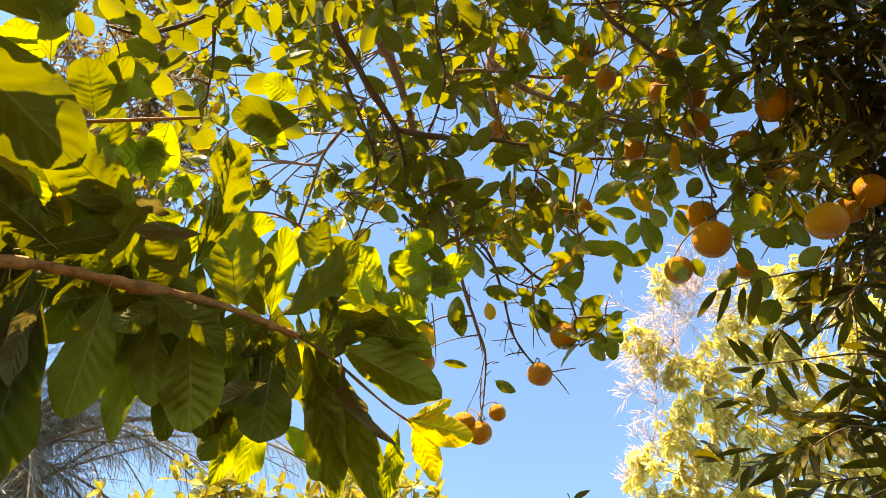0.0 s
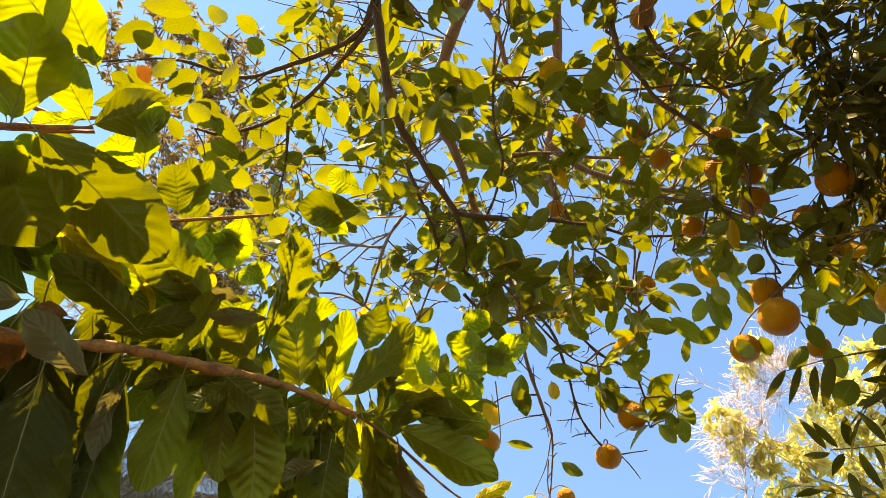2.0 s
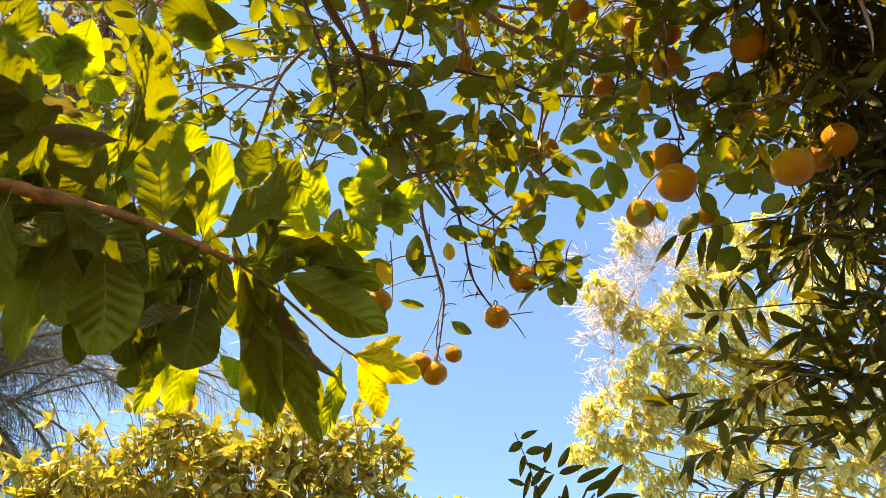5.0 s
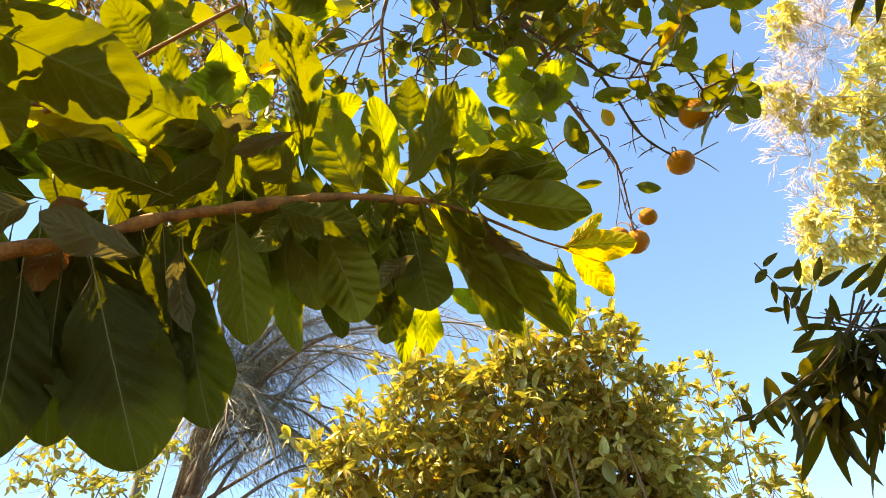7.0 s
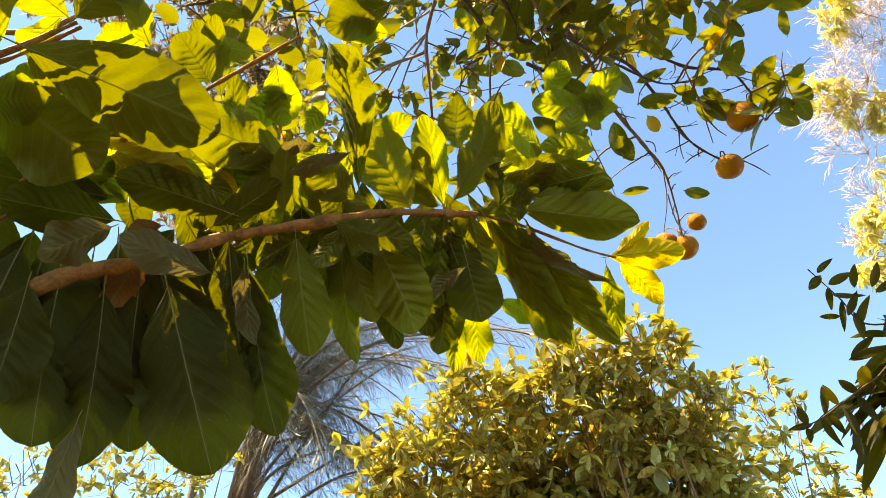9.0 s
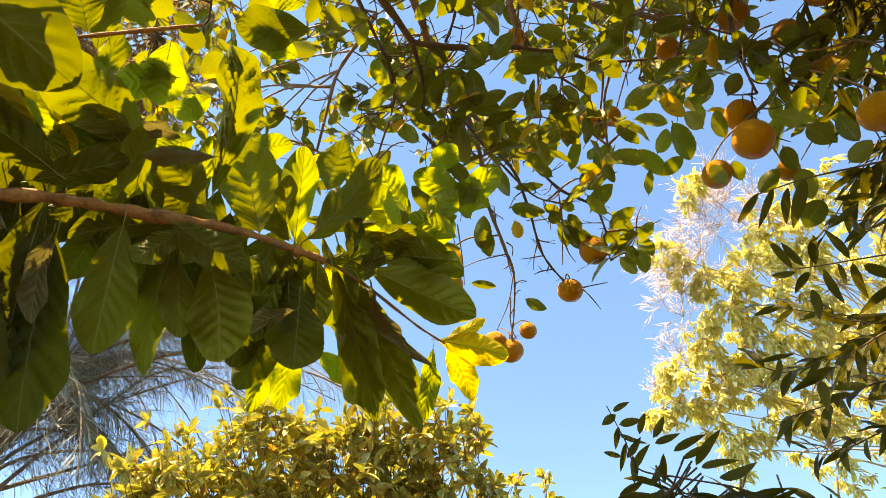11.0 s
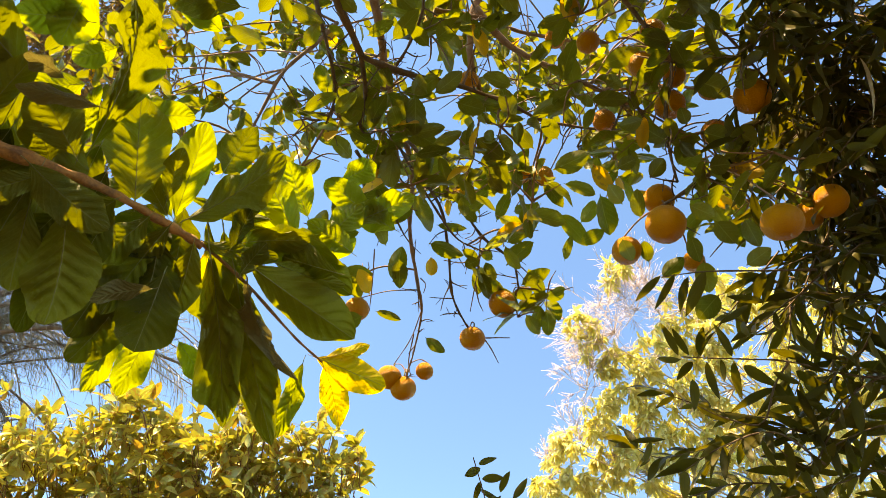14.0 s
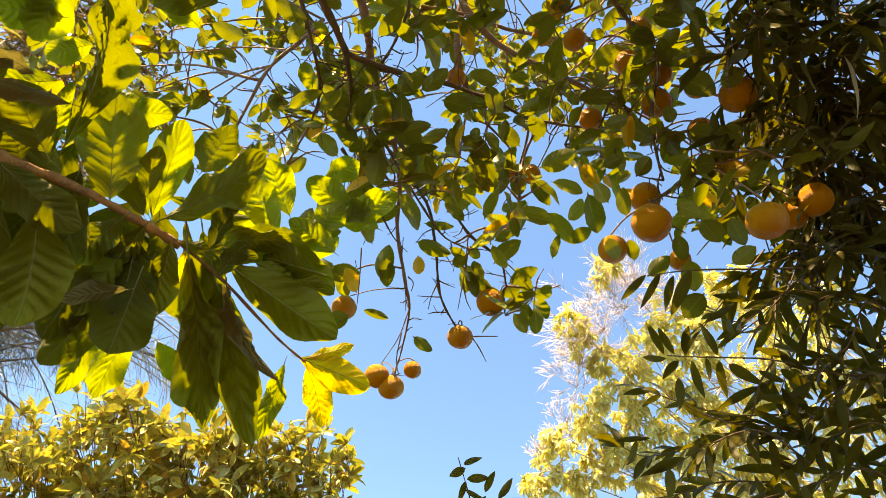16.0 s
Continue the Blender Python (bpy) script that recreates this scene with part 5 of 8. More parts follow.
def orange_mesh(seed):
    verts, faces, rows, cols = [], [], 14, 20
    for i in range(rows + 1):
        a = math.pi * i / rows
        for j in range(cols):
            b = 2 * math.pi * j / cols
            d = Vector((math.sin(a) * math.cos(b), math.sin(a) * math.sin(b), math.cos(a)))
            r = 1 + 0.035 * noise.noise(d * 1.6 + Vector((seed * 5.0, 0, 0))) - 0.10 * math.exp(-(a / 0.25) ** 2) - 0.05 * math.exp(-((math.pi - a) / 0.2) ** 2)
            r += 0.012 * math.cos(9 * b) * math.exp(-((a - 0.35) / 0.3) ** 2)
            verts.append(Vector((d.x, d.y, d.z * 0.92)) * r)
    for i in range(rows):
        for j in range(cols):
            a, b = i * cols + j, i * cols + (j + 1) % cols
            faces.append((a, a + cols, b + cols, b))
    return link_mesh("rind", verts, faces, RIND)


def calyx_mesh():
    verts, faces = [Vector((0, 0, 0.86))], []
    for k in range(10):
        a = 2 * math.pi * k / 10
        r = 0.20 if k % 2 else 0.11
        verts.append(Vector((r * math.cos(a), r * math.sin(a), 0.855 if k % 2 else 0.85)))
    for k in range(10):
        faces.append((0, k + 1, (k + 1) % 10 + 1))
    tube(verts, faces, [Vector((0, 0, 0.84)), Vector((0.02, 0, 1.0)), Vector((0.06, 0.03, 1.3))], 0.07, 0.05, 6)
    return link_mesh("calyx", verts, faces, CALYX)


RINDS, CALYX_MESH = [orange_mesh(k) for k in range(4)], calyx_mesh()


def orange(at, radius):
    at = Vector(at)
    ob = thing("orange", at, "ripe orange with pitted rind hanging from a twig", "fruit", "oranges on the tree")
    m = Matrix.Translation(at) @ Euler((rnd.uniform(-0.5, 0.5), rnd.uniform(-0.5, 0.5), rnd.uniform(0, 6))).to_matrix().to_4x4() @ Matrix.Diagonal((radius, radius, radius, 1))
    body = part("rind", RINDS[rnd.randrange(4)], ob, m)
    part("calyx", CALYX_MESH, body)
    top = m @ Vector((0.06, 0.03, 1.28))
    root = to_limb(top)
    if 0.005 < (root - top).length < 0.4:
        tube(twig_v, twig_f, smooth_line([root, (root + top) / 2 + Vector((0, 0, 0.012)), top], 4), 0.0015, 0.0012, 5, 0.3)


orange((0.444, 0.894, 2.618), 0.028)
orange((0.446, 0.893, 2.678), 0.023)
orange((0.538, 0.803, 2.534), 0.025)
orange((0.641, 0.856, 2.644), 0.022)
orange((0.656, 0.823, 2.642), 0.024)
orange((0.270, 1.427, 2.839), 0.028)
orange((0.191, 1.631, 2.896), 0.022)
orange((0.320, 1.355, 2.887), 0.031)
orange((0.389, 1.376, 2.922), 0.021)
orange((0.147, 1.665, 2.861), 0.032)
orange((0.109, 1.655, 2.879), 0.031)
orange((0.007, 1.483, 2.921), 0.029)
orange((0.355, 0.835, 2.776), 0.018)
orange((0.313, 0.754, 2.865), 0.018)
orange((0.403, 0.719, 2.865), 0.019)
orange((0.397, 0.761, 2.837), 0.020)
orange((0.440, 0.757, 2.804), 0.017)
orange((0.443, 0.792, 2.781), 0.023)
orange((0.498, 0.762, 2.801), 0.019)
orange((0.524, 0.732, 2.725), 0.025)
orange((0.519, 0.814, 2.767), 0.020)
orange((0.404, 0.944, 2.608), 0.021)
orange((0.523, 0.967, 2.642), 0.017)
orange((0.206, 0.803, 3.192), 0.019)
orange((0.146, 0.687, 3.209), 0.024)
orange((0.292, 1.069, 2.957), 0.018)
orange((0.330, 1.054, 2.943), 0.020)
orange((0.321, 0.648, 2.936), 0.016)
orange((0.287, 0.811, 3.008), 0.018)
orange((0.280, 0.543, 2.953), 0.021)
orange((0.159, 0.963, 3.101), 0.020)
citrus_leaf((-0.239, 0.629, 2.815), (-0.223, 0.669, 2.819), 0.022, -46, CITRUS)
citrus_leaf((-0.201, 0.631, 2.843), (-0.209, 0.675, 2.840), 0.020, -19, CITRUS)
citrus_leaf((-0.182, 0.624, 2.855), (-0.185, 0.592, 2.844), 0.019, 3, CITRUS)
citrus_leaf((-0.169, 0.607, 2.822), (-0.161, 0.650, 2.795), 0.017, -24, CITRUS)
citrus_leaf((-0.166, 0.657, 2.811), (-0.150, 0.626, 2.810), 0.020, 30, CITRUS)
citrus_leaf((-0.142, 0.644, 2.801), (-0.146, 0.597, 2.826), 0.015, 17, CITRUS)
citrus_leaf((-0.122, 0.651, 2.801), (-0.110, 0.615, 2.793), 0.021, -19, CITRUS)
citrus_leaf((-0.123, 0.677, 2.843), (-0.113, 0.632, 2.878), 0.020, 2, CITRUS)
citrus_leaf((-0.100, 0.666, 2.813), (-0.086, 0.623, 2.848), 0.023, -11, CITRUS)
citrus_leaf((-0.073, 0.698, 2.798), (-0.043, 0.635, 2.843), 0.028, 4, CITRUS)
citrus_leaf((-0.184, 0.673, 2.793), (-0.149, 0.660, 2.799), 0.017, -16, CITRUS)
citrus_leaf((-0.206, 0.705, 2.772), (-0.143, 0.685, 2.788), 0.023, -38, CITRUS)
citrus_leaf((-0.209, 0.687, 2.804), (-0.190, 0.711, 2.810), 0.024, -23, CITRUS)
citrus_leaf((-0.144, 0.686, 2.839), (-0.178, 0.718, 2.818), 0.026, 14, CITRUS)
citrus_leaf((-0.130, 0.752, 2.789), (-0.124, 0.698, 2.797), 0.015, 1, CITRUS)
citrus_leaf((-0.178, 0.784, 2.802), (-0.156, 0.749, 2.816), 0.022, 10, CITRUS)
citrus_leaf((-0.127, 0.784, 2.767), (-0.138, 0.744, 2.786), 0.019, 16, CITRUS)
citrus_leaf((-0.133, 0.762, 2.803), (-0.086, 0.782, 2.809), 0.029, -54, CITRUS)
citrus_leaf((-0.077, 0.784, 2.808), (-0.055, 0.806, 2.821), 0.016, 1, CITRUS)
citrus_leaf((-0.103, 0.808, 2.772), (-0.091, 0.782, 2.805), 0.021, 5, CITRUS)
citrus_leaf((-0.154, 0.794, 2.735), (-0.200, 0.784, 2.738), 0.025, 52, CITRUS)
citrus_leaf((-0.010, 0.690, 2.797), (-0.046, 0.659, 2.823), 0.027, 21, CITRUS)
citrus_leaf((-0.030, 0.670, 2.912), (0.018, 0.654, 2.914), 0.025, -9, CITRUS)
citrus_leaf((0.024, 0.651, 2.954), (-0.020, 0.621, 2.961), 0.031, 22, CITRUS)
citrus_leaf((0.008, 0.669, 2.899), (0.029, 0.635, 2.923), 0.030, 12, CITRUS)
citrus_leaf((-0.031, 0.737, 2.929), (0.040, 0.772, 2.904), 0.035, -18, CITRUS)
citrus_leaf((-0.021, 0.796, 2.826), (0.014, 0.775, 2.849), 0.021, -7, CITRUS)
citrus_leaf((0.014, 0.809, 2.859), (0.047, 0.760, 2.877), 0.025, -12, CITRUS)
citrus_leaf((0.073, 0.819, 2.885), (0.037, 0.792, 2.888), 0.023, 13, CITRUS)
citrus_leaf((0.081, 0.802, 2.878), (0.115, 0.771, 2.904), 0.029, -14, CITRUS)
citrus_leaf((0.067, 0.641, 2.914), (0.121, 0.682, 2.880), 0.030, -25, CITRUS)
citrus_leaf((0.120, 0.656, 2.915), (0.163, 0.625, 2.943), 0.028, 10, CITRUS)
citrus_leaf((0.113, 0.638, 2.960), (0.160, 0.617, 2.971), 0.030, -4, CITRUS_YELLOW)
citrus_leaf((0.129, 0.697, 2.889), (0.079, 0.716, 2.879), 0.022, 22, CITRUS)
citrus_leaf((0.149, 0.703, 2.928), (0.201, 0.750, 2.908), 0.031, -4, CITRUS)
citrus_leaf((0.213, 0.687, 2.931), (0.158, 0.666, 2.928), 0.030, 28, CITRUS)
citrus_leaf((0.181, 0.638, 2.884), (0.233, 0.600, 2.899), 0.034, -26, CITRUS)
citrus_leaf((0.255, 0.706, 2.909), (0.254, 0.658, 2.918), 0.018, 11, CITRUS)
citrus_leaf((0.237, 0.821, 2.873), (0.262, 0.767, 2.880), 0.023, 11, CITRUS)
citrus_leaf((0.134, 0.888, 2.863), (0.206, 0.881, 2.851), 0.028, -33, CITRUS)
citrus_leaf((0.095, 0.844, 2.845), (0.062, 0.882, 2.839), 0.027, 28, CITRUS)
citrus_leaf((-0.092, 0.886, 2.727), (-0.049, 0.866, 2.761), 0.021, -4, CITRUS)
citrus_leaf((-0.046, 0.881, 2.728), (-0.019, 0.855, 2.753), 0.022, 5, CITRUS)
citrus_leaf((-0.000, 0.931, 2.784), (0.019, 0.886, 2.828), 0.028, 17, CITRUS)
citrus_leaf((-0.035, 1.066, 2.898), (-0.083, 1.045, 2.933), 0.031, 20, CITRUS)
citrus_leaf((-0.000, 1.057, 2.826), (0.047, 1.011, 2.852), 0.034, 3, CITRUS)
citrus_leaf((0.052, 1.157, 3.007), (0.087, 1.119, 3.047), 0.041, -44, CITRUS)
citrus_leaf((0.079, 0.965, 2.789), (0.139, 0.956, 2.815), 0.021, -18, CITRUS)
citrus_leaf((0.099, 1.127, 2.982), (0.156, 1.085, 3.010), 0.043, -1, CITRUS)
citrus_leaf((0.067, 0.942, 2.813), (0.120, 0.912, 2.805), 0.023, -24, CITRUS)
citrus_leaf((0.106, 0.944, 2.802), (0.148, 0.913, 2.802), 0.024, -50, CITRUS)
citrus_leaf((0.163, 0.956, 2.791), (0.153, 0.907, 2.799), 0.023, -12, CITRUS)
citrus_leaf((0.129, 0.866, 2.806), (0.179, 0.875, 2.816), 0.029, -31, CITRUS)
citrus_leaf((0.171, 0.918, 2.800), (0.222, 0.938, 2.784), 0.031, -13, CITRUS)
citrus_leaf((0.165, 1.122, 2.990), (0.194, 1.170, 2.961), 0.037, -30, CITRUS)
citrus_leaf((0.207, 1.151, 3.006), (0.263, 1.104, 3.020), 0.052, -19, CITRUS)
citrus_leaf((0.192, 1.209, 2.982), (0.247, 1.170, 3.029), 0.047, -12, CITRUS)
citrus_leaf((0.273, 1.211, 2.982), (0.290, 1.155, 3.023), 0.026, -9, CITRUS)
citrus_leaf((0.274, 1.143, 2.981), (0.302, 1.046, 3.027), 0.035, 0, CITRUS)
citrus_leaf((0.329, 1.222, 2.943), (0.346, 1.147, 2.989), 0.046, 5, CITRUS)
citrus_leaf((0.328, 1.130, 2.969), (0.314, 1.075, 2.986), 0.034, 8, CITRUS)
citrus_leaf((0.305, 1.186, 2.994), (0.346, 1.183, 3.020), 0.023, -26, CITRUS)
citrus_leaf((0.394, 1.157, 2.976), (0.464, 1.196, 2.935), 0.037, -11, CITRUS)
citrus_leaf((0.441, 1.177, 2.914), (0.482, 1.146, 2.930), 0.030, -35, CITRUS)
citrus_leaf((0.413, 1.204, 2.884), (0.425, 1.177, 2.936), 0.019, -16, CITRUS)
citrus_leaf((0.443, 1.167, 2.971), (0.460, 1.119, 2.991), 0.033, -54, CITRUS)
citrus_leaf((0.459, 1.090, 2.974), (0.489, 1.140, 2.910), 0.045, 27, CITRUS)
citrus_leaf((0.379, 1.077, 2.966), (0.435, 1.063, 2.926), 0.027, -9, CITRUS)
citrus_leaf((0.302, 0.932, 2.769), (0.349, 0.890, 2.770), 0.035, -46, CITRUS)
citrus_leaf((0.360, 0.922, 2.774), (0.353, 0.911, 2.808), 0.017, -2, CITRUS)
citrus_leaf((0.288, 1.222, 2.948), (0.332, 1.194, 2.983), 0.029, -38, CITRUS)
citrus_leaf((0.292, 1.197, 2.899), (0.324, 1.170, 2.912), 0.026, -34, CITRUS)
citrus_leaf((0.085, 1.160, 2.954), (0.137, 1.202, 2.896), 0.039, 1, CITRUS)
citrus_leaf((0.138, 1.245, 2.913), (0.216, 1.268, 2.921), 0.034, -54, CITRUS)
citrus_leaf((0.145, 1.235, 2.860), (0.152, 1.249, 2.820), 0.024, -6, CITRUS_YELLOW)
citrus_leaf((0.079, 1.322, 2.861), (0.085, 1.274, 2.922), 0.038, -4, CITRUS)
citrus_leaf((0.147, 1.206, 2.928), (0.210, 1.208, 2.937), 0.019, -56, CITRUS)
citrus_leaf((0.224, 1.166, 2.906), (0.187, 1.151, 2.926), 0.025, 10, CITRUS)
citrus_leaf((0.222, 1.292, 2.914), (0.251, 1.277, 2.926), 0.027, -39, CITRUS)
citrus_leaf((0.304, 1.253, 2.895), (0.352, 1.210, 2.933), 0.041, -8, CITRUS)
citrus_leaf((0.278, 1.267, 2.922), (0.249, 1.268, 2.952), 0.024, 32, CITRUS)
citrus_leaf((0.292, 1.303, 2.893), (0.265, 1.276, 2.920), 0.029, 43, CITRUS)
citrus_leaf((0.344, 1.290, 2.883), (0.400, 1.257, 2.911), 0.032, -29, CITRUS)
citrus_leaf((0.405, 1.274, 2.855), (0.427, 1.256, 2.861), 0.019, -50, CITRUS)
citrus_leaf((-0.003, 1.101, 2.822), (0.027, 1.072, 2.849), 0.029, -8, CITRUS)
citrus_leaf((0.058, 1.113, 2.822), (0.013, 1.071, 2.848), 0.029, 11, CITRUS)
citrus_leaf((-0.009, 1.129, 2.754), (-0.046, 1.075, 2.778), 0.032, 0, CITRUS)
citrus_leaf((-0.089, 1.176, 2.770), (-0.058, 1.115, 2.796), 0.034, -33, CITRUS)
citrus_leaf((0.095, 1.223, 2.995), (0.037, 1.266, 2.975), 0.031, 28, CITRUS)
citrus_leaf((0.057, 1.144, 2.761), (0.029, 1.118, 2.792), 0.026, 0, CITRUS)
citrus_leaf((-0.125, 1.093, 2.867), (-0.092, 1.080, 2.895), 0.030, -42, CITRUS)
citrus_leaf((0.275, 0.654, 2.909), (0.304, 0.667, 2.895), 0.015, -14, CITRUS)
citrus_leaf((0.306, 0.699, 2.841), (0.292, 0.652, 2.842), 0.020, -18, CITRUS)
citrus_leaf((0.258, 0.690, 2.874), (0.280, 0.728, 2.860), 0.027, 3, CITRUS_YELLOW)
citrus_leaf((0.291, 0.639, 2.932), (0.303, 0.602, 2.921), 0.027, -4, CITRUS)
citrus_leaf((0.316, 0.602, 2.920), (0.288, 0.583, 2.930), 0.023, 13, CITRUS)
citrus_leaf((0.342, 0.597, 2.824), (0.362, 0.564, 2.810), 0.027, -13, CITRUS)
citrus_leaf((0.380, 0.599, 2.812), (0.409, 0.560, 2.813), 0.034, -3, CITRUS)
citrus_leaf((0.397, 0.582, 2.746), (0.402, 0.541, 2.742), 0.022, 2, CITRUS)
citrus_leaf((0.329, 0.644, 2.892), (0.350, 0.627, 2.874), 0.015, -17, CITRUS)
citrus_leaf((0.408, 0.623, 2.761), (0.425, 0.590, 2.758), 0.022, -29, CITRUS)
citrus_leaf((0.388, 0.652, 2.775), (0.417, 0.630, 2.752), 0.027, -47, CITRUS)
citrus_leaf((0.387, 0.672, 2.784), (0.429, 0.668, 2.771), 0.023, -5, CITRUS)
citrus_leaf((0.356, 0.740, 2.884), (0.368, 0.701, 2.893), 0.022, -29, CITRUS)
citrus_leaf((0.334, 0.744, 2.860), (0.352, 0.729, 2.855), 0.018, 0, CITRUS)
citrus_leaf((0.344, 0.781, 2.854), (0.387, 0.743, 2.843), 0.030, -24, CITRUS)
citrus_leaf((0.428, 0.716, 2.749), (0.399, 0.689, 2.754), 0.022, 20, CITRUS)
citrus_leaf((0.439, 0.732, 2.739), (0.487, 0.729, 2.709), 0.039, 4, CITRUS)
citrus_leaf((0.469, 0.785, 2.698), (0.499, 0.779, 2.680), 0.031, -7, CITRUS)
citrus_leaf((0.501, 0.764, 2.680), (0.534, 0.774, 2.672), 0.030, -2, CITRUS)
citrus_leaf((0.441, 0.776, 2.692), (0.429, 0.761, 2.709), 0.019, -18, CITRUS)
citrus_leaf((0.359, 0.802, 2.815), (0.369, 0.823, 2.782), 0.018, 2, CITRUS)
citrus_leaf((0.255, 0.839, 2.806), (0.287, 0.822, 2.807), 0.025, 0, CITRUS)
citrus_leaf((0.375, 0.773, 2.677), (0.348, 0.789, 2.677), 0.022, 58, CITRUS)
citrus_leaf((0.463, 0.856, 2.618), (0.494, 0.855, 2.600), 0.024, -37, CITRUS)
citrus_leaf((0.488, 0.851, 2.584), (0.521, 0.871, 2.569), 0.031, 13, CITRUS)
citrus_leaf((0.385, 0.916, 2.596), (0.400, 0.928, 2.567), 0.021, -24, CITRUS)
citrus_leaf((0.504, 0.922, 2.588), (0.521, 0.955, 2.560), 0.029, 6, CITRUS)
citrus_leaf((0.472, 0.888, 2.593), (0.493, 0.915, 2.574), 0.022, -10, CITRUS)
citrus_leaf((0.527, 0.945, 2.548), (0.511, 0.984, 2.534), 0.033, 26, CITRUS)
citrus_leaf((0.532, 0.881, 2.539), (0.556, 0.855, 2.551), 0.024, -55, CITRUS)
citrus_leaf((0.539, 0.856, 2.612), (0.556, 0.871, 2.572), 0.023, -10, CITRUS)
citrus_leaf((0.413, 0.902, 2.633), (0.403, 0.874, 2.665), 0.022, 10, CITRUS)
citrus_leaf((0.437, 0.949, 2.596), (0.421, 0.922, 2.608), 0.019, -12, CITRUS)
citrus_leaf((0.458, 0.961, 2.581), (0.483, 0.933, 2.602), 0.024, -48, CITRUS)
citrus_leaf((0.364, 1.332, 2.844), (0.394, 1.341, 2.801), 0.026, -37, CITRUS)
citrus_leaf((0.410, 1.336, 2.906), (0.445, 1.307, 2.901), 0.028, -30, CITRUS)
citrus_leaf((0.385, 1.334, 2.923), (0.342, 1.349, 2.913), 0.030, 45, CITRUS)
citrus_leaf((0.051, 1.443, 2.886), (0.111, 1.458, 2.887), 0.019, -38, CITRUS)
citrus_leaf((0.166, 1.403, 2.797), (0.211, 1.414, 2.776), 0.026, -65, CITRUS)
citrus_leaf((0.084, 1.279, 2.886), (0.095, 1.333, 2.856), 0.034, -5, CITRUS)
citrus_leaf((0.034, 1.383, 2.874), (0.000, 1.353, 2.914), 0.037, 7, CITRUS_YELLOW)
citrus_leaf((0.029, 1.397, 2.821), (-0.016, 1.415, 2.798), 0.039, 29, CITRUS)
citrus_leaf((0.359, 0.840, 2.653), (0.378, 0.818, 2.650), 0.020, -37, CITRUS)
citrus_leaf((0.387, 0.896, 2.651), (0.367, 0.887, 2.682), 0.024, 17, CITRUS)
citrus_leaf((0.394, 0.822, 2.681), (0.384, 0.780, 2.700), 0.018, 0, CITRUS_YELLOW)
citrus_leaf((0.413, 0.852, 2.662), (0.419, 0.817, 2.662), 0.023, -27, CITRUS)
citrus_leaf((0.447, 0.829, 2.675), (0.477, 0.809, 2.692), 0.032, -70, CITRUS)
citrus_leaf((0.468, 0.801, 2.632), (0.491, 0.788, 2.627), 0.030, -13, CITRUS)
citrus_leaf((0.491, 0.722, 2.719), (0.508, 0.692, 2.713), 0.026, -37, CITRUS)
citrus_leaf((-0.073, 0.647, 2.837), (-0.110, 0.601, 2.852), 0.023, -7, CITRUS)
citrus_leaf((-0.023, 0.604, 2.840), (-0.066, 0.589, 2.839), 0.025, 7, CITRUS)
citrus_leaf((0.044, 0.704, 2.929), (0.060, 0.653, 2.962), 0.034, -30, CITRUS)
citrus_leaf((0.093, 0.869, 2.828), (0.130, 0.828, 2.838), 0.029, -41, CITRUS)
citrus_leaf((0.167, 0.820, 2.888), (0.134, 0.780, 2.915), 0.025, -11, CITRUS_YELLOW)
citrus_leaf((0.213, 0.835, 2.837), (0.165, 0.837, 2.857), 0.027, 7, CITRUS)
citrus_leaf((0.269, 0.921, 2.805), (0.229, 0.905, 2.833), 0.028, 31, CITRUS)
citrus_leaf((0.301, 0.893, 2.799), (0.270, 0.868, 2.811), 0.027, 5, CITRUS)
citrus_leaf((0.028, 0.867, 2.815), (-0.004, 0.836, 2.837), 0.019, 13, CITRUS)
citrus_leaf((-0.037, 0.758, 2.808), (-0.075, 0.737, 2.822), 0.021, 22, CITRUS)
citrus_leaf((-0.242, 0.643, 2.765), (-0.276, 0.615, 2.744), 0.027, 37, CITRUS)
citrus_leaf((-0.312, 0.690, 2.795), (-0.350, 0.657, 2.795), 0.031, 35, CITRUS)
citrus_leaf((-0.326, 0.718, 2.709), (-0.357, 0.692, 2.690), 0.032, 22, CITRUS)
citrus_leaf((-0.371, 0.690, 2.737), (-0.416, 0.668, 2.738), 0.033, 7, CITRUS)
citrus_leaf((-0.302, 0.768, 2.709), (-0.333, 0.744, 2.712), 0.029, 14, CITRUS)
citrus_leaf((-0.418, 0.619, 2.724), (-0.390, 0.605, 2.765), 0.035, -24, CITRUS)
citrus_leaf((-0.246, 0.731, 2.754), (-0.197, 0.725, 2.770), 0.032, -12, CITRUS)
citrus_leaf((-0.296, 0.701, 2.733), (-0.249, 0.683, 2.738), 0.030, -31, CITRUS)
citrus_leaf((-0.372, 0.625, 2.754), (-0.419, 0.605, 2.759), 0.034, 8, CITRUS)
citrus_leaf((-0.320, 0.599, 2.753), (-0.291, 0.622, 2.774), 0.031, -47, CITRUS)
citrus_leaf((-0.326, 0.667, 2.799), (-0.273, 0.652, 2.803), 0.030, 6, CITRUS)
citrus_leaf((-0.292, 0.791, 2.740), (-0.320, 0.808, 2.712), 0.026, -3, CITRUS)
citrus_leaf((-0.348, 0.670, 2.730), (-0.371, 0.686, 2.699), 0.029, 17, CITRUS)
citrus_leaf((-0.427, 0.483, 2.735), (-0.483, 0.498, 2.713), 0.029, -9, CITRUS)
citrus_leaf((-0.378, 0.487, 2.764), (-0.425, 0.490, 2.747), 0.034, -19, CITRUS)
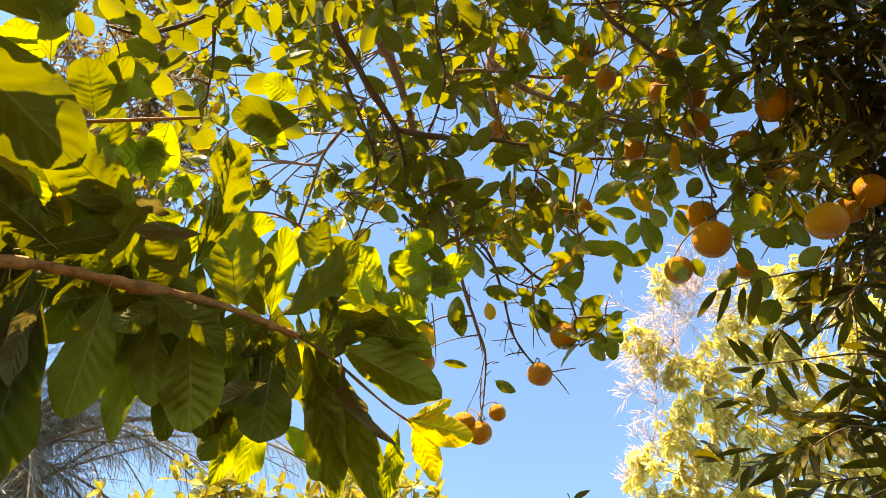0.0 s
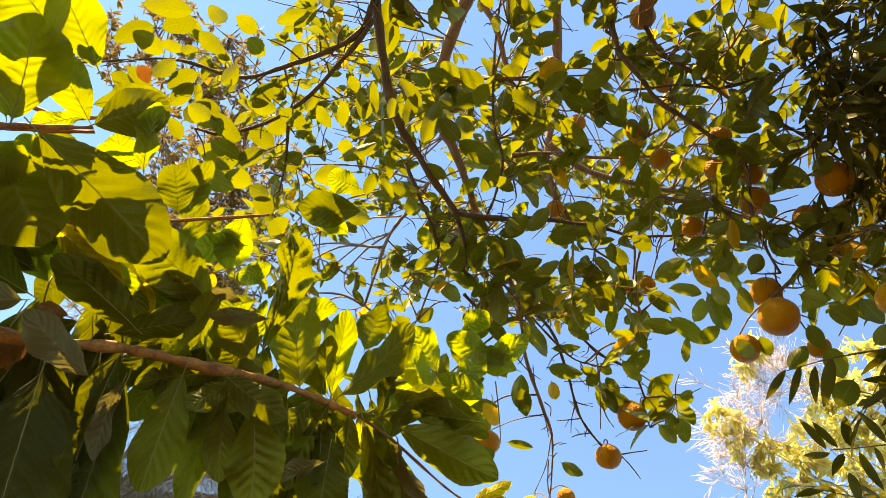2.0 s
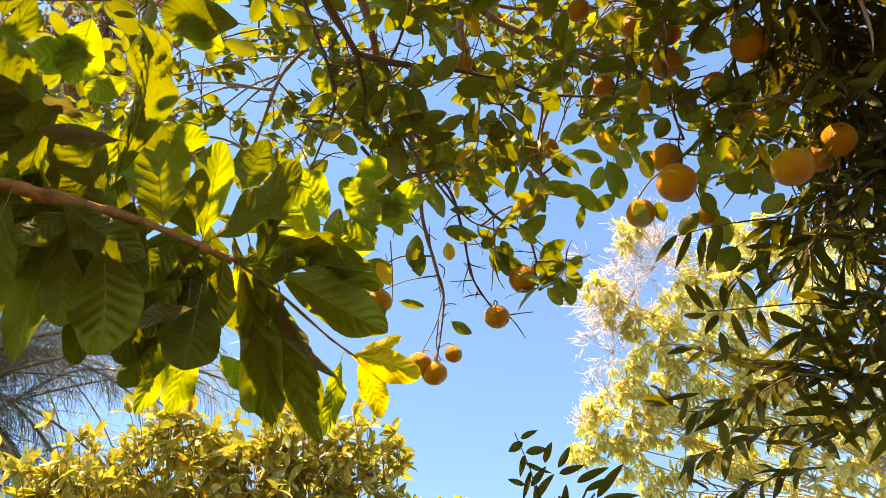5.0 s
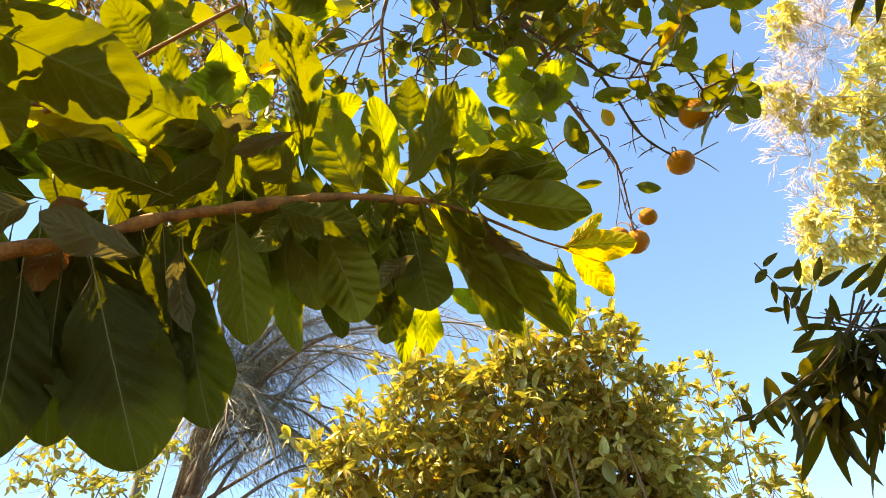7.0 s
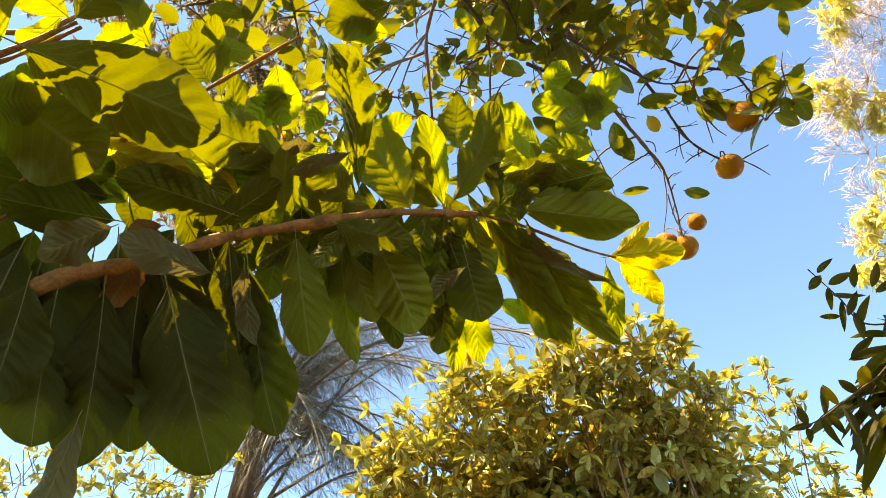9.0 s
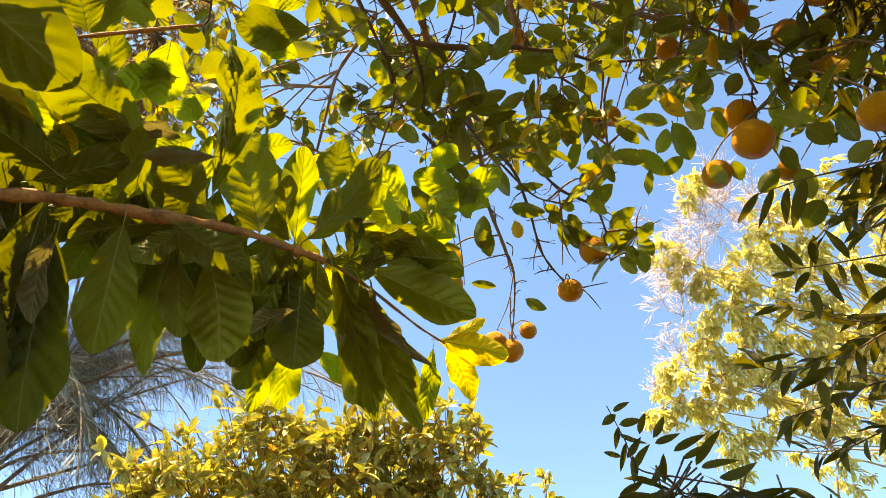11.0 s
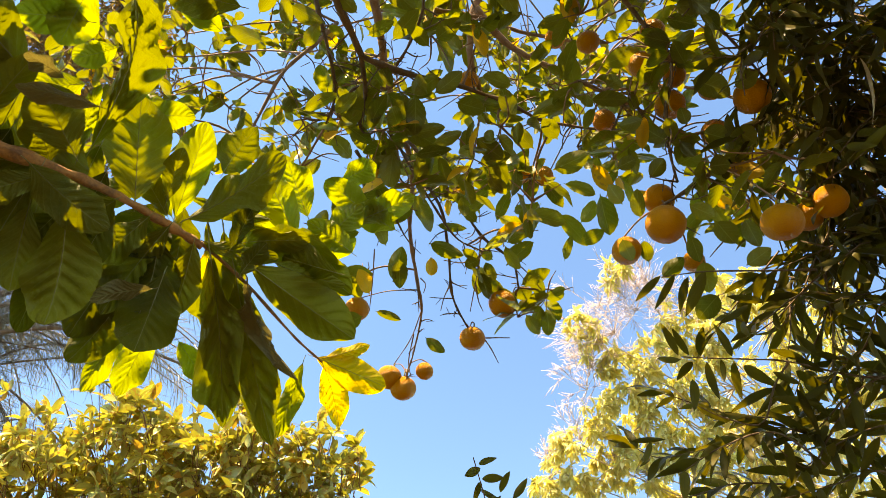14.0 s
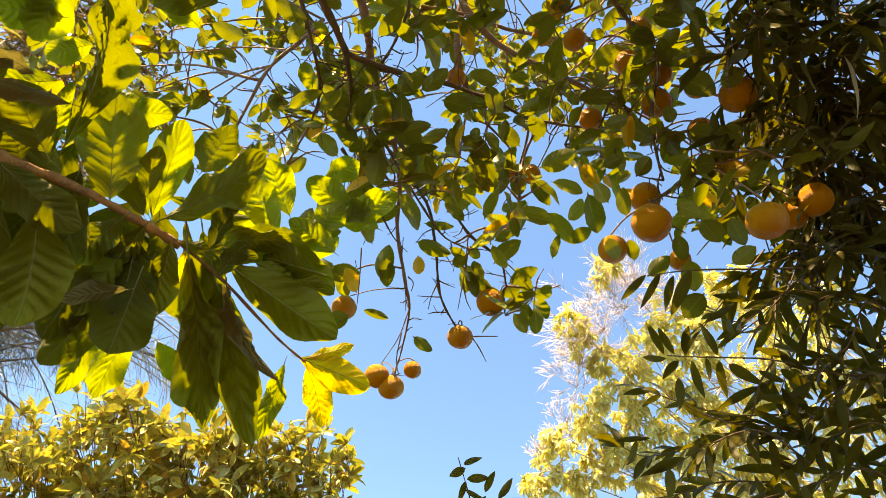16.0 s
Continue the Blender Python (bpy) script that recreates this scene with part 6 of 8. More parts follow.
citrus_leaf((-0.417, 0.521, 2.721), (-0.446, 0.485, 2.706), 0.028, 25, CITRUS)
citrus_leaf((-0.369, 0.470, 2.745), (-0.417, 0.449, 2.701), 0.028, 13, CITRUS)
citrus_leaf((-0.409, 0.530, 2.734), (-0.438, 0.545, 2.704), 0.027, 25, CITRUS)
citrus_leaf((-0.375, 0.548, 2.725), (-0.415, 0.562, 2.698), 0.026, -12, CITRUS)
citrus_leaf((-0.486, 0.534, 2.691), (-0.460, 0.565, 2.693), 0.024, -33, CITRUS)
citrus_leaf((-0.470, 0.530, 2.704), (-0.438, 0.564, 2.690), 0.027, -14, CITRUS)
citrus_leaf((-0.345, 0.526, 2.747), (-0.369, 0.496, 2.742), 0.026, 42, CITRUS)
citrus_leaf((-0.394, 0.587, 2.702), (-0.360, 0.628, 2.720), 0.031, -49, CITRUS)
citrus_leaf((-0.369, 0.604, 2.717), (-0.338, 0.657, 2.728), 0.029, -42, CITRUS)
citrus_leaf((-0.322, 0.611, 2.749), (-0.287, 0.581, 2.773), 0.029, -6, CITRUS)
citrus_leaf((-0.358, 0.632, 2.670), (-0.324, 0.668, 2.685), 0.029, -14, CITRUS)
citrus_leaf((-0.383, 0.673, 2.665), (-0.346, 0.716, 2.686), 0.032, -44, CITRUS)
citrus_leaf((-0.327, 0.671, 2.674), (-0.295, 0.661, 2.704), 0.026, 7, CITRUS)
citrus_leaf((-0.337, 0.725, 2.717), (-0.312, 0.746, 2.728), 0.029, -58, CITRUS)
citrus_leaf((-0.416, 0.588, 2.692), (-0.377, 0.558, 2.702), 0.024, 9, CITRUS)
citrus_leaf((-0.368, 0.697, 2.720), (-0.399, 0.667, 2.719), 0.027, 21, CITRUS)
citrus_leaf((-0.413, 0.639, 2.693), (-0.422, 0.604, 2.694), 0.023, 9, CITRUS)
citrus_leaf((-0.307, 0.513, 2.798), (-0.333, 0.486, 2.797), 0.026, 11, CITRUS)
citrus_leaf((-0.344, 0.492, 2.781), (-0.368, 0.468, 2.792), 0.026, 46, CITRUS)
citrus_leaf((-0.282, 0.536, 2.751), (-0.296, 0.506, 2.734), 0.025, 36, CITRUS)
citrus_leaf((-0.361, 0.574, 2.751), (-0.328, 0.550, 2.753), 0.027, -24, CITRUS)
for points in ([(0.294, 1.423, 2.842), (0.324, 1.418, 2.845), (0.351, 1.415, 2.848)], [(0.298, 1.426, 2.840), (0.316, 1.442, 2.830), (0.337, 1.465, 2.815)],
               [(0.246, 1.241, 2.962), (0.253, 1.307, 2.918), (0.254, 1.379, 2.871)], [(0.254, 1.328, 2.905), (0.268, 1.358, 2.885), (0.282, 1.375, 2.874)],
               [(0.155, 1.482, 2.946), (0.143, 1.554, 2.922), (0.114, 1.620, 2.891)], [(0.148, 1.535, 2.923), (0.148, 1.607, 2.900), (0.161, 1.640, 2.878)],
               [(0.028, 1.297, 2.924), (0.036, 1.358, 2.884), (0.039, 1.424, 2.864)], [(0.203, 1.330, 2.903), (0.193, 1.361, 2.883), (0.191, 1.387, 2.866)],
               [(0.139, 1.403, 2.975), (0.153, 1.413, 2.968), (0.152, 1.430, 2.957)], [(0.320, 1.274, 2.941), (0.352, 1.287, 2.932), (0.403, 1.321, 2.910)]):
    tube(twig_v, twig_f, smooth_line(points, 5), 0.0017, 0.0009, 5, 0.4)
joined("twig", link_mesh("twig", twig_v, twig_f, BARK_WARM), citrus, Matrix(), "thin dark twigs")
joined("twig", link_mesh("twig", spur_v, spur_f, BARK_DARK), citrus, Matrix(), "short dry side twigs")
joined("twig", link_mesh("twig", bare_v, bare_f, BARK_WARM), citrus, Matrix(), "thin brown twigs")
leaf_places.sort(key=lambda q: (q[0].translation - Vector((0.1, 0.4, 1.9))).length)
for m, yellow in leaf_places[:250]:
    k, mat = rnd.randrange(len(CITRUS_SHAPES)), CITRUS_YELLOW if yellow else CITRUS
    if (k, mat.name) not in CITRUS_MESHES:
        CITRUS_MESHES[k, mat.name] = link_mesh("leaf", *CITRUS_SHAPES[k][:2], mat, CITRUS_SHAPES[k][2])
    part("leaf", CITRUS_MESHES[k, mat.name], citrus, m)
rest = leaf_places[250:]
for k in range(4):
    leaf_cloud("foliage", CITRUS_SHAPES[k], [m for m, y in rest[k::4] if not y], CITRUS, citrus, "small glossy green leaves")
leaf_cloud("yellow_foliage", CITRUS_SHAPES[0], [m for m, y in rest if y], CITRUS_YELLOW, citrus, "yellowing leaves")

# ---- narrow-leaved shrub ----
narrow = thing("oleander_shrub", (1.089, 0.983, 0.000), "tall dark shrub with narrow drooping leaves", "shrub")
NARROW_SHAPES = [blade(8, 2, lance, b, f, 0.02, 0, tw, sd) for b, f, tw, sd in ((0.35, 0.09, 0.06, 1), (0.7, 0.07, -0.08, 2), (0.15, 0.11, 0.10, 3))]
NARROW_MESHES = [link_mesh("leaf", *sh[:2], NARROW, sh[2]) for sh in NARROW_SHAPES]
narrow_places, narrow_v, narrow_f = [], [], []


def spray(points, count, length):
    """A leafy shoot: paired narrow leaves along a thin twig."""
    line = smooth_line(points, 8)
    tube(narrow_v, narrow_f, line, 0.0017, 0.0007, 5, 0.3)
    n = len(line)
    for k in range(count):
        s = 0.12 + 0.88 * (k // 2) / max(1, (count - 1) // 2)
        i = min(n - 2, int(s * (n - 1)))
        ahead = (line[i + 1] - line[max(0, i - 1)]).normalized()
        side = ahead.cross(Vector((0.2, -0.8, 0.5)))
        side = side.normalized() * (1 if k % 2 else -1)
        way = ahead * rnd.uniform(0.3, 0.8) + side * rnd.uniform(0.5, 1.0) + any_way() * 0.35 + Vector((0, 0, -0.35))
        ln = length * rnd.uniform(0.75, 1.15)
        narrow_places.append((0, place_leaf(line[i], way, ln * rnd.uniform(0.20, 0.26), ln, rnd.gauss(0, 35))))


def thicket(at, radius, count, long=1.0):
    """Short hanging shoots filling a ball with leaves."""
    at = Vector(at)
    while count > 0:
        n = min(count, 7)
        count -= n
        start = at + any_way() * radius * rnd.uniform(0.1, 1.3)
        fall = (any_way(0.6) * 0.7 + Vector((-0.15, 0, -0.7))).normalized()
        end = start + fall * 0.12
        tube(narrow_v, narrow_f, [start - fall * 0.05, start, (start + end) / 2 + any_way() * 0.006, end], 0.0014, 0.0008, 4)
        for k in range(n):
            p = start.lerp(end, k / n)
            way = (fall * 0.7 + any_way(0.8) * 0.8 + Vector((0, 0, -0.35)))
            ln = rnd.uniform(0.045, 0.072) * long
            leaf = place_leaf(p, way, ln * rnd.uniform(0.17, 0.24), ln, rnd.gauss(0, 50))
            if k != 3:
                narrow_places.append((1, leaf))


def shoot(points):
    tube(narrow_v, narrow_f, smooth_line(points, 8), 0.0018, 0.0007, 5, 0.3)


def narrow_leaf(base, tip, width, turn):
    base, tip = Vector(base), Vector(tip)
    part("leaf", NARROW_MESHES[rnd.randrange(3)], narrow, place_leaf(base, tip - base, width, (tip - base).length, turn))


shoot([(0.837, 0.964, 2.485), (0.725, 0.979, 2.472), (0.618, 0.976, 2.473), (0.566, 0.983, 2.472), (0.506, 0.993, 2.470), (0.477, 0.997, 2.469)])
shoot([(0.618, 0.976, 2.473), (0.605, 1.001, 2.453), (0.597, 1.044, 2.419), (0.548, 1.048, 2.421), (0.507, 1.042, 2.430)])
shoot([(0.656, 0.899, 2.583), (0.570, 0.896, 2.555), (0.489, 0.906, 2.543), (0.432, 0.922, 2.535)])
shoot([(0.725, 0.979, 2.472), (0.688, 1.037, 2.415), (0.667, 1.077, 2.385), (0.608, 1.059, 2.405)])
shoot([(0.541, 1.234, 2.198), (0.451, 1.203, 2.223), (0.390, 1.170, 2.252), (0.308, 1.153, 2.263), (0.254, 1.141, 2.270), (0.238, 1.116, 2.296), (0.217, 1.086, 2.327)])
shoot([(0.308, 1.153, 2.263), (0.255, 1.181, 2.228), (0.230, 1.187, 2.218), (0.198, 1.195, 2.207), (0.167, 1.201, 2.197), (0.135, 1.201, 2.194)])
shoot([(0.390, 1.170, 2.252), (0.320, 1.202, 2.211), (0.295, 1.235, 2.172), (0.287, 1.253, 2.152)])
shoot([(0.451, 1.203, 2.223), (0.404, 1.210, 2.211), (0.337, 1.225, 2.188)])
spray([(0.689, 1.060, 2.425), (0.629, 1.057, 2.427), (0.585, 1.086, 2.419), (0.555, 1.128, 2.403)], 14, 0.056)
spray([(0.790, 0.920, 2.488), (0.720, 0.887, 2.521), (0.710, 0.944, 2.489), (0.674, 0.995, 2.464)], 16, 0.053)
spray([(0.822, 0.983, 2.432), (0.753, 0.956, 2.461), (0.707, 0.992, 2.450), (0.672, 1.049, 2.420)], 18, 0.053)
spray([(0.836, 1.039, 2.385), (0.766, 1.006, 2.419), (0.711, 1.038, 2.412), (0.660, 1.094, 2.385)], 18, 0.053)
spray([(0.847, 1.084, 2.348), (0.763, 1.054, 2.381), (0.708, 1.086, 2.373), (0.610, 1.140, 2.352)], 18, 0.053)
spray([(0.727, 0.922, 2.557), (0.647, 0.926, 2.562), (0.593, 0.968, 2.533), (0.546, 0.972, 2.535)], 14, 0.053)
spray([(0.682, 1.062, 2.383), (0.608, 1.040, 2.404), (0.547, 1.070, 2.391), (0.499, 1.111, 2.366)], 14, 0.053)
spray([(0.559, 1.282, 2.178), (0.510, 1.251, 2.206), (0.437, 1.246, 2.205), (0.385, 1.225, 2.223)], 18, 0.053)
spray([(0.576, 1.235, 2.230), (0.510, 1.211, 2.249), (0.435, 1.210, 2.243), (0.378, 1.203, 2.245)], 18, 0.053)
spray([(0.455, 1.239, 2.213), (0.387, 1.220, 2.228), (0.336, 1.194, 2.251), (0.283, 1.178, 2.263)], 20, 0.053)
spray([(0.444, 1.227, 2.226), (0.380, 1.198, 2.251), (0.317, 1.205, 2.237), (0.264, 1.209, 2.228)], 20, 0.053)
narrow_leaf((0.473, 0.997, 2.470), (0.440, 0.965, 2.492), 0.0109, 1)
narrow_leaf((0.487, 0.994, 2.471), (0.456, 0.967, 2.488), 0.0101, 26)
narrow_leaf((0.502, 0.992, 2.471), (0.490, 0.951, 2.484), 0.0133, 3)
narrow_leaf((0.543, 0.985, 2.473), (0.516, 0.963, 2.507), 0.0127, -18)
narrow_leaf((0.477, 1.000, 2.467), (0.439, 0.993, 2.455), 0.0100, 81)
narrow_leaf((0.493, 1.000, 2.466), (0.486, 1.037, 2.462), 0.0119, 22)
narrow_leaf((0.511, 0.996, 2.467), (0.528, 1.018, 2.425), 0.0117, -20)
narrow_leaf((0.546, 0.989, 2.469), (0.571, 1.031, 2.443), 0.0118, -11)
narrow_leaf((0.529, 0.990, 2.470), (0.535, 1.007, 2.446), 0.0075, 30)
narrow_leaf((0.497, 1.017, 2.451), (0.505, 1.046, 2.422), 0.0134, 35)
narrow_leaf((0.560, 0.991, 2.466), (0.616, 1.009, 2.456), 0.0152, -39)
narrow_leaf((0.605, 1.001, 2.453), (0.624, 1.012, 2.441), 0.0118, -43)
narrow_leaf((0.507, 1.040, 2.432), (0.561, 1.062, 2.426), 0.0119, -54)
narrow_leaf((0.546, 1.044, 2.424), (0.589, 1.038, 2.424), 0.0101, -81)
narrow_leaf((0.565, 1.047, 2.419), (0.608, 1.040, 2.419), 0.0134, -42)
narrow_leaf((0.624, 0.970, 2.476), (0.665, 0.976, 2.464), 0.0118, -36)
narrow_leaf((0.640, 0.970, 2.475), (0.580, 0.956, 2.469), 0.0116, 25)
narrow_leaf((0.653, 0.961, 2.481), (0.629, 0.956, 2.506), 0.0102, 21)
narrow_leaf((0.573, 0.921, 2.521), (0.519, 0.922, 2.519), 0.0109, 35)
narrow_leaf((0.552, 0.929, 2.518), (0.527, 0.967, 2.513), 0.0102, 65)
narrow_leaf((0.431, 0.921, 2.536), (0.401, 0.947, 2.506), 0.0109, 40)
narrow_leaf((0.449, 0.916, 2.539), (0.437, 0.966, 2.517), 0.0102, 34)
narrow_leaf((0.467, 0.915, 2.537), (0.459, 0.944, 2.497), 0.0133, 7)
narrow_leaf((0.488, 0.905, 2.544), (0.475, 0.958, 2.506), 0.0168, 34)
narrow_leaf((0.565, 0.891, 2.548), (0.564, 0.931, 2.522), 0.0152, 10)
narrow_leaf((0.577, 0.890, 2.547), (0.572, 0.928, 2.522), 0.0118, 32)
narrow_leaf((0.638, 0.994, 2.455), (0.592, 0.981, 2.454), 0.0100, 58)
narrow_leaf((0.648, 1.004, 2.446), (0.681, 1.018, 2.427), 0.0109, -33)
narrow_leaf((0.675, 0.987, 2.458), (0.630, 0.998, 2.429), 0.0100, 83)
narrow_leaf((0.684, 0.961, 2.478), (0.640, 0.956, 2.473), 0.0100, 16)
narrow_leaf((0.694, 0.971, 2.469), (0.710, 0.944, 2.489), 0.0092, -29)
narrow_leaf((0.719, 0.978, 2.461), (0.700, 1.009, 2.457), 0.0110, 39)
narrow_leaf((0.614, 1.052, 2.410), (0.650, 1.047, 2.405), 0.0092, -70)
narrow_leaf((0.610, 1.065, 2.400), (0.639, 1.041, 2.408), 0.0092, -82)
narrow_leaf((0.675, 1.046, 2.409), (0.639, 1.062, 2.421), 0.0102, 61)
narrow_leaf((0.689, 1.043, 2.410), (0.746, 1.057, 2.409), 0.0119, -54)
narrow_leaf((0.695, 1.065, 2.391), (0.743, 1.091, 2.390), 0.0102, -3)
narrow_leaf((0.713, 1.074, 2.383), (0.675, 1.086, 2.391), 0.0102, 84)
narrow_leaf((0.644, 1.076, 2.388), (0.684, 1.082, 2.378), 0.0101, -39)
narrow_leaf((0.601, 1.061, 2.405), (0.615, 1.070, 2.371), 0.0100, -25)
narrow_leaf((0.541, 1.067, 2.406), (0.578, 1.108, 2.394), 0.0102, -21)
narrow_leaf((0.550, 1.071, 2.401), (0.516, 1.080, 2.375), 0.0092, 69)
narrow_leaf((0.458, 1.090, 2.396), (0.447, 1.101, 2.367), 0.0083, 67)
narrow_leaf((0.432, 1.095, 2.394), (0.469, 1.072, 2.389), 0.0075, -47)
narrow_leaf((0.730, 0.963, 2.471), (0.741, 0.931, 2.471), 0.0100, -53)
narrow_leaf((0.741, 0.973, 2.462), (0.725, 1.005, 2.436), 0.0109, 35)
narrow_leaf((0.754, 0.994, 2.443), (0.783, 1.024, 2.416), 0.0109, -7)
narrow_leaf((0.225, 1.091, 2.322), (0.250, 1.099, 2.340), 0.0079, -60)
narrow_leaf((0.228, 1.094, 2.319), (0.209, 1.096, 2.306), 0.0109, 66)
narrow_leaf((0.232, 1.103, 2.310), (0.258, 1.096, 2.312), 0.0109, -50)
narrow_leaf((0.257, 1.113, 2.302), (0.264, 1.091, 2.319), 0.0094, -14)
narrow_leaf((0.231, 1.105, 2.308), (0.227, 1.128, 2.290), 0.0078, 15)
narrow_leaf((0.232, 1.111, 2.301), (0.271, 1.138, 2.303), 0.0071, -70)
narrow_leaf((0.233, 1.130, 2.281), (0.210, 1.121, 2.283), 0.0070, 55)
narrow_leaf((0.239, 1.119, 2.294), (0.231, 1.144, 2.268), 0.0070, 30)
narrow_leaf((0.240, 1.131, 2.280), (0.261, 1.125, 2.305), 0.0094, -75)
narrow_leaf((0.247, 1.142, 2.269), (0.273, 1.134, 2.300), 0.0110, -47)
narrow_leaf((0.247, 1.130, 2.282), (0.246, 1.149, 2.255), 0.0109, 42)
narrow_leaf((0.274, 1.117, 2.299), (0.287, 1.095, 2.316), 0.0101, -59)
narrow_leaf((0.276, 1.122, 2.294), (0.312, 1.127, 2.310), 0.0095, -73)
narrow_leaf((0.299, 1.130, 2.287), (0.340, 1.117, 2.302), 0.0109, -51)
narrow_leaf((0.310, 1.137, 2.280), (0.344, 1.123, 2.290), 0.0093, -44)
narrow_leaf((0.326, 1.144, 2.275), (0.360, 1.117, 2.308), 0.0125, -43)
narrow_leaf((0.333, 1.146, 2.273), (0.389, 1.160, 2.289), 0.0103, -56)
narrow_leaf((0.355, 1.157, 2.264), (0.411, 1.164, 2.288), 0.0142, -102)
narrow_leaf((0.286, 1.156, 2.258), (0.282, 1.119, 2.278), 0.0093, 3)
narrow_leaf((0.267, 1.156, 2.255), (0.290, 1.147, 2.287), 0.0095, -93)
narrow_leaf((0.227, 1.164, 2.243), (0.261, 1.159, 2.263), 0.0110, -60)
narrow_leaf((0.224, 1.164, 2.243), (0.271, 1.158, 2.244), 0.0109, -59)
narrow_leaf((0.236, 1.172, 2.236), (0.238, 1.207, 2.216), 0.0173, -16)
narrow_leaf((0.242, 1.185, 2.222), (0.264, 1.207, 2.207), 0.0110, -62)
narrow_leaf((0.372, 1.179, 2.241), (0.338, 1.186, 2.228), 0.0109, 93)
narrow_leaf((0.413, 1.187, 2.236), (0.458, 1.180, 2.258), 0.0102, -45)
narrow_leaf((0.374, 1.213, 2.204), (0.386, 1.217, 2.172), 0.0093, -66)
narrow_leaf((0.415, 1.222, 2.199), (0.427, 1.267, 2.168), 0.0110, 34)
narrow_leaf((0.334, 1.224, 2.188), (0.362, 1.233, 2.172), 0.0078, -65)
narrow_leaf((0.334, 1.224, 2.188), (0.321, 1.245, 2.161), 0.0070, 66)
narrow_leaf((0.305, 1.218, 2.192), (0.307, 1.218, 2.176), 0.0093, 30)
narrow_leaf((0.294, 1.233, 2.175), (0.251, 1.257, 2.173), 0.0127, 96)
narrow_leaf((0.297, 1.233, 2.175), (0.315, 1.241, 2.147), 0.0101, -19)
narrow_leaf((0.256, 1.217, 2.188), (0.237, 1.221, 2.159), 0.0070, 68)
narrow_leaf((0.276, 1.212, 2.196), (0.272, 1.235, 2.154), 0.0140, 45)
narrow_leaf((0.292, 1.240, 2.168), (0.284, 1.265, 2.140), 0.0094, 32)
narrow_leaf((0.438, 1.237, 2.185), (0.441, 1.269, 2.175), 0.0095, 17)
narrow_leaf((0.454, 1.235, 2.188), (0.480, 1.280, 2.165), 0.0103, 9)
narrow_leaf((0.222, 1.191, 2.214), (0.206, 1.175, 2.228), 0.0109, 43)
narrow_leaf((0.218, 1.192, 2.212), (0.227, 1.198, 2.179), 0.0108, -26)
narrow_leaf((0.198, 1.195, 2.207), (0.189, 1.179, 2.229), 0.0102, 41)
narrow_leaf((0.201, 1.197, 2.205), (0.204, 1.208, 2.169), 0.0101, 25)
narrow_leaf((0.179, 1.198, 2.201), (0.185, 1.167, 2.222), 0.0093, -46)
narrow_leaf((0.183, 1.198, 2.202), (0.193, 1.215, 2.179), 0.0094, -4)
narrow_leaf((0.175, 1.200, 2.199), (0.188, 1.235, 2.173), 0.0102, -38)
narrow_leaf((0.159, 1.202, 2.196), (0.154, 1.185, 2.213), 0.0109, 23)
narrow_leaf((0.163, 1.202, 2.195), (0.137, 1.208, 2.198), 0.0079, 64)
narrow_leaf((0.157, 1.204, 2.193), (0.155, 1.223, 2.182), 0.0086, 33)
narrow_leaf((0.666, 1.018, 2.485), (0.687, 1.014, 2.449), 0.0146, -72)
narrow_leaf((0.764, 1.070, 2.486), (0.704, 1.078, 2.472), 0.0146, 77)
narrow_leaf((0.668, 1.052, 2.465), (0.627, 1.076, 2.459), 0.0127, 38)
narrow_leaf((0.695, 0.987, 2.471), (0.680, 1.029, 2.497), 0.0116, 83)
narrow_leaf((0.687, 1.084, 2.466), (0.681, 1.034, 2.398), 0.0103, -110)
narrow_leaf((0.717, 1.105, 2.461), (0.737, 1.102, 2.422), 0.0126, -67)
narrow_leaf((0.686, 1.035, 2.400), (0.684, 1.085, 2.383), 0.0131, 50)
narrow_leaf((0.641, 1.012, 2.427), (0.762, 1.090, 2.476), 0.0115, -30)
narrow_leaf((0.716, 1.069, 2.484), (0.683, 1.109, 2.428), 0.0109, 69)
narrow_leaf((0.761, 0.975, 2.434), (0.814, 0.988, 2.422), 0.0103, -12)
narrow_leaf((0.666, 1.004, 2.435), (0.595, 1.007, 2.433), 0.0129, 56)
narrow_leaf((0.797, 1.021, 2.409), (0.776, 1.092, 2.411), 0.0135, 54)
narrow_leaf((0.825, 1.029, 2.445), (0.895, 1.055, 2.445), 0.0122, -48)
narrow_leaf((0.634, 0.989, 2.471), (0.692, 1.006, 2.461), 0.0140, -42)
narrow_leaf((0.626, 1.048, 2.400), (0.652, 1.100, 2.372), 0.0136, 37)
narrow_leaf((0.815, 1.019, 2.466), (0.760, 1.050, 2.465), 0.0135, 44)
narrow_leaf((0.870, 1.135, 2.419), (0.845, 1.069, 2.365), 0.0147, -100)
narrow_leaf((0.610, 1.008, 2.452), (0.543, 1.027, 2.413), 0.0138, 37)
narrow_leaf((0.828, 1.016, 2.517), (0.798, 1.006, 2.432), 0.0134, 142)
narrow_leaf((0.838, 1.093, 2.427), (0.824, 1.063, 2.370), 0.0126, -161)
narrow_leaf((0.758, 0.972, 2.484), (0.787, 0.954, 2.457), 0.0141, -56)
narrow_leaf((0.658, 1.098, 2.359), (0.649, 1.161, 2.380), 0.0141, 70)
narrow_leaf((0.763, 1.145, 2.426), (0.761, 1.146, 2.361), 0.0110, 45)
narrow_leaf((0.728, 1.053, 2.511), (0.630, 1.014, 2.415), 0.0109, 115)
narrow_leaf((0.633, 1.013, 2.473), (0.656, 1.042, 2.430), 0.0110, -16)
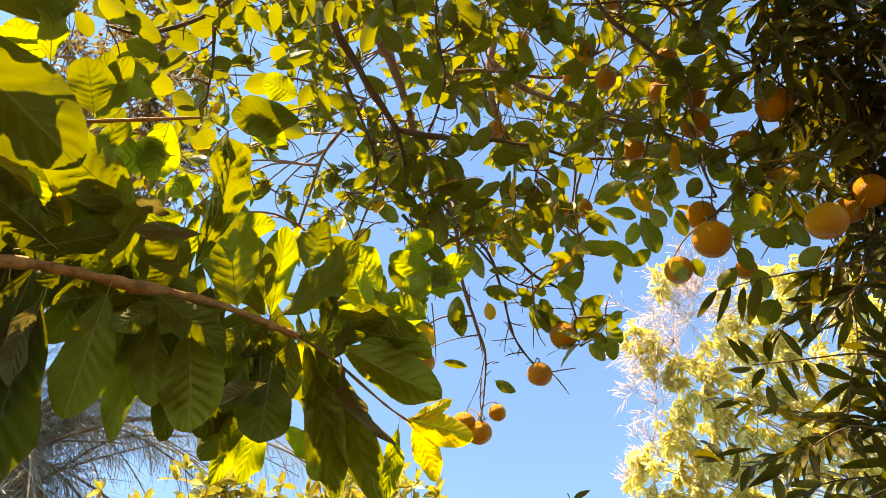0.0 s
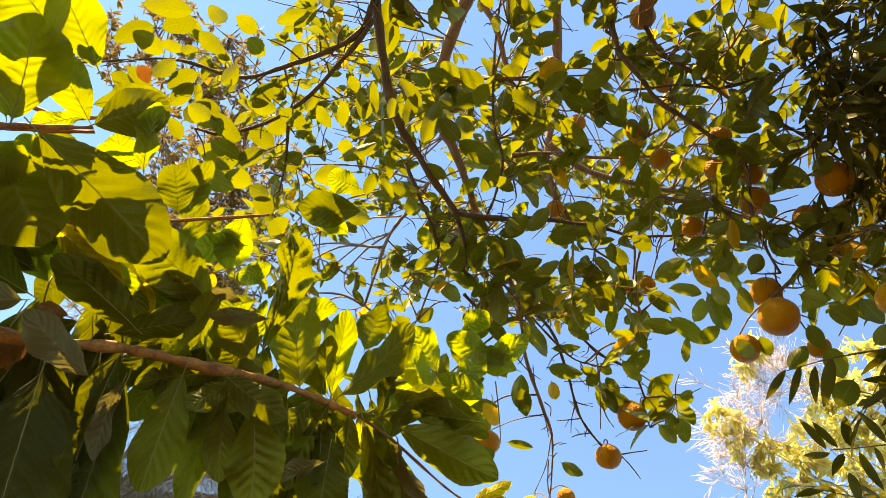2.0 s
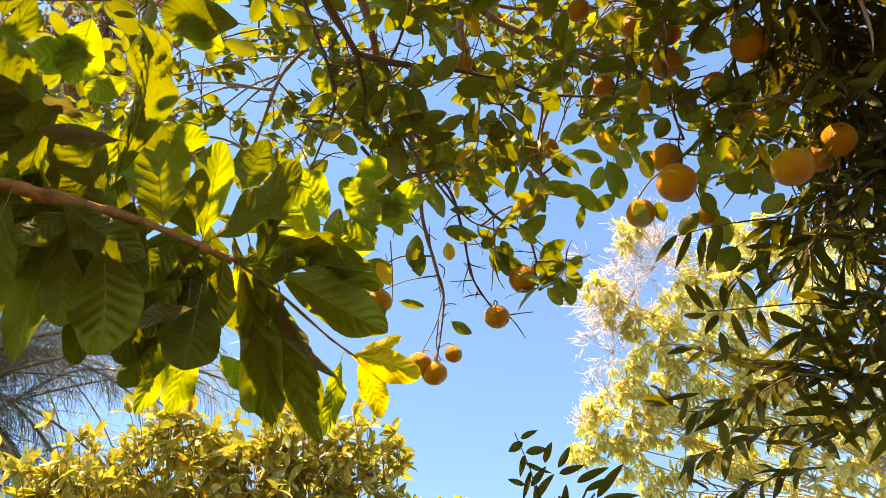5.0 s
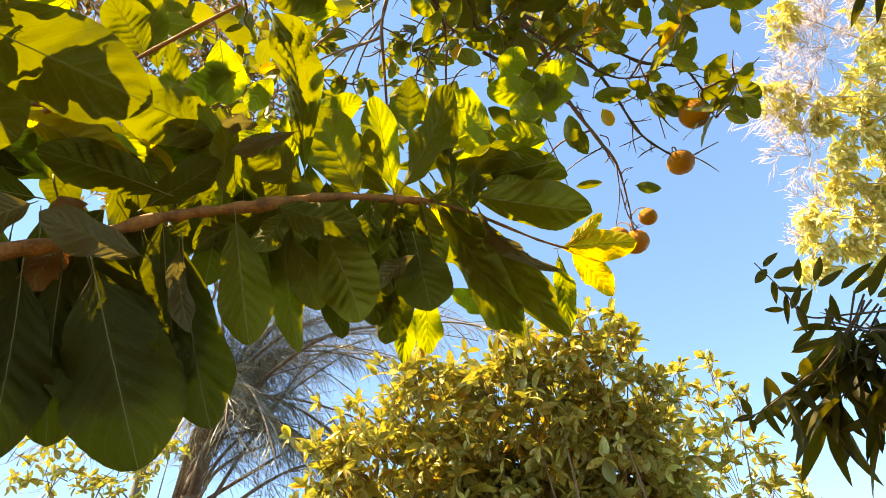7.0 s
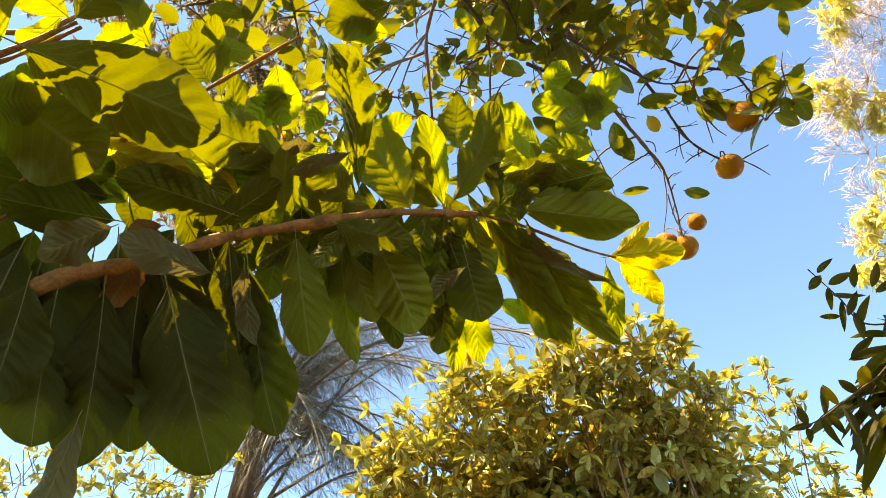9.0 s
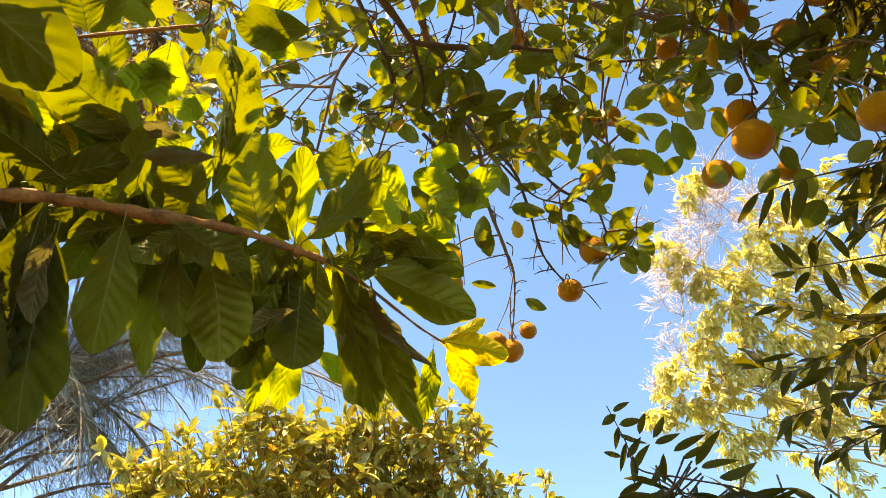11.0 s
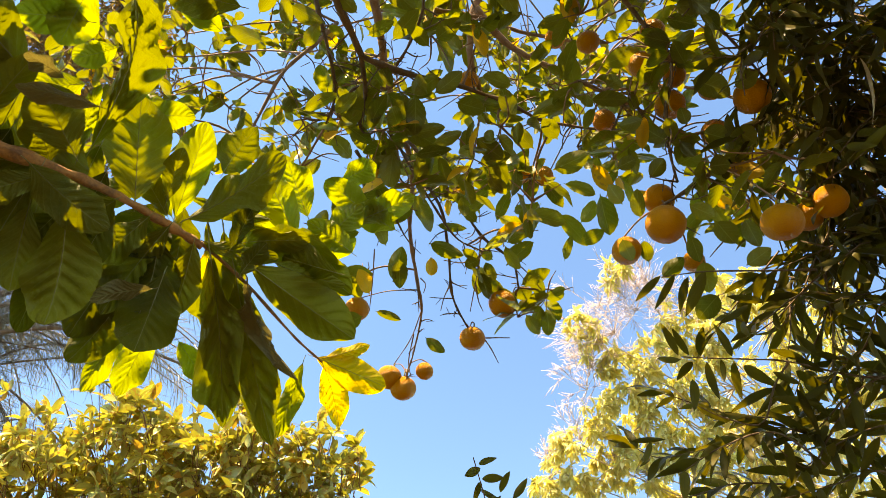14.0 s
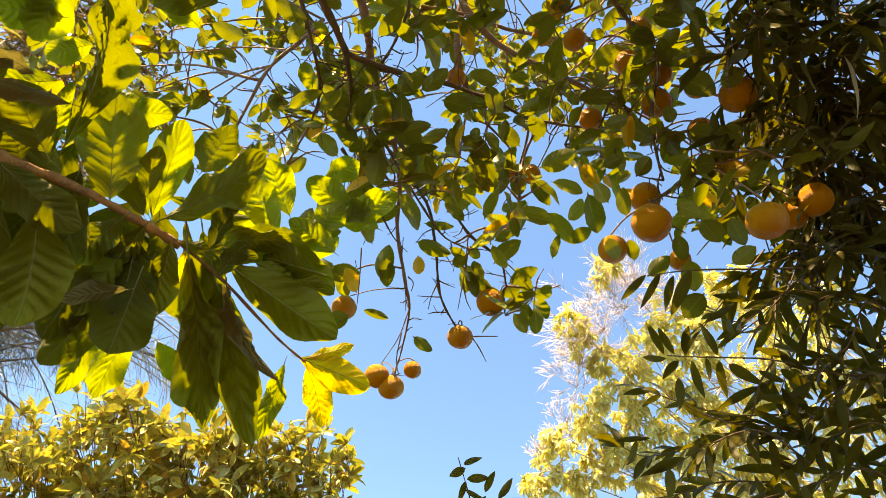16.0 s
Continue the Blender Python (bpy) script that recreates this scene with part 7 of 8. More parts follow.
narrow_leaf((0.794, 0.979, 2.507), (0.755, 1.018, 2.531), 0.0129, 53)
narrow_leaf((0.717, 1.004, 2.425), (0.683, 1.033, 2.413), 0.0133, 41)
narrow_leaf((0.822, 1.033, 2.470), (0.882, 1.079, 2.464), 0.0121, -14)
narrow_leaf((0.699, 1.149, 2.411), (0.761, 1.200, 2.385), 0.0114, -9)
narrow_leaf((0.730, 1.065, 2.430), (0.781, 1.137, 2.424), 0.0114, 30)
narrow_leaf((0.793, 1.115, 2.415), (0.803, 1.121, 2.353), 0.0112, 36)
narrow_leaf((0.758, 1.101, 2.374), (0.726, 1.160, 2.347), 0.0127, 44)
narrow_leaf((0.822, 1.044, 2.459), (0.714, 1.026, 2.417), 0.0103, 93)
narrow_leaf((0.844, 1.091, 2.398), (0.907, 1.140, 2.374), 0.0125, 0)
narrow_leaf((0.676, 1.158, 2.404), (0.721, 1.149, 2.391), 0.0131, -27)
narrow_leaf((0.652, 1.035, 2.406), (0.735, 1.059, 2.405), 0.0137, -33)
narrow_leaf((0.789, 1.101, 2.452), (0.757, 1.145, 2.397), 0.0132, 74)
narrow_leaf((0.742, 1.019, 2.408), (0.735, 1.071, 2.380), 0.0136, 31)
narrow_leaf((0.752, 1.126, 2.449), (0.674, 1.100, 2.379), 0.0135, 94)
narrow_leaf((0.780, 0.992, 2.495), (0.826, 0.990, 2.481), 0.0135, -58)
narrow_leaf((0.786, 1.081, 2.368), (0.762, 1.122, 2.388), 0.0108, 68)
narrow_leaf((0.768, 0.985, 2.429), (0.759, 1.048, 2.463), 0.0111, 93)
narrow_leaf((0.723, 0.992, 2.435), (0.681, 1.035, 2.425), 0.0111, 34)
narrow_leaf((0.784, 0.951, 2.475), (0.726, 0.983, 2.436), 0.0120, 88)
narrow_leaf((0.726, 0.958, 2.467), (0.842, 1.060, 2.494), 0.0141, 1)
narrow_leaf((0.672, 1.166, 2.424), (0.652, 1.115, 2.330), 0.0134, -171)
narrow_leaf((0.680, 1.091, 2.404), (0.602, 1.077, 2.390), 0.0121, 30)
narrow_leaf((0.728, 1.052, 2.435), (0.754, 1.061, 2.387), 0.0100, 1)
narrow_leaf((0.823, 1.017, 2.480), (0.758, 1.025, 2.428), 0.0125, 57)
narrow_leaf((0.709, 1.076, 2.496), (0.639, 1.048, 2.409), 0.0107, 102)
narrow_leaf((0.781, 1.021, 2.394), (0.858, 1.112, 2.392), 0.0108, -11)
narrow_leaf((0.687, 0.970, 2.455), (0.785, 1.075, 2.469), 0.0109, 19)
narrow_leaf((0.651, 1.124, 2.412), (0.721, 1.142, 2.405), 0.0141, -23)
narrow_leaf((0.836, 1.004, 2.498), (0.905, 1.073, 2.477), 0.0108, 31)
narrow_leaf((0.769, 1.062, 2.417), (0.819, 1.125, 2.389), 0.0125, -1)
narrow_leaf((0.691, 1.024, 2.431), (0.742, 1.025, 2.427), 0.0124, -65)
narrow_leaf((0.738, 1.018, 2.449), (0.839, 1.085, 2.474), 0.0114, -52)
narrow_leaf((0.711, 1.153, 2.428), (0.626, 1.151, 2.417), 0.0146, 38)
narrow_leaf((0.859, 1.071, 2.450), (0.931, 1.104, 2.441), 0.0141, -41)
narrow_leaf((0.701, 1.079, 2.429), (0.745, 1.051, 2.398), 0.0128, -53)
narrow_leaf((0.729, 1.052, 2.392), (0.832, 1.090, 2.417), 0.0111, -37)
narrow_leaf((0.721, 1.025, 2.444), (0.684, 1.049, 2.456), 0.0126, 48)
narrow_leaf((0.764, 0.974, 2.453), (0.875, 1.047, 2.463), 0.0128, -39)
narrow_leaf((0.789, 1.073, 2.387), (0.828, 1.057, 2.366), 0.0119, -33)
narrow_leaf((0.654, 1.048, 2.425), (0.729, 1.075, 2.414), 0.0100, -31)
narrow_leaf((0.841, 1.113, 2.424), (0.838, 1.050, 2.368), 0.0110, -88)
narrow_leaf((0.622, 0.987, 2.438), (0.663, 1.028, 2.400), 0.0108, -1)
narrow_leaf((0.704, 1.008, 2.489), (0.757, 1.053, 2.468), 0.0106, -8)
narrow_leaf((0.617, 0.990, 2.454), (0.615, 1.071, 2.453), 0.0127, 51)
narrow_leaf((0.742, 0.992, 2.505), (0.741, 1.071, 2.493), 0.0112, 35)
thicket((0.591, 0.597, 2.851), 0.066, 90)
thicket((0.646, 0.677, 2.798), 0.075, 112)
thicket((0.661, 0.713, 2.895), 0.064, 67)
thicket((0.685, 0.758, 2.745), 0.075, 105)
thicket((0.696, 0.826, 2.820), 0.055, 60)
thicket((0.698, 0.938, 2.626), 0.066, 90)
thicket((0.757, 0.900, 2.771), 0.073, 90)
thicket((0.760, 0.880, 2.665), 0.083, 120)
thicket((0.749, 0.721, 2.770), 0.083, 120)
thicket((0.740, 0.590, 2.857), 0.083, 105)
thicket((0.528, 0.551, 2.829), 0.072, 105)
thicket((0.608, 0.475, 2.918), 0.091, 120)
thicket((0.692, 0.678, 2.825), 0.075, 90)
thicket((0.788, 0.872, 2.721), 0.079, 105)
thicket((0.840, 0.988, 2.556), 0.066, 75)
thicket((0.856, 0.789, 2.781), 0.096, 120)
thicket((0.911, 0.930, 2.661), 0.096, 120)
thicket((0.346, 1.227, 2.246), 0.033, 66, 1.35)
thicket((0.308, 1.206, 2.265), 0.029, 56, 1.35)
thicket((0.399, 1.228, 2.250), 0.033, 66, 1.35)
thicket((0.510, 1.288, 2.225), 0.041, 76, 1.35)
thicket((0.445, 1.251, 2.230), 0.029, 45, 1.35)
thicket((0.503, 0.620, 2.775), 0.039, 33)
thicket((0.491, 0.679, 2.736), 0.031, 24)
thicket((0.681, 0.770, 2.815), 0.052, 45)
thicket((0.569, 0.764, 2.740), 0.033, 21)
thicket((0.934, 0.525, 3.119), 0.115, 135)
thicket((1.031, 0.678, 3.049), 0.120, 135)
thicket((1.050, 0.832, 2.921), 0.120, 135)
thicket((0.784, 0.518, 3.140), 0.106, 120)
thicket((1.184, 0.998, 2.836), 0.126, 120)
thicket((0.826, 0.430, 3.145), 0.125, 135)
thicket((0.682, 0.340, 3.180), 0.115, 120)
# thickets set toward the sun, added to shade the mass beneath them
for at in ((0.62, 0.45, 3.25), (0.75, 0.55, 3.30), (0.90, 0.65, 3.25), (0.55, 0.30, 3.30), (0.80, 0.35, 3.45), (1.00, 0.50, 3.40), (0.45, 0.35, 3.15)):
    thicket(at, 0.13, 130)
thicket((0.923, 0.600, 3.058), 0.125, 135)
spray([(0.682, 1.104, 2.449), (0.625, 1.139, 2.462), (0.574, 1.178, 2.457), (0.525, 1.208, 2.456), (0.482, 1.214, 2.479)], 22, 0.056)
spray([(0.696, 1.164, 2.415), (0.637, 1.200, 2.426), (0.584, 1.239, 2.419), (0.528, 1.273, 2.417)], 20, 0.056)
spray([(0.708, 1.222, 2.378), (0.661, 1.253, 2.384), (0.607, 1.293, 2.375), (0.558, 1.315, 2.384)], 20, 0.056)
spray([(0.683, 1.083, 2.473), (0.625, 1.118, 2.487), (0.575, 1.135, 2.509), (0.519, 1.148, 2.534)], 20, 0.056)
thicket((0.783, 0.902, 2.886), 0.060, 90)
thicket((0.810, 0.972, 2.828), 0.060, 90)
thicket((0.776, 0.840, 2.920), 0.060, 90)
thicket((0.827, 1.043, 2.767), 0.060, 90)
foot = Vector((1.089, 0.983, 0.000))
for x, y, lean in ((0.0, 0.0, -0.10), (0.1, 0.15, -0.05), (-0.1, 0.1, 0.05), (0.15, -0.1, -0.15)):
    limb("stem", narrow, [(foot.x + x, foot.y + y, -0.05), (foot.x + x + lean * 0.3, foot.y + y, 1.2), (foot.x + x + lean * 0.8, foot.y + y - 0.05, 2.2), (foot.x + x + lean, foot.y + y - 0.1, 3.1)], 0.022, 0.006, BARK_GREY)
DRY_HANG = leaf_material("dry_pale_leaf", (0.42, 0.34, 0.22), (0.34, 0.27, 0.17), (0.4, 0.33, 0.2), 0.3, 0.5, 5.0)
dry = Vector((0.599, 0.637, 2.673)), Vector((0.636, 0.711, 2.609))
part("leaf", link_mesh("leaf", *NARROW_SHAPES[1][:2], DRY_HANG, NARROW_SHAPES[1][2]), narrow, place_leaf(dry[0], dry[1] - dry[0], 0.006, (dry[1] - dry[0]).length * 0.8, 60), "dry pale hanging leaf")
joined("twig", link_mesh("twig", narrow_v, narrow_f, BARK_DARK), narrow, Matrix(), "thin reddish twigs")
first = [m for kind, m in narrow_places if kind == 0][:190]
for m in first:
    part("leaf", NARROW_MESHES[rnd.randrange(3)], narrow, m)
rest = [m for kind, m in narrow_places if kind == 0][190:] + [m for kind, m in narrow_places if kind == 1]
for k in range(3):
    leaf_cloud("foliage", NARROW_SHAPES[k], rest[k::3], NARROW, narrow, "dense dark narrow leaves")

# ---- trees behind ----
SMALL = blade(6, 2, elliptic, 0.5, 0.14, 0, 0, 0.08, 1)
LONG = blade(5, 2, lance, 0.9, 0.08, 0, 0, 0.08, 2)
THIN = blade(3, 1, lance, 0.5, 0.0, 0, 0, 0.06, 3)


def rosette(places, at, axis, count, length, ratio, spread=0.9, droop=0.3):
    for k in range(count):
        way = axis * rnd.uniform(0.2, 0.9) + any_way() * spread + Vector((0, 0, -droop * rnd.random()))
        ln = length * rnd.uniform(0.65, 1.15)
        places.append(place_leaf(at, way, ln * ratio * rnd.uniform(0.85, 1.15), ln, rnd.gauss(0, 35)))


# the sunlit bush under the oranges
bush = thing("pittosporum_bush", (-0.592, 3.206, 0.000), "large sunlit bush with yellow-green leaf rosettes", "shrub")
bush_places, bush_v, bush_f, bush_tops = [], [], [], []


def shrub_clump(at, radius, count):
    """Leaf rosettes on short shoots over the clump's sunny side, and a dim leafy inside behind them."""
    at = Vector(at)
    bush_tops.append(at)
    for k in range(count * 4 if at.y < 3.45 else count * 2):
        way = any_way()
        p = at + way * radius * rnd.uniform(0.3, 1.35) + Vector((0, rnd.uniform(0.0, 0.35), 0))
        axis = (way * 0.8 + Vector((-0.15, -0.45, 0.45))).normalized()
        tube(bush_v, bush_f, smooth_line([p - axis * 0.08 + Vector((0, 0.06, -0.03)), p - axis * 0.03, p], 3), 0.0020, 0.0012, 4)
        rosette(bush_places, p, axis, rnd.randint(6, 9), rnd.uniform(0.048, 0.088), 0.38, 0.9, 0.25)
    for k in range(count * 3 if at.y < 3.45 else 0):
        p = at + any_way() * radius * 1.2 + Vector((0, rnd.uniform(0.35, 0.9), rnd.uniform(-0.45, -0.05)))
        rosette(bush_places, p, any_way(), 8, 0.10, 0.46, 1.0, 0.3)


shrub_clump((-1.117, 2.586, 3.141), 0.165, 10)
shrub_clump((-1.230, 2.692, 2.988), 0.165, 10)
shrub_clump((-0.900, 2.582, 3.233), 0.141, 9)
shrub_clump((-0.999, 2.712, 3.061), 0.165, 10)
shrub_clump((-0.741, 2.586, 3.293), 0.094, 5)
shrub_clump((-0.438, 2.619, 3.382), 0.042, 2)
shrub_clump((-0.200, 2.684, 3.412), 0.042, 2)
shrub_clump((0.056, 2.804, 3.393), 0.038, 2)
shrub_clump((-0.828, 2.549, 3.296), 0.047, 2)
shrub_clump((0.262, 3.516, 3.493), 0.045, 2)
shrub_clump((-0.321, 2.651, 3.397), 0.033, 1)
shrub_clump((-0.753, 2.704, 3.169), 0.165, 10)
shrub_clump((-0.860, 2.847, 2.979), 0.165, 10)
shrub_clump((-0.565, 2.704, 3.245), 0.141, 9)
shrub_clump((-0.621, 2.853, 3.070), 0.165, 10)
shrub_clump((-0.691, 2.979, 2.914), 0.165, 10)
shrub_clump((-0.383, 2.666, 3.357), 0.106, 7)
shrub_clump((-0.358, 2.765, 3.266), 0.141, 9)
shrub_clump((-0.406, 2.901, 3.108), 0.165, 10)
shrub_clump((-0.463, 3.050, 2.933), 0.165, 10)
shrub_clump((-0.104, 2.743, 3.391), 0.082, 5)
shrub_clump((-0.158, 2.841, 3.269), 0.130, 8)
shrub_clump((-0.170, 2.958, 3.145), 0.141, 9)
shrub_clump((-0.240, 3.084, 2.989), 0.165, 10)
shrub_clump((-0.273, 3.192, 2.866), 0.141, 8)
shrub_clump((0.000, 2.845, 3.329), 0.071, 4)
shrub_clump((0.083, 2.962, 3.243), 0.106, 7)
shrub_clump((0.014, 3.062, 3.114), 0.106, 7)
shrub_clump((0.002, 3.179, 2.989), 0.130, 7)
shrub_clump((-0.073, 3.267, 2.869), 0.130, 8)
shrub_clump((0.197, 3.565, 3.417), 0.070, 3)
shrub_clump((0.183, 3.704, 3.270), 0.126, 5)
shrub_clump((0.160, 3.860, 3.102), 0.154, 7)
shrub_clump((0.339, 3.652, 3.386), 0.089, 4)
shrub_clump((0.410, 3.581, 3.487), 0.067, 3)
shrub_clump((0.500, 3.706, 3.396), 0.067, 3)
shrub_clump((0.376, 3.815, 3.235), 0.126, 5)
shrub_clump((0.353, 3.971, 3.067), 0.140, 6)
shrub_clump((0.550, 3.959, 3.159), 0.112, 4)
shrub_clump((0.529, 4.053, 3.054), 0.098, 4)
shrub_clump((-1.292, 2.610, 3.046), 0.118, 6)
shrub_clump((0.663, 4.157, 3.002), 0.070, 3)
shrub_clump((-0.598, 2.618, 3.318), 0.082, 4)
shrub_clump((-1.420, 2.744, 2.858), 0.165, 10)
shrub_clump((-1.265, 2.851, 2.811), 0.165, 10)
shrub_clump((-1.052, 2.951, 2.796), 0.165, 10)
shrub_clump((-0.846, 3.064, 2.764), 0.165, 10)
shrub_clump((-0.633, 3.164, 2.748), 0.165, 10)
shrub_clump((-0.420, 3.263, 2.733), 0.165, 10)
shrub_clump((-0.207, 3.363, 2.718), 0.165, 10)
shrub_clump((0.017, 4.002, 2.900), 0.168, 8)
shrub_clump((0.270, 4.120, 2.882), 0.168, 8)
shrub_clump((0.516, 4.193, 2.907), 0.140, 6)
shrub_clump((0.665, 4.325, 2.832), 0.168, 6)
shrub_clump((-1.228, 3.027, 2.648), 0.189, 10)
shrub_clump((-0.916, 3.190, 2.608), 0.189, 10)
shrub_clump((-0.596, 3.339, 2.585), 0.189, 10)
shrub_clump((-0.277, 3.488, 2.562), 0.189, 10)
shrub_clump((0.052, 4.226, 2.685), 0.223, 10)
shrub_clump((0.440, 4.386, 2.679), 0.196, 8)
heart = Vector((-0.611, 3.270, 3.020))
for k in range(70):
    a = rnd.uniform(0, 6.28)
    p = Vector((heart.x + 0.9 * math.cos(a) * rnd.random(), heart.y + 0.15 + 0.5 * math.sin(a) * rnd.random(), rnd.uniform(0.5, heart.z - 0.1)))
    for j in range(5):
        rosette(bush_places, p + any_way() * 0.2, Vector((0, -0.5, 0.7)), 8, 0.088, 0.40)
for top in bush_tops[::5]:
    foot, top = Vector((heart.x + (top.x - heart.x) * 0.3, heart.y + 0.5, 0.0)), top + Vector((0, 0.35, -0.05))
    tube(bush_v, bush_f, smooth_line([foot, foot.lerp(top, 0.45) + any_way(0.3) * 0.3, foot.lerp(top, 0.75) + any_way(0.3) * 0.15, top], 5), 0.014, 0.003, 5, 0.3)
joined("branch", link_mesh("branch", bush_v, bush_f, BARK_WARM), bush, Matrix(), "grey-brown branches")
rnd.shuffle(bush_places)
turning = len(bush_places) // 22
leaf_cloud("foliage", SMALL, bush_places[turning:], HEDGE, bush, "yellow-green leaves in rosettes")
leaf_cloud("turning_foliage", SMALL, bush_places[:turning], HEDGE_WARM, bush, "orange and brown turning leaves")

# the pale sunlit tree in the distance
far_tree = thing("avocado_tree", (7.858, 7.120, 0.000), "tall pale sunlit tree with drooping leaves and bare twigs", "tree")
far_places, far_v, far_f, far_tops = [], [], [], []


def far_clump(at, radius, count):
    at = Vector(at)
    far_tops.append(at)
    for k in range(count):
        way = any_way()
        p = at + way * radius * rnd.uniform(0.3, 1.0) + Vector((0, rnd.uniform(-0.15, 0.25), 0))
        tube(far_v, far_f, [at, (at + p) / 2 + Vector((0, 0, 0.02)), p], 0.007, 0.003, 4)
        for j in range(2):
            rosette(far_places, p + any_way() * 0.06, Vector((0, -0.1, -0.6)), 13, 0.12, 0.27, 0.6, 0.5)


far_clump((2.287, 5.582, 5.842), 0.243, 15)
far_clump((2.054, 5.809, 5.681), 0.216, 13)
far_clump((1.942, 6.056, 5.491), 0.216, 13)
far_clump((2.519, 5.803, 5.638), 0.323, 20)
far_clump((2.352, 6.061, 5.444), 0.323, 18)
far_clump((2.610, 5.247, 6.083), 0.269, 18)
far_clump((2.377, 5.026, 6.287), 0.216, 10)
far_clump((2.764, 5.485, 5.873), 0.374, 20)
far_clump((2.919, 5.856, 5.553), 0.437, 23)
far_clump((2.112, 4.901, 6.417), 0.135, 7)
far_clump((1.923, 4.850, 6.478), 0.097, 5)
far_clump((2.799, 4.940, 6.314), 0.374, 20)
far_clump((3.109, 5.235, 6.041), 0.437, 23)
far_clump((3.329, 5.638, 5.689), 0.499, 26)
far_clump((2.257, 4.334, 6.865), 0.119, 7)
far_clump((2.933, 4.555, 6.616), 0.281, 13)
far_clump((3.221, 4.764, 6.414), 0.374, 20)
far_clump((3.586, 5.048, 6.145), 0.499, 23)
far_clump((3.862, 5.439, 5.796), 0.499, 26)
far_clump((3.344, 4.336, 6.751), 0.312, 15)
far_clump((3.809, 4.555, 6.525), 0.437, 20)
far_clump((4.174, 4.838, 6.255), 0.499, 23)
far_clump((4.395, 5.241, 5.903), 0.499, 23)
far_clump((4.265, 4.282, 6.700), 0.374, 18)
far_clump((4.685, 4.555, 6.434), 0.499, 20)
far_clump((4.928, 5.042, 6.010), 0.562, 23)
far_clump((5.360, 5.357, 5.708), 0.562, 23)
far_clump((5.307, 4.249, 6.620), 0.562, 20)
far_clump((4.494, 5.624, 5.580), 0.499, 23)
far_clump((5.572, 4.821, 6.125), 0.562, 23)
far_clump((3.950, 5.780, 5.509), 0.437, 20)
far_clump((3.295, 5.958, 5.431), 0.374, 18)
far_clump((2.718, 6.345, 5.174), 0.323, 18)
far_clump((3.494, 6.276, 5.151), 0.499, 23)
far_clump((4.215, 6.128, 5.196), 0.499, 23)
far_clump((4.915, 5.896, 5.314), 0.562, 23)
far_clump((5.702, 5.780, 5.328), 0.624, 23)
far_clump((6.414, 5.142, 5.775), 0.686, 23)
far_clump((6.194, 4.291, 6.494), 0.686, 23)
far_clump((6.356, 6.049, 5.040), 0.686, 23)
far_clump((5.257, 6.319, 4.933), 0.624, 23)
far_clump((4.436, 6.531, 4.844), 0.562, 20)
far_clump((6.008, 3.568, 7.104), 0.624, 20)
far_fork = Vector((7.858, 7.120, 4.528))
for top in far_tops:
    tube(far_v, far_f, smooth_line([tuple(far_fork), tuple(far_fork.lerp(top, 0.4) + any_way() * 0.3), tuple(far_fork.lerp(top, 0.75) + any_way() * 0.2), tuple(top)], 5), 0.018, 0.005, 5, 0.2)
tube(far_v, far_f, smooth_line([(far_fork.x, far_fork.y, -0.1), (far_fork.x - 0.1, far_fork.y, far_fork.z * 0.5), tuple(far_fork)], 5), 0.14, 0.09, 9, 0.3)


white_v, white_f = [], []


def bare_twigs(at, count, reach):
    at = Vector(at)
    for k in range(count):
        way = (any_way() + Vector((-0.25, 0, 0.75))).normalized()
        end = at + way * reach * rnd.uniform(0.5, 1.0)
        mid = (at + end) / 2 + any_way() * reach * 0.12
        tube(white_v, white_f, smooth_line([at, mid, end], 4), 0.0035, 0.0012, 4)
        for j in range(12):
            p = mid.lerp(end, rnd.random())
            tube(white_v, white_f, [p, p + (way + any_way() * 0.8).normalized() * reach * 0.25], 0.0025, 0.0012, 3)


for points, count, reach in (((2.311, 4.861, 6.430), 22, 0.75), ((2.489, 4.645, 6.587), 20, 0.6), ((2.155, 5.161, 6.200), 18, 0.5), ((2.189, 4.898, 6.282), 16, 0.6), ((2.933, 4.555, 6.616), 15, 0.5),
                             ((2.187, 5.737, 5.726), 14, 0.45), ((2.144, 5.343, 6.053), 14, 0.5), ((1.953, 5.964, 5.565), 10, 0.3), ((2.594, 4.515, 6.813), 14, 0.6), ((2.356, 4.583, 6.652), 14, 0.5)):
    bare_twigs(points, count, reach)
joined("twig", link_mesh("twig", white_v, white_f, BARK_WHITE), far_tree, Matrix(), "bleached bare twigs")
joined("branch", link_mesh("branch", far_v, far_f, BARK_PALE), far_tree, Matrix(), "pale bare branches")
leaf_cloud("foliage", LONG, far_places, DISTANT, far_tree, "drooping leaves with sun highlights put into their pale colour")

# the palm
palm = thing("palm_tree", (-5.663, 6.855, 0.000), "feather palm with grey trunk and drooping fronds", "palm")
crown = Vector((-4.822, 6.330, 5.933))
limb("trunk", palm, [(crown.x - 0.65, crown.y, -0.1), (crown.x - 0.55, crown.y, 1.6), (-5.424, 6.700, 5.335), tuple(crown)], 0.17, 0.10, BARK_PALM, "fibrous brown trunk", sides=18, steps=14)
fibre_v, fibre_f = [], []
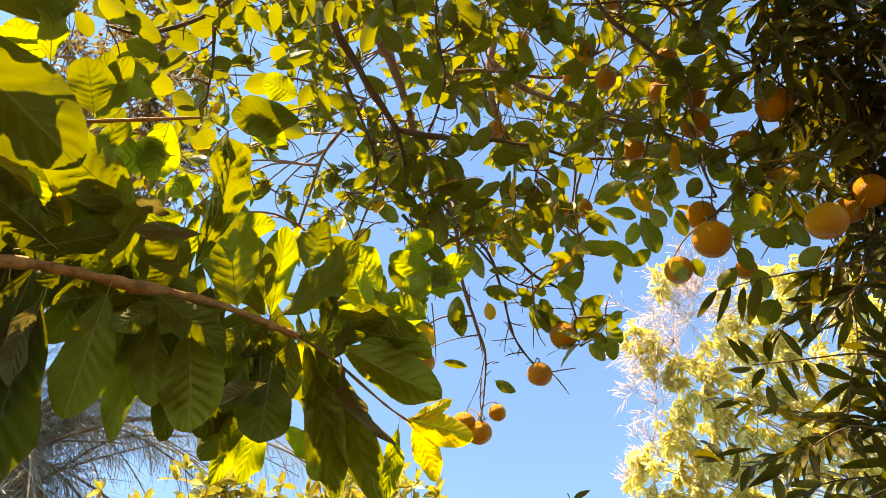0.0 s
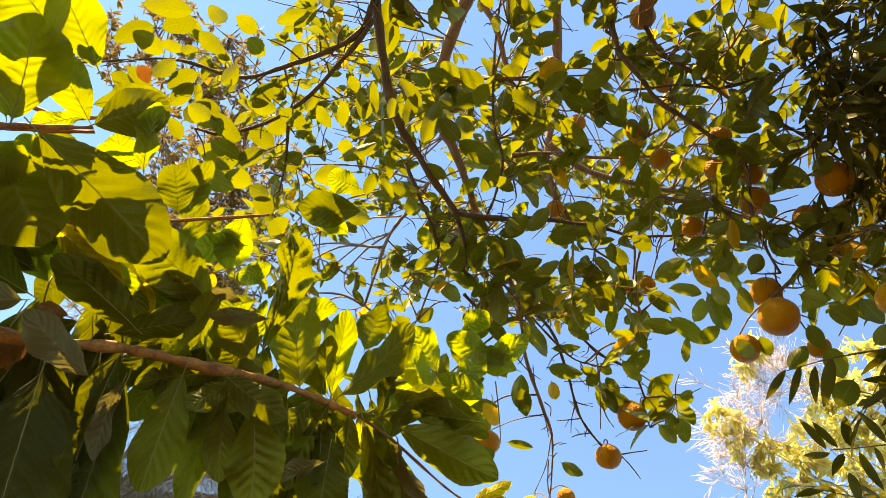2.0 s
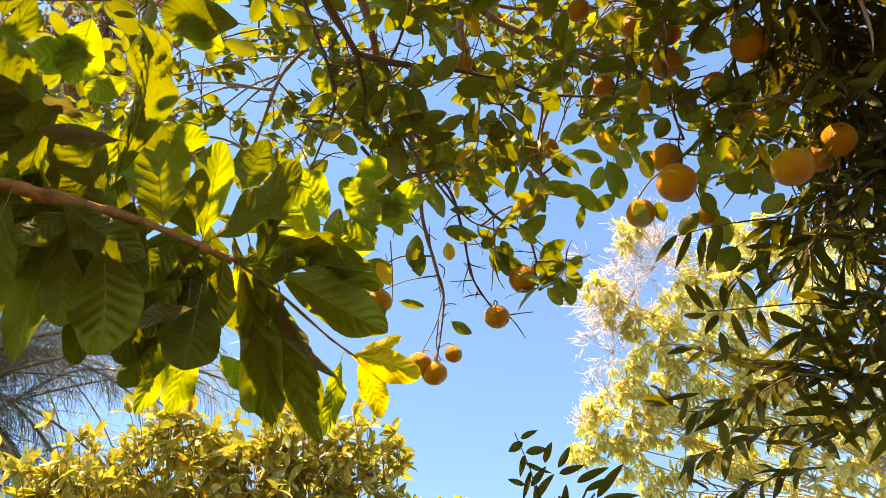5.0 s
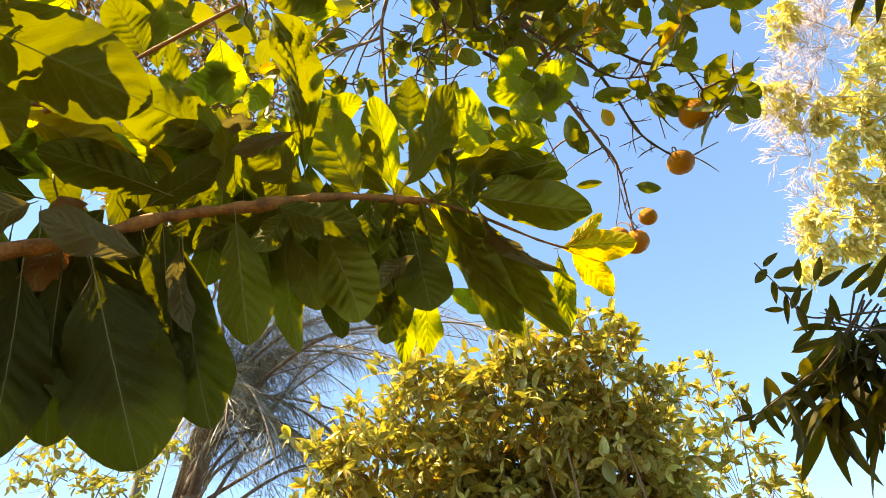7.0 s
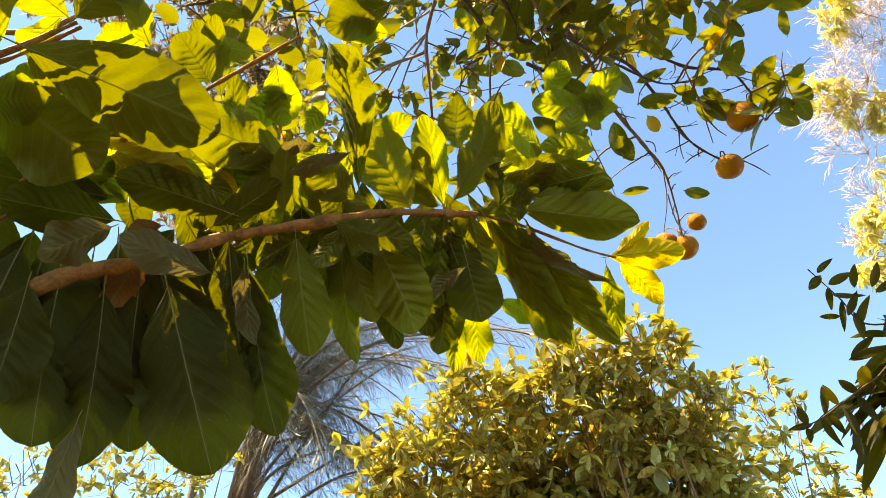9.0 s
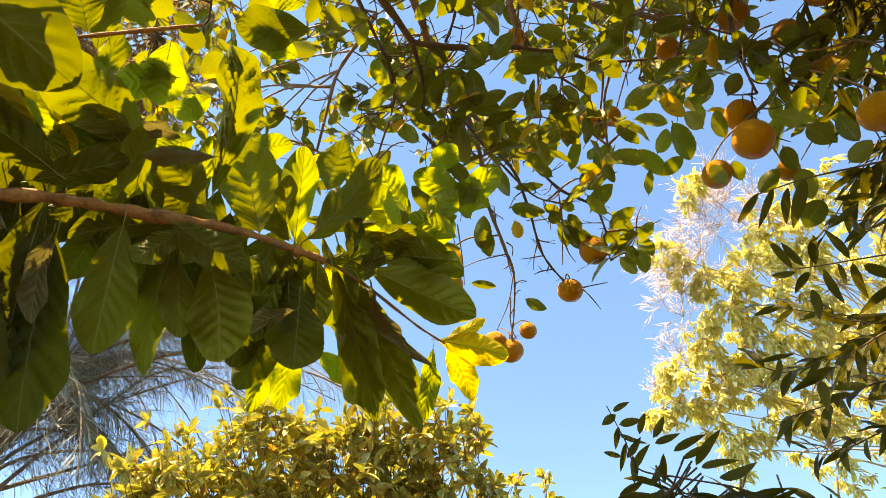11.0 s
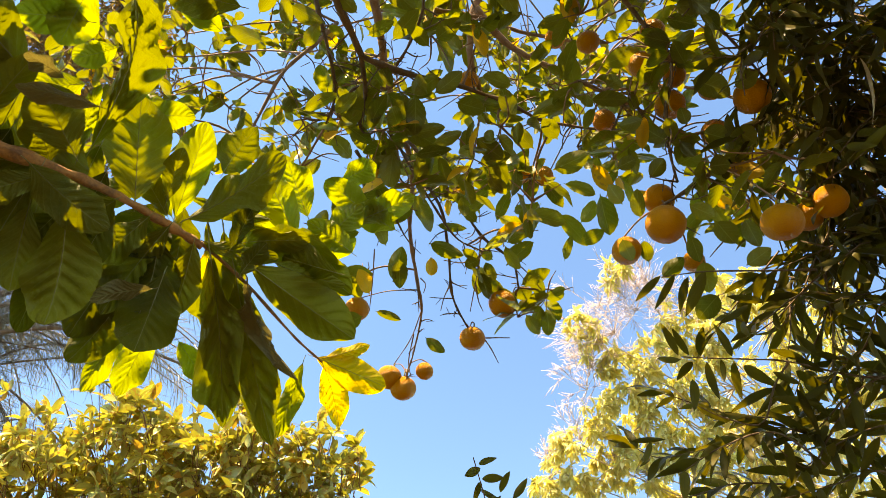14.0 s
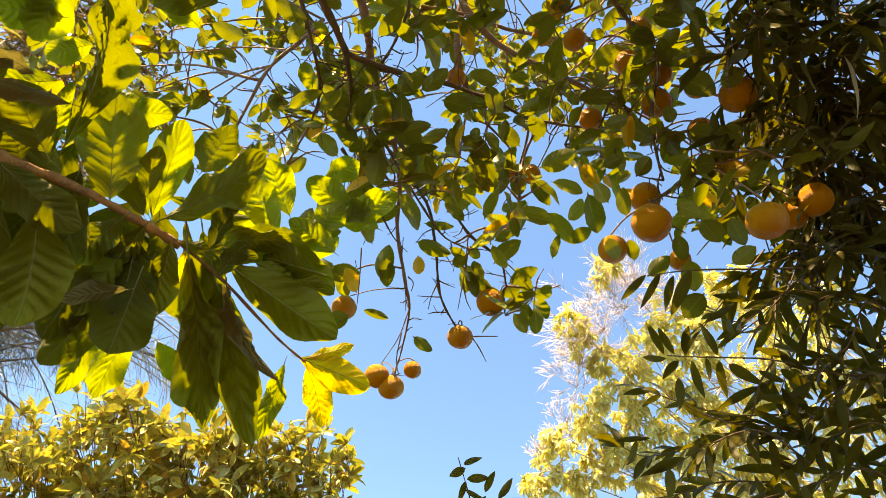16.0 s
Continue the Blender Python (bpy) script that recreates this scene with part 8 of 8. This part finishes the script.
for k in range(90):
    a, s = rnd.uniform(0, 6.28), rnd.uniform(0.0, 1.0)
    p = Vector((-5.424, 6.700, 5.335)).lerp(crown, s) + Vector((math.cos(a), math.sin(a), 0)) * 0.13
    q = p + Vector((math.cos(a) * 0.06, math.sin(a) * 0.06, rnd.uniform(0.12, 0.35)))
    tube(fibre_v, fibre_f, smooth_line([p, (p + q) / 2 + any_way() * 0.03, q], 3), rnd.uniform(0.006, 0.018), 0.003, 4)
joined("husk", link_mesh("husk", fibre_v, fibre_f, BARK_PALM), palm, Matrix(), "ragged brown leaf bases and fibres")
PALM_LEAFLET = blade(6, 1, lance, 1.1, 0.0, 0, 0, 0.01, 4)
PALM_LEAFLET_STIFF = blade(5, 1, lance, 0.4, 0.0, 0, 0, 0.015, 5)


def frond_along(line, leaflets, hang):
    """A tapering rachis along the line with hanging leaflets on both sides."""
    verts, faces, places = [], [], []
    tube(verts, faces, line, 0.028, 0.006, 6)
    part("frond", link_mesh("frond", verts, faces, BARK_PALM), palm, Matrix())
    last = len(line) - 1
    for k in range(leaflets):
        s = 0.18 + 0.82 * rnd.random()
        i = min(last - 1, int(s * last))
        ahead = (line[i + 1] - line[i]).normalized()
        p = line[i].lerp(line[i + 1], s * last - i)
        side = ahead.cross(Vector((0, 0, 1))).normalized() * (1 if k % 2 else -1)
        way = side * 0.6 + ahead * 0.6 + Vector((0, 0, rnd.uniform(-hang, 0.3))) + any_way() * 0.35
        places.append(place_leaf(p, way, rnd.uniform(0.004, 0.008), rnd.uniform(0.28, 0.58) * (1.1 - 0.5 * abs(s - 0.5)), rnd.gauss(0, 50)))
    for shape in (PALM_LEAFLET, PALM_LEAFLET_STIFF):
        m = places[::2] if shape is PALM_LEAFLET else places[1::2]
        leaf_cloud("leaflet", shape, m, FEATHER, palm, "grey-green hanging leaflets")


def palm_frond(angle, lift, size, droop):
    out = Vector((math.cos(angle), math.sin(angle), 0))
    frond_along([crown + out * size * (0.15 + 0.85 * s) * s + Vector((0, 0, size * (lift * s - droop * s * s * s))) for s in [k / 24 for k in range(25)]], 230, 1.5)


for k in range(16):
    palm_frond(k * 2.4 + 0.3, rnd.uniform(0.55, 1.25), rnd.uniform(2.5, 3.3), rnd.uniform(0.45, 0.9))
for k in range(12):
    palm_frond(rnd.uniform(-0.9, 0.9), rnd.uniform(0.35, 1.0), rnd.uniform(2.2, 3.4), rnd.uniform(0.3, 0.8))
for k in range(14):
    palm_frond(rnd.uniform(-1.6, 1.6), rnd.uniform(0.0, 0.45), rnd.uniform(1.8, 3.0), rnd.uniform(0.5, 1.1))
for points in (
    ((-5.411, 6.648, 5.029), (-5.013, 6.347, 5.538), (-4.452, 6.271, 5.802), (-3.820, 6.281, 5.929)),
    ((-5.435, 6.582, 5.117), (-4.929, 6.396, 5.573), (-4.278, 6.528, 5.597), (-3.676, 6.729, 5.346)),
    ((-5.348, 6.716, 5.002), (-4.924, 6.556, 5.306), (-4.308, 6.592, 5.454), (-3.598, 6.727, 5.433)),
    ((-5.201, 6.907, 4.858), (-4.576, 6.915, 5.124), (-4.014, 6.909, 5.229), (-3.430, 6.977, 5.133)),
    ((-5.536, 6.541, 5.022), (-5.050, 6.185, 5.741), (-4.628, 6.026, 5.954), (-3.949, 5.944, 6.267)),
    ((-5.479, 6.560, 5.085), (-4.992, 6.213, 5.775), (-4.268, 6.199, 6.103), (-3.387, 6.341, 6.220)),
    ((-5.249, 6.681, 5.218), (-4.926, 6.547, 5.432), (-4.458, 6.469, 5.696), (-3.863, 6.412, 5.992), (-3.107, 6.395, 6.260)),
    ((-5.386, 6.463, 5.641), (-4.967, 6.365, 5.897), (-4.590, 6.106, 6.275), (-4.233, 5.844, 6.575)),
    ((-5.336, 6.926, 5.148), (-4.730, 6.995, 5.393), (-4.167, 7.011, 5.578), (-3.576, 6.985, 5.781)),
    ((-5.148, 6.974, 4.790), (-4.443, 7.151, 4.948), (-3.900, 7.246, 4.926)),
    ((-5.447, 6.488, 5.509), (-4.818, 6.297, 6.170), (-4.176, 6.124, 6.654), (-3.620, 6.028, 6.867)),
    ((-5.409, 6.680, 5.489), (-4.829, 6.607, 5.922), (-4.286, 6.452, 6.320), (-3.809, 6.220, 6.670)),
    ((-5.278, 6.291, 5.826), (-4.787, 6.065, 6.313), (-4.436, 5.760, 6.660)),
    ((-5.265, 6.887, 5.063), (-4.801, 6.750, 5.494), (-4.243, 6.600, 5.949), (-3.623, 6.445, 6.352), (-2.864, 6.513, 6.447)),
):
    frond_along(smooth_line(points, 8), 260, 1.8)
frond_along(smooth_line([tuple(crown), (-3.280, 5.888, 6.173), (-2.428, 5.955, 6.152), (-1.555, 6.157, 6.003), (-0.818, 6.502, 5.652)], 6), 260, 0.5)

# the thin tree beside the palm
thin_tree = thing("pepper_tree", (-4.504, 4.135, 0.000), "sparse young tree with small yellow-green leaves", "tree")
thin_places, thin_v, thin_f, thin_tops = [], [], [], []


def sparse_clump(at, radius, count):
    at = Vector(at)
    thin_tops.append(at)
    for k in range(count):
        p = at + any_way() * radius
        tube(thin_v, thin_f, smooth_line([at + any_way() * 0.1, (at + p) / 2 + any_way() * 0.06, p], 3), 0.004, 0.0015, 4)
        for j in range(2):
            rosette(thin_places, p + any_way() * 0.07, Vector((0, 0, 0.4)), 7, 0.080, 0.42, 1.0, 0.5)


sparse_clump((-4.826, 3.463, 4.161), 0.218, 9)
sparse_clump((-4.633, 3.652, 4.047), 0.196, 8)
sparse_clump((-4.363, 3.614, 4.194), 0.218, 7)
sparse_clump((-4.170, 3.803, 4.081), 0.218, 8)
sparse_clump((-3.980, 3.729, 4.233), 0.175, 6)
sparse_clump((-3.838, 3.697, 4.322), 0.131, 4)
sparse_clump((-3.854, 3.950, 4.058), 0.175, 7)
sparse_clump((-3.549, 4.027, 4.102), 0.153, 5)
sparse_clump((-3.739, 4.101, 3.950), 0.175, 6)
sparse_clump((-3.348, 4.023, 4.188), 0.109, 4)
thin_foot = Vector((-4.504, 4.135, 0.000))
for top in thin_tops[::3]:
    tube(thin_v, thin_f, smooth_line([thin_foot, thin_foot.lerp(top, 0.4) + any_way() * 0.3, thin_foot.lerp(top, 0.7) + any_way() * 0.25, top], 5), 0.02, 0.004, 5, 0.3)
joined("branch", link_mesh("branch", thin_v, thin_f, BARK_GREY), thin_tree, Matrix(), "thin grey branches")
leaf_cloud("foliage", SMALL, thin_places, HEDGE, thin_tree, "small yellow-green leaves")

# the tall dusky tree
tall_tree = thing("tall_tree", (-6.041, 8.474, 0.000), "tall tree with fine olive leaves and brown seed pods", "tree")
tall_places, tall_v, tall_f, tall_tops = [], [], [], []


def tall_clump(at, radius, count):
    at = Vector(at)
    tall_tops.append(at)
    for k in range(count * 8 // 5):
        p = at + any_way() * radius * rnd.uniform(0.2, 1.1) + Vector((0, rnd.uniform(0, 0.6), 0))
        if k % 3 == 0:
            tube(tall_v, tall_f, [at, p], 0.008, 0.003, 4)
        rosette(tall_places, p, Vector((0, 0, 0.2)), 8, 0.11, 0.28, 1.0, 0.6)


tall_clump((-4.915, 3.822, 9.679), 0.559, 72)
tall_clump((-4.358, 3.925, 9.576), 0.559, 72)
tall_clump((-3.798, 3.825, 9.664), 0.489, 61)
tall_clump((-4.643, 4.279, 9.244), 0.489, 64)
tall_clump((-4.015, 4.281, 9.235), 0.489, 61)
tall_clump((-4.930, 4.735, 8.816), 0.419, 54)
tall_clump((-4.372, 4.787, 8.760), 0.489, 61)
tall_clump((-3.813, 4.788, 8.752), 0.419, 46)
tall_clump((-3.386, 4.232, 9.274), 0.349, 36)
tall_clump((-3.311, 3.928, 9.561), 0.279, 25)
tall_clump((-3.960, 5.244, 8.322), 0.349, 39)
tall_clump((-4.519, 5.243, 8.330), 0.419, 50)
tall_clump((-5.077, 5.242, 8.337), 0.419, 46)
tall_clump((-3.540, 5.144, 8.412), 0.209, 14)
tall_clump((-5.755, 3.921, 9.595), 0.628, 72)
tall_clump((-5.766, 4.631, 8.923), 0.628, 64)
tall_clump((-4.907, 3.315, 10.159), 0.628, 72)
tall_clump((-3.930, 3.318, 10.146), 0.628, 64)
tall_clump((-3.233, 3.421, 10.040), 0.349, 28)
tall_clump((-3.247, 1.803, 9.287), 0.393, 39)
tall_clump((-3.503, 2.244, 8.999), 0.393, 43)
tall_clump((-3.110, 2.545, 8.872), 0.327, 32)
tall_clump((-3.554, 3.939, 8.006), 0.327, 36)
tall_clump((-3.225, 4.294, 7.840), 0.327, 32)
tall_clump((-3.687, 3.593, 8.191), 0.327, 32)
tall_clump((-3.899, 1.546, 9.355), 0.458, 46)
tall_clump((-4.285, 2.150, 8.956), 0.393, 36)
tall_clump((-4.140, 3.798, 8.015), 0.393, 36)
tall_clump((-4.811, 1.502, 9.267), 0.589, 46)
tall_fork = Vector((-5.936, 6.549, 7.661))
for top in tall_tops[::3]:
    tube(tall_v, tall_f, smooth_line([tuple(tall_fork), tuple((top + tall_fork) / 2 + any_way() * 0.5), tuple(top)], 5), 0.035, 0.010, 5, 0.2)
tube(tall_v, tall_f, smooth_line([(tall_fork.x - 0.3, tall_fork.y, -0.1), (tall_fork.x - 0.3, tall_fork.y, tall_fork.z * 0.5), tuple(tall_fork)], 5), 0.07, 0.05, 10, 0.3)
joined("branch", link_mesh("branch", tall_v, tall_f, BARK_GREY), tall_tree, Matrix(), "grey branches")
leaf_cloud("foliage", THIN, tall_places, DUSKY, tall_tree, "fine olive and brown leaves")
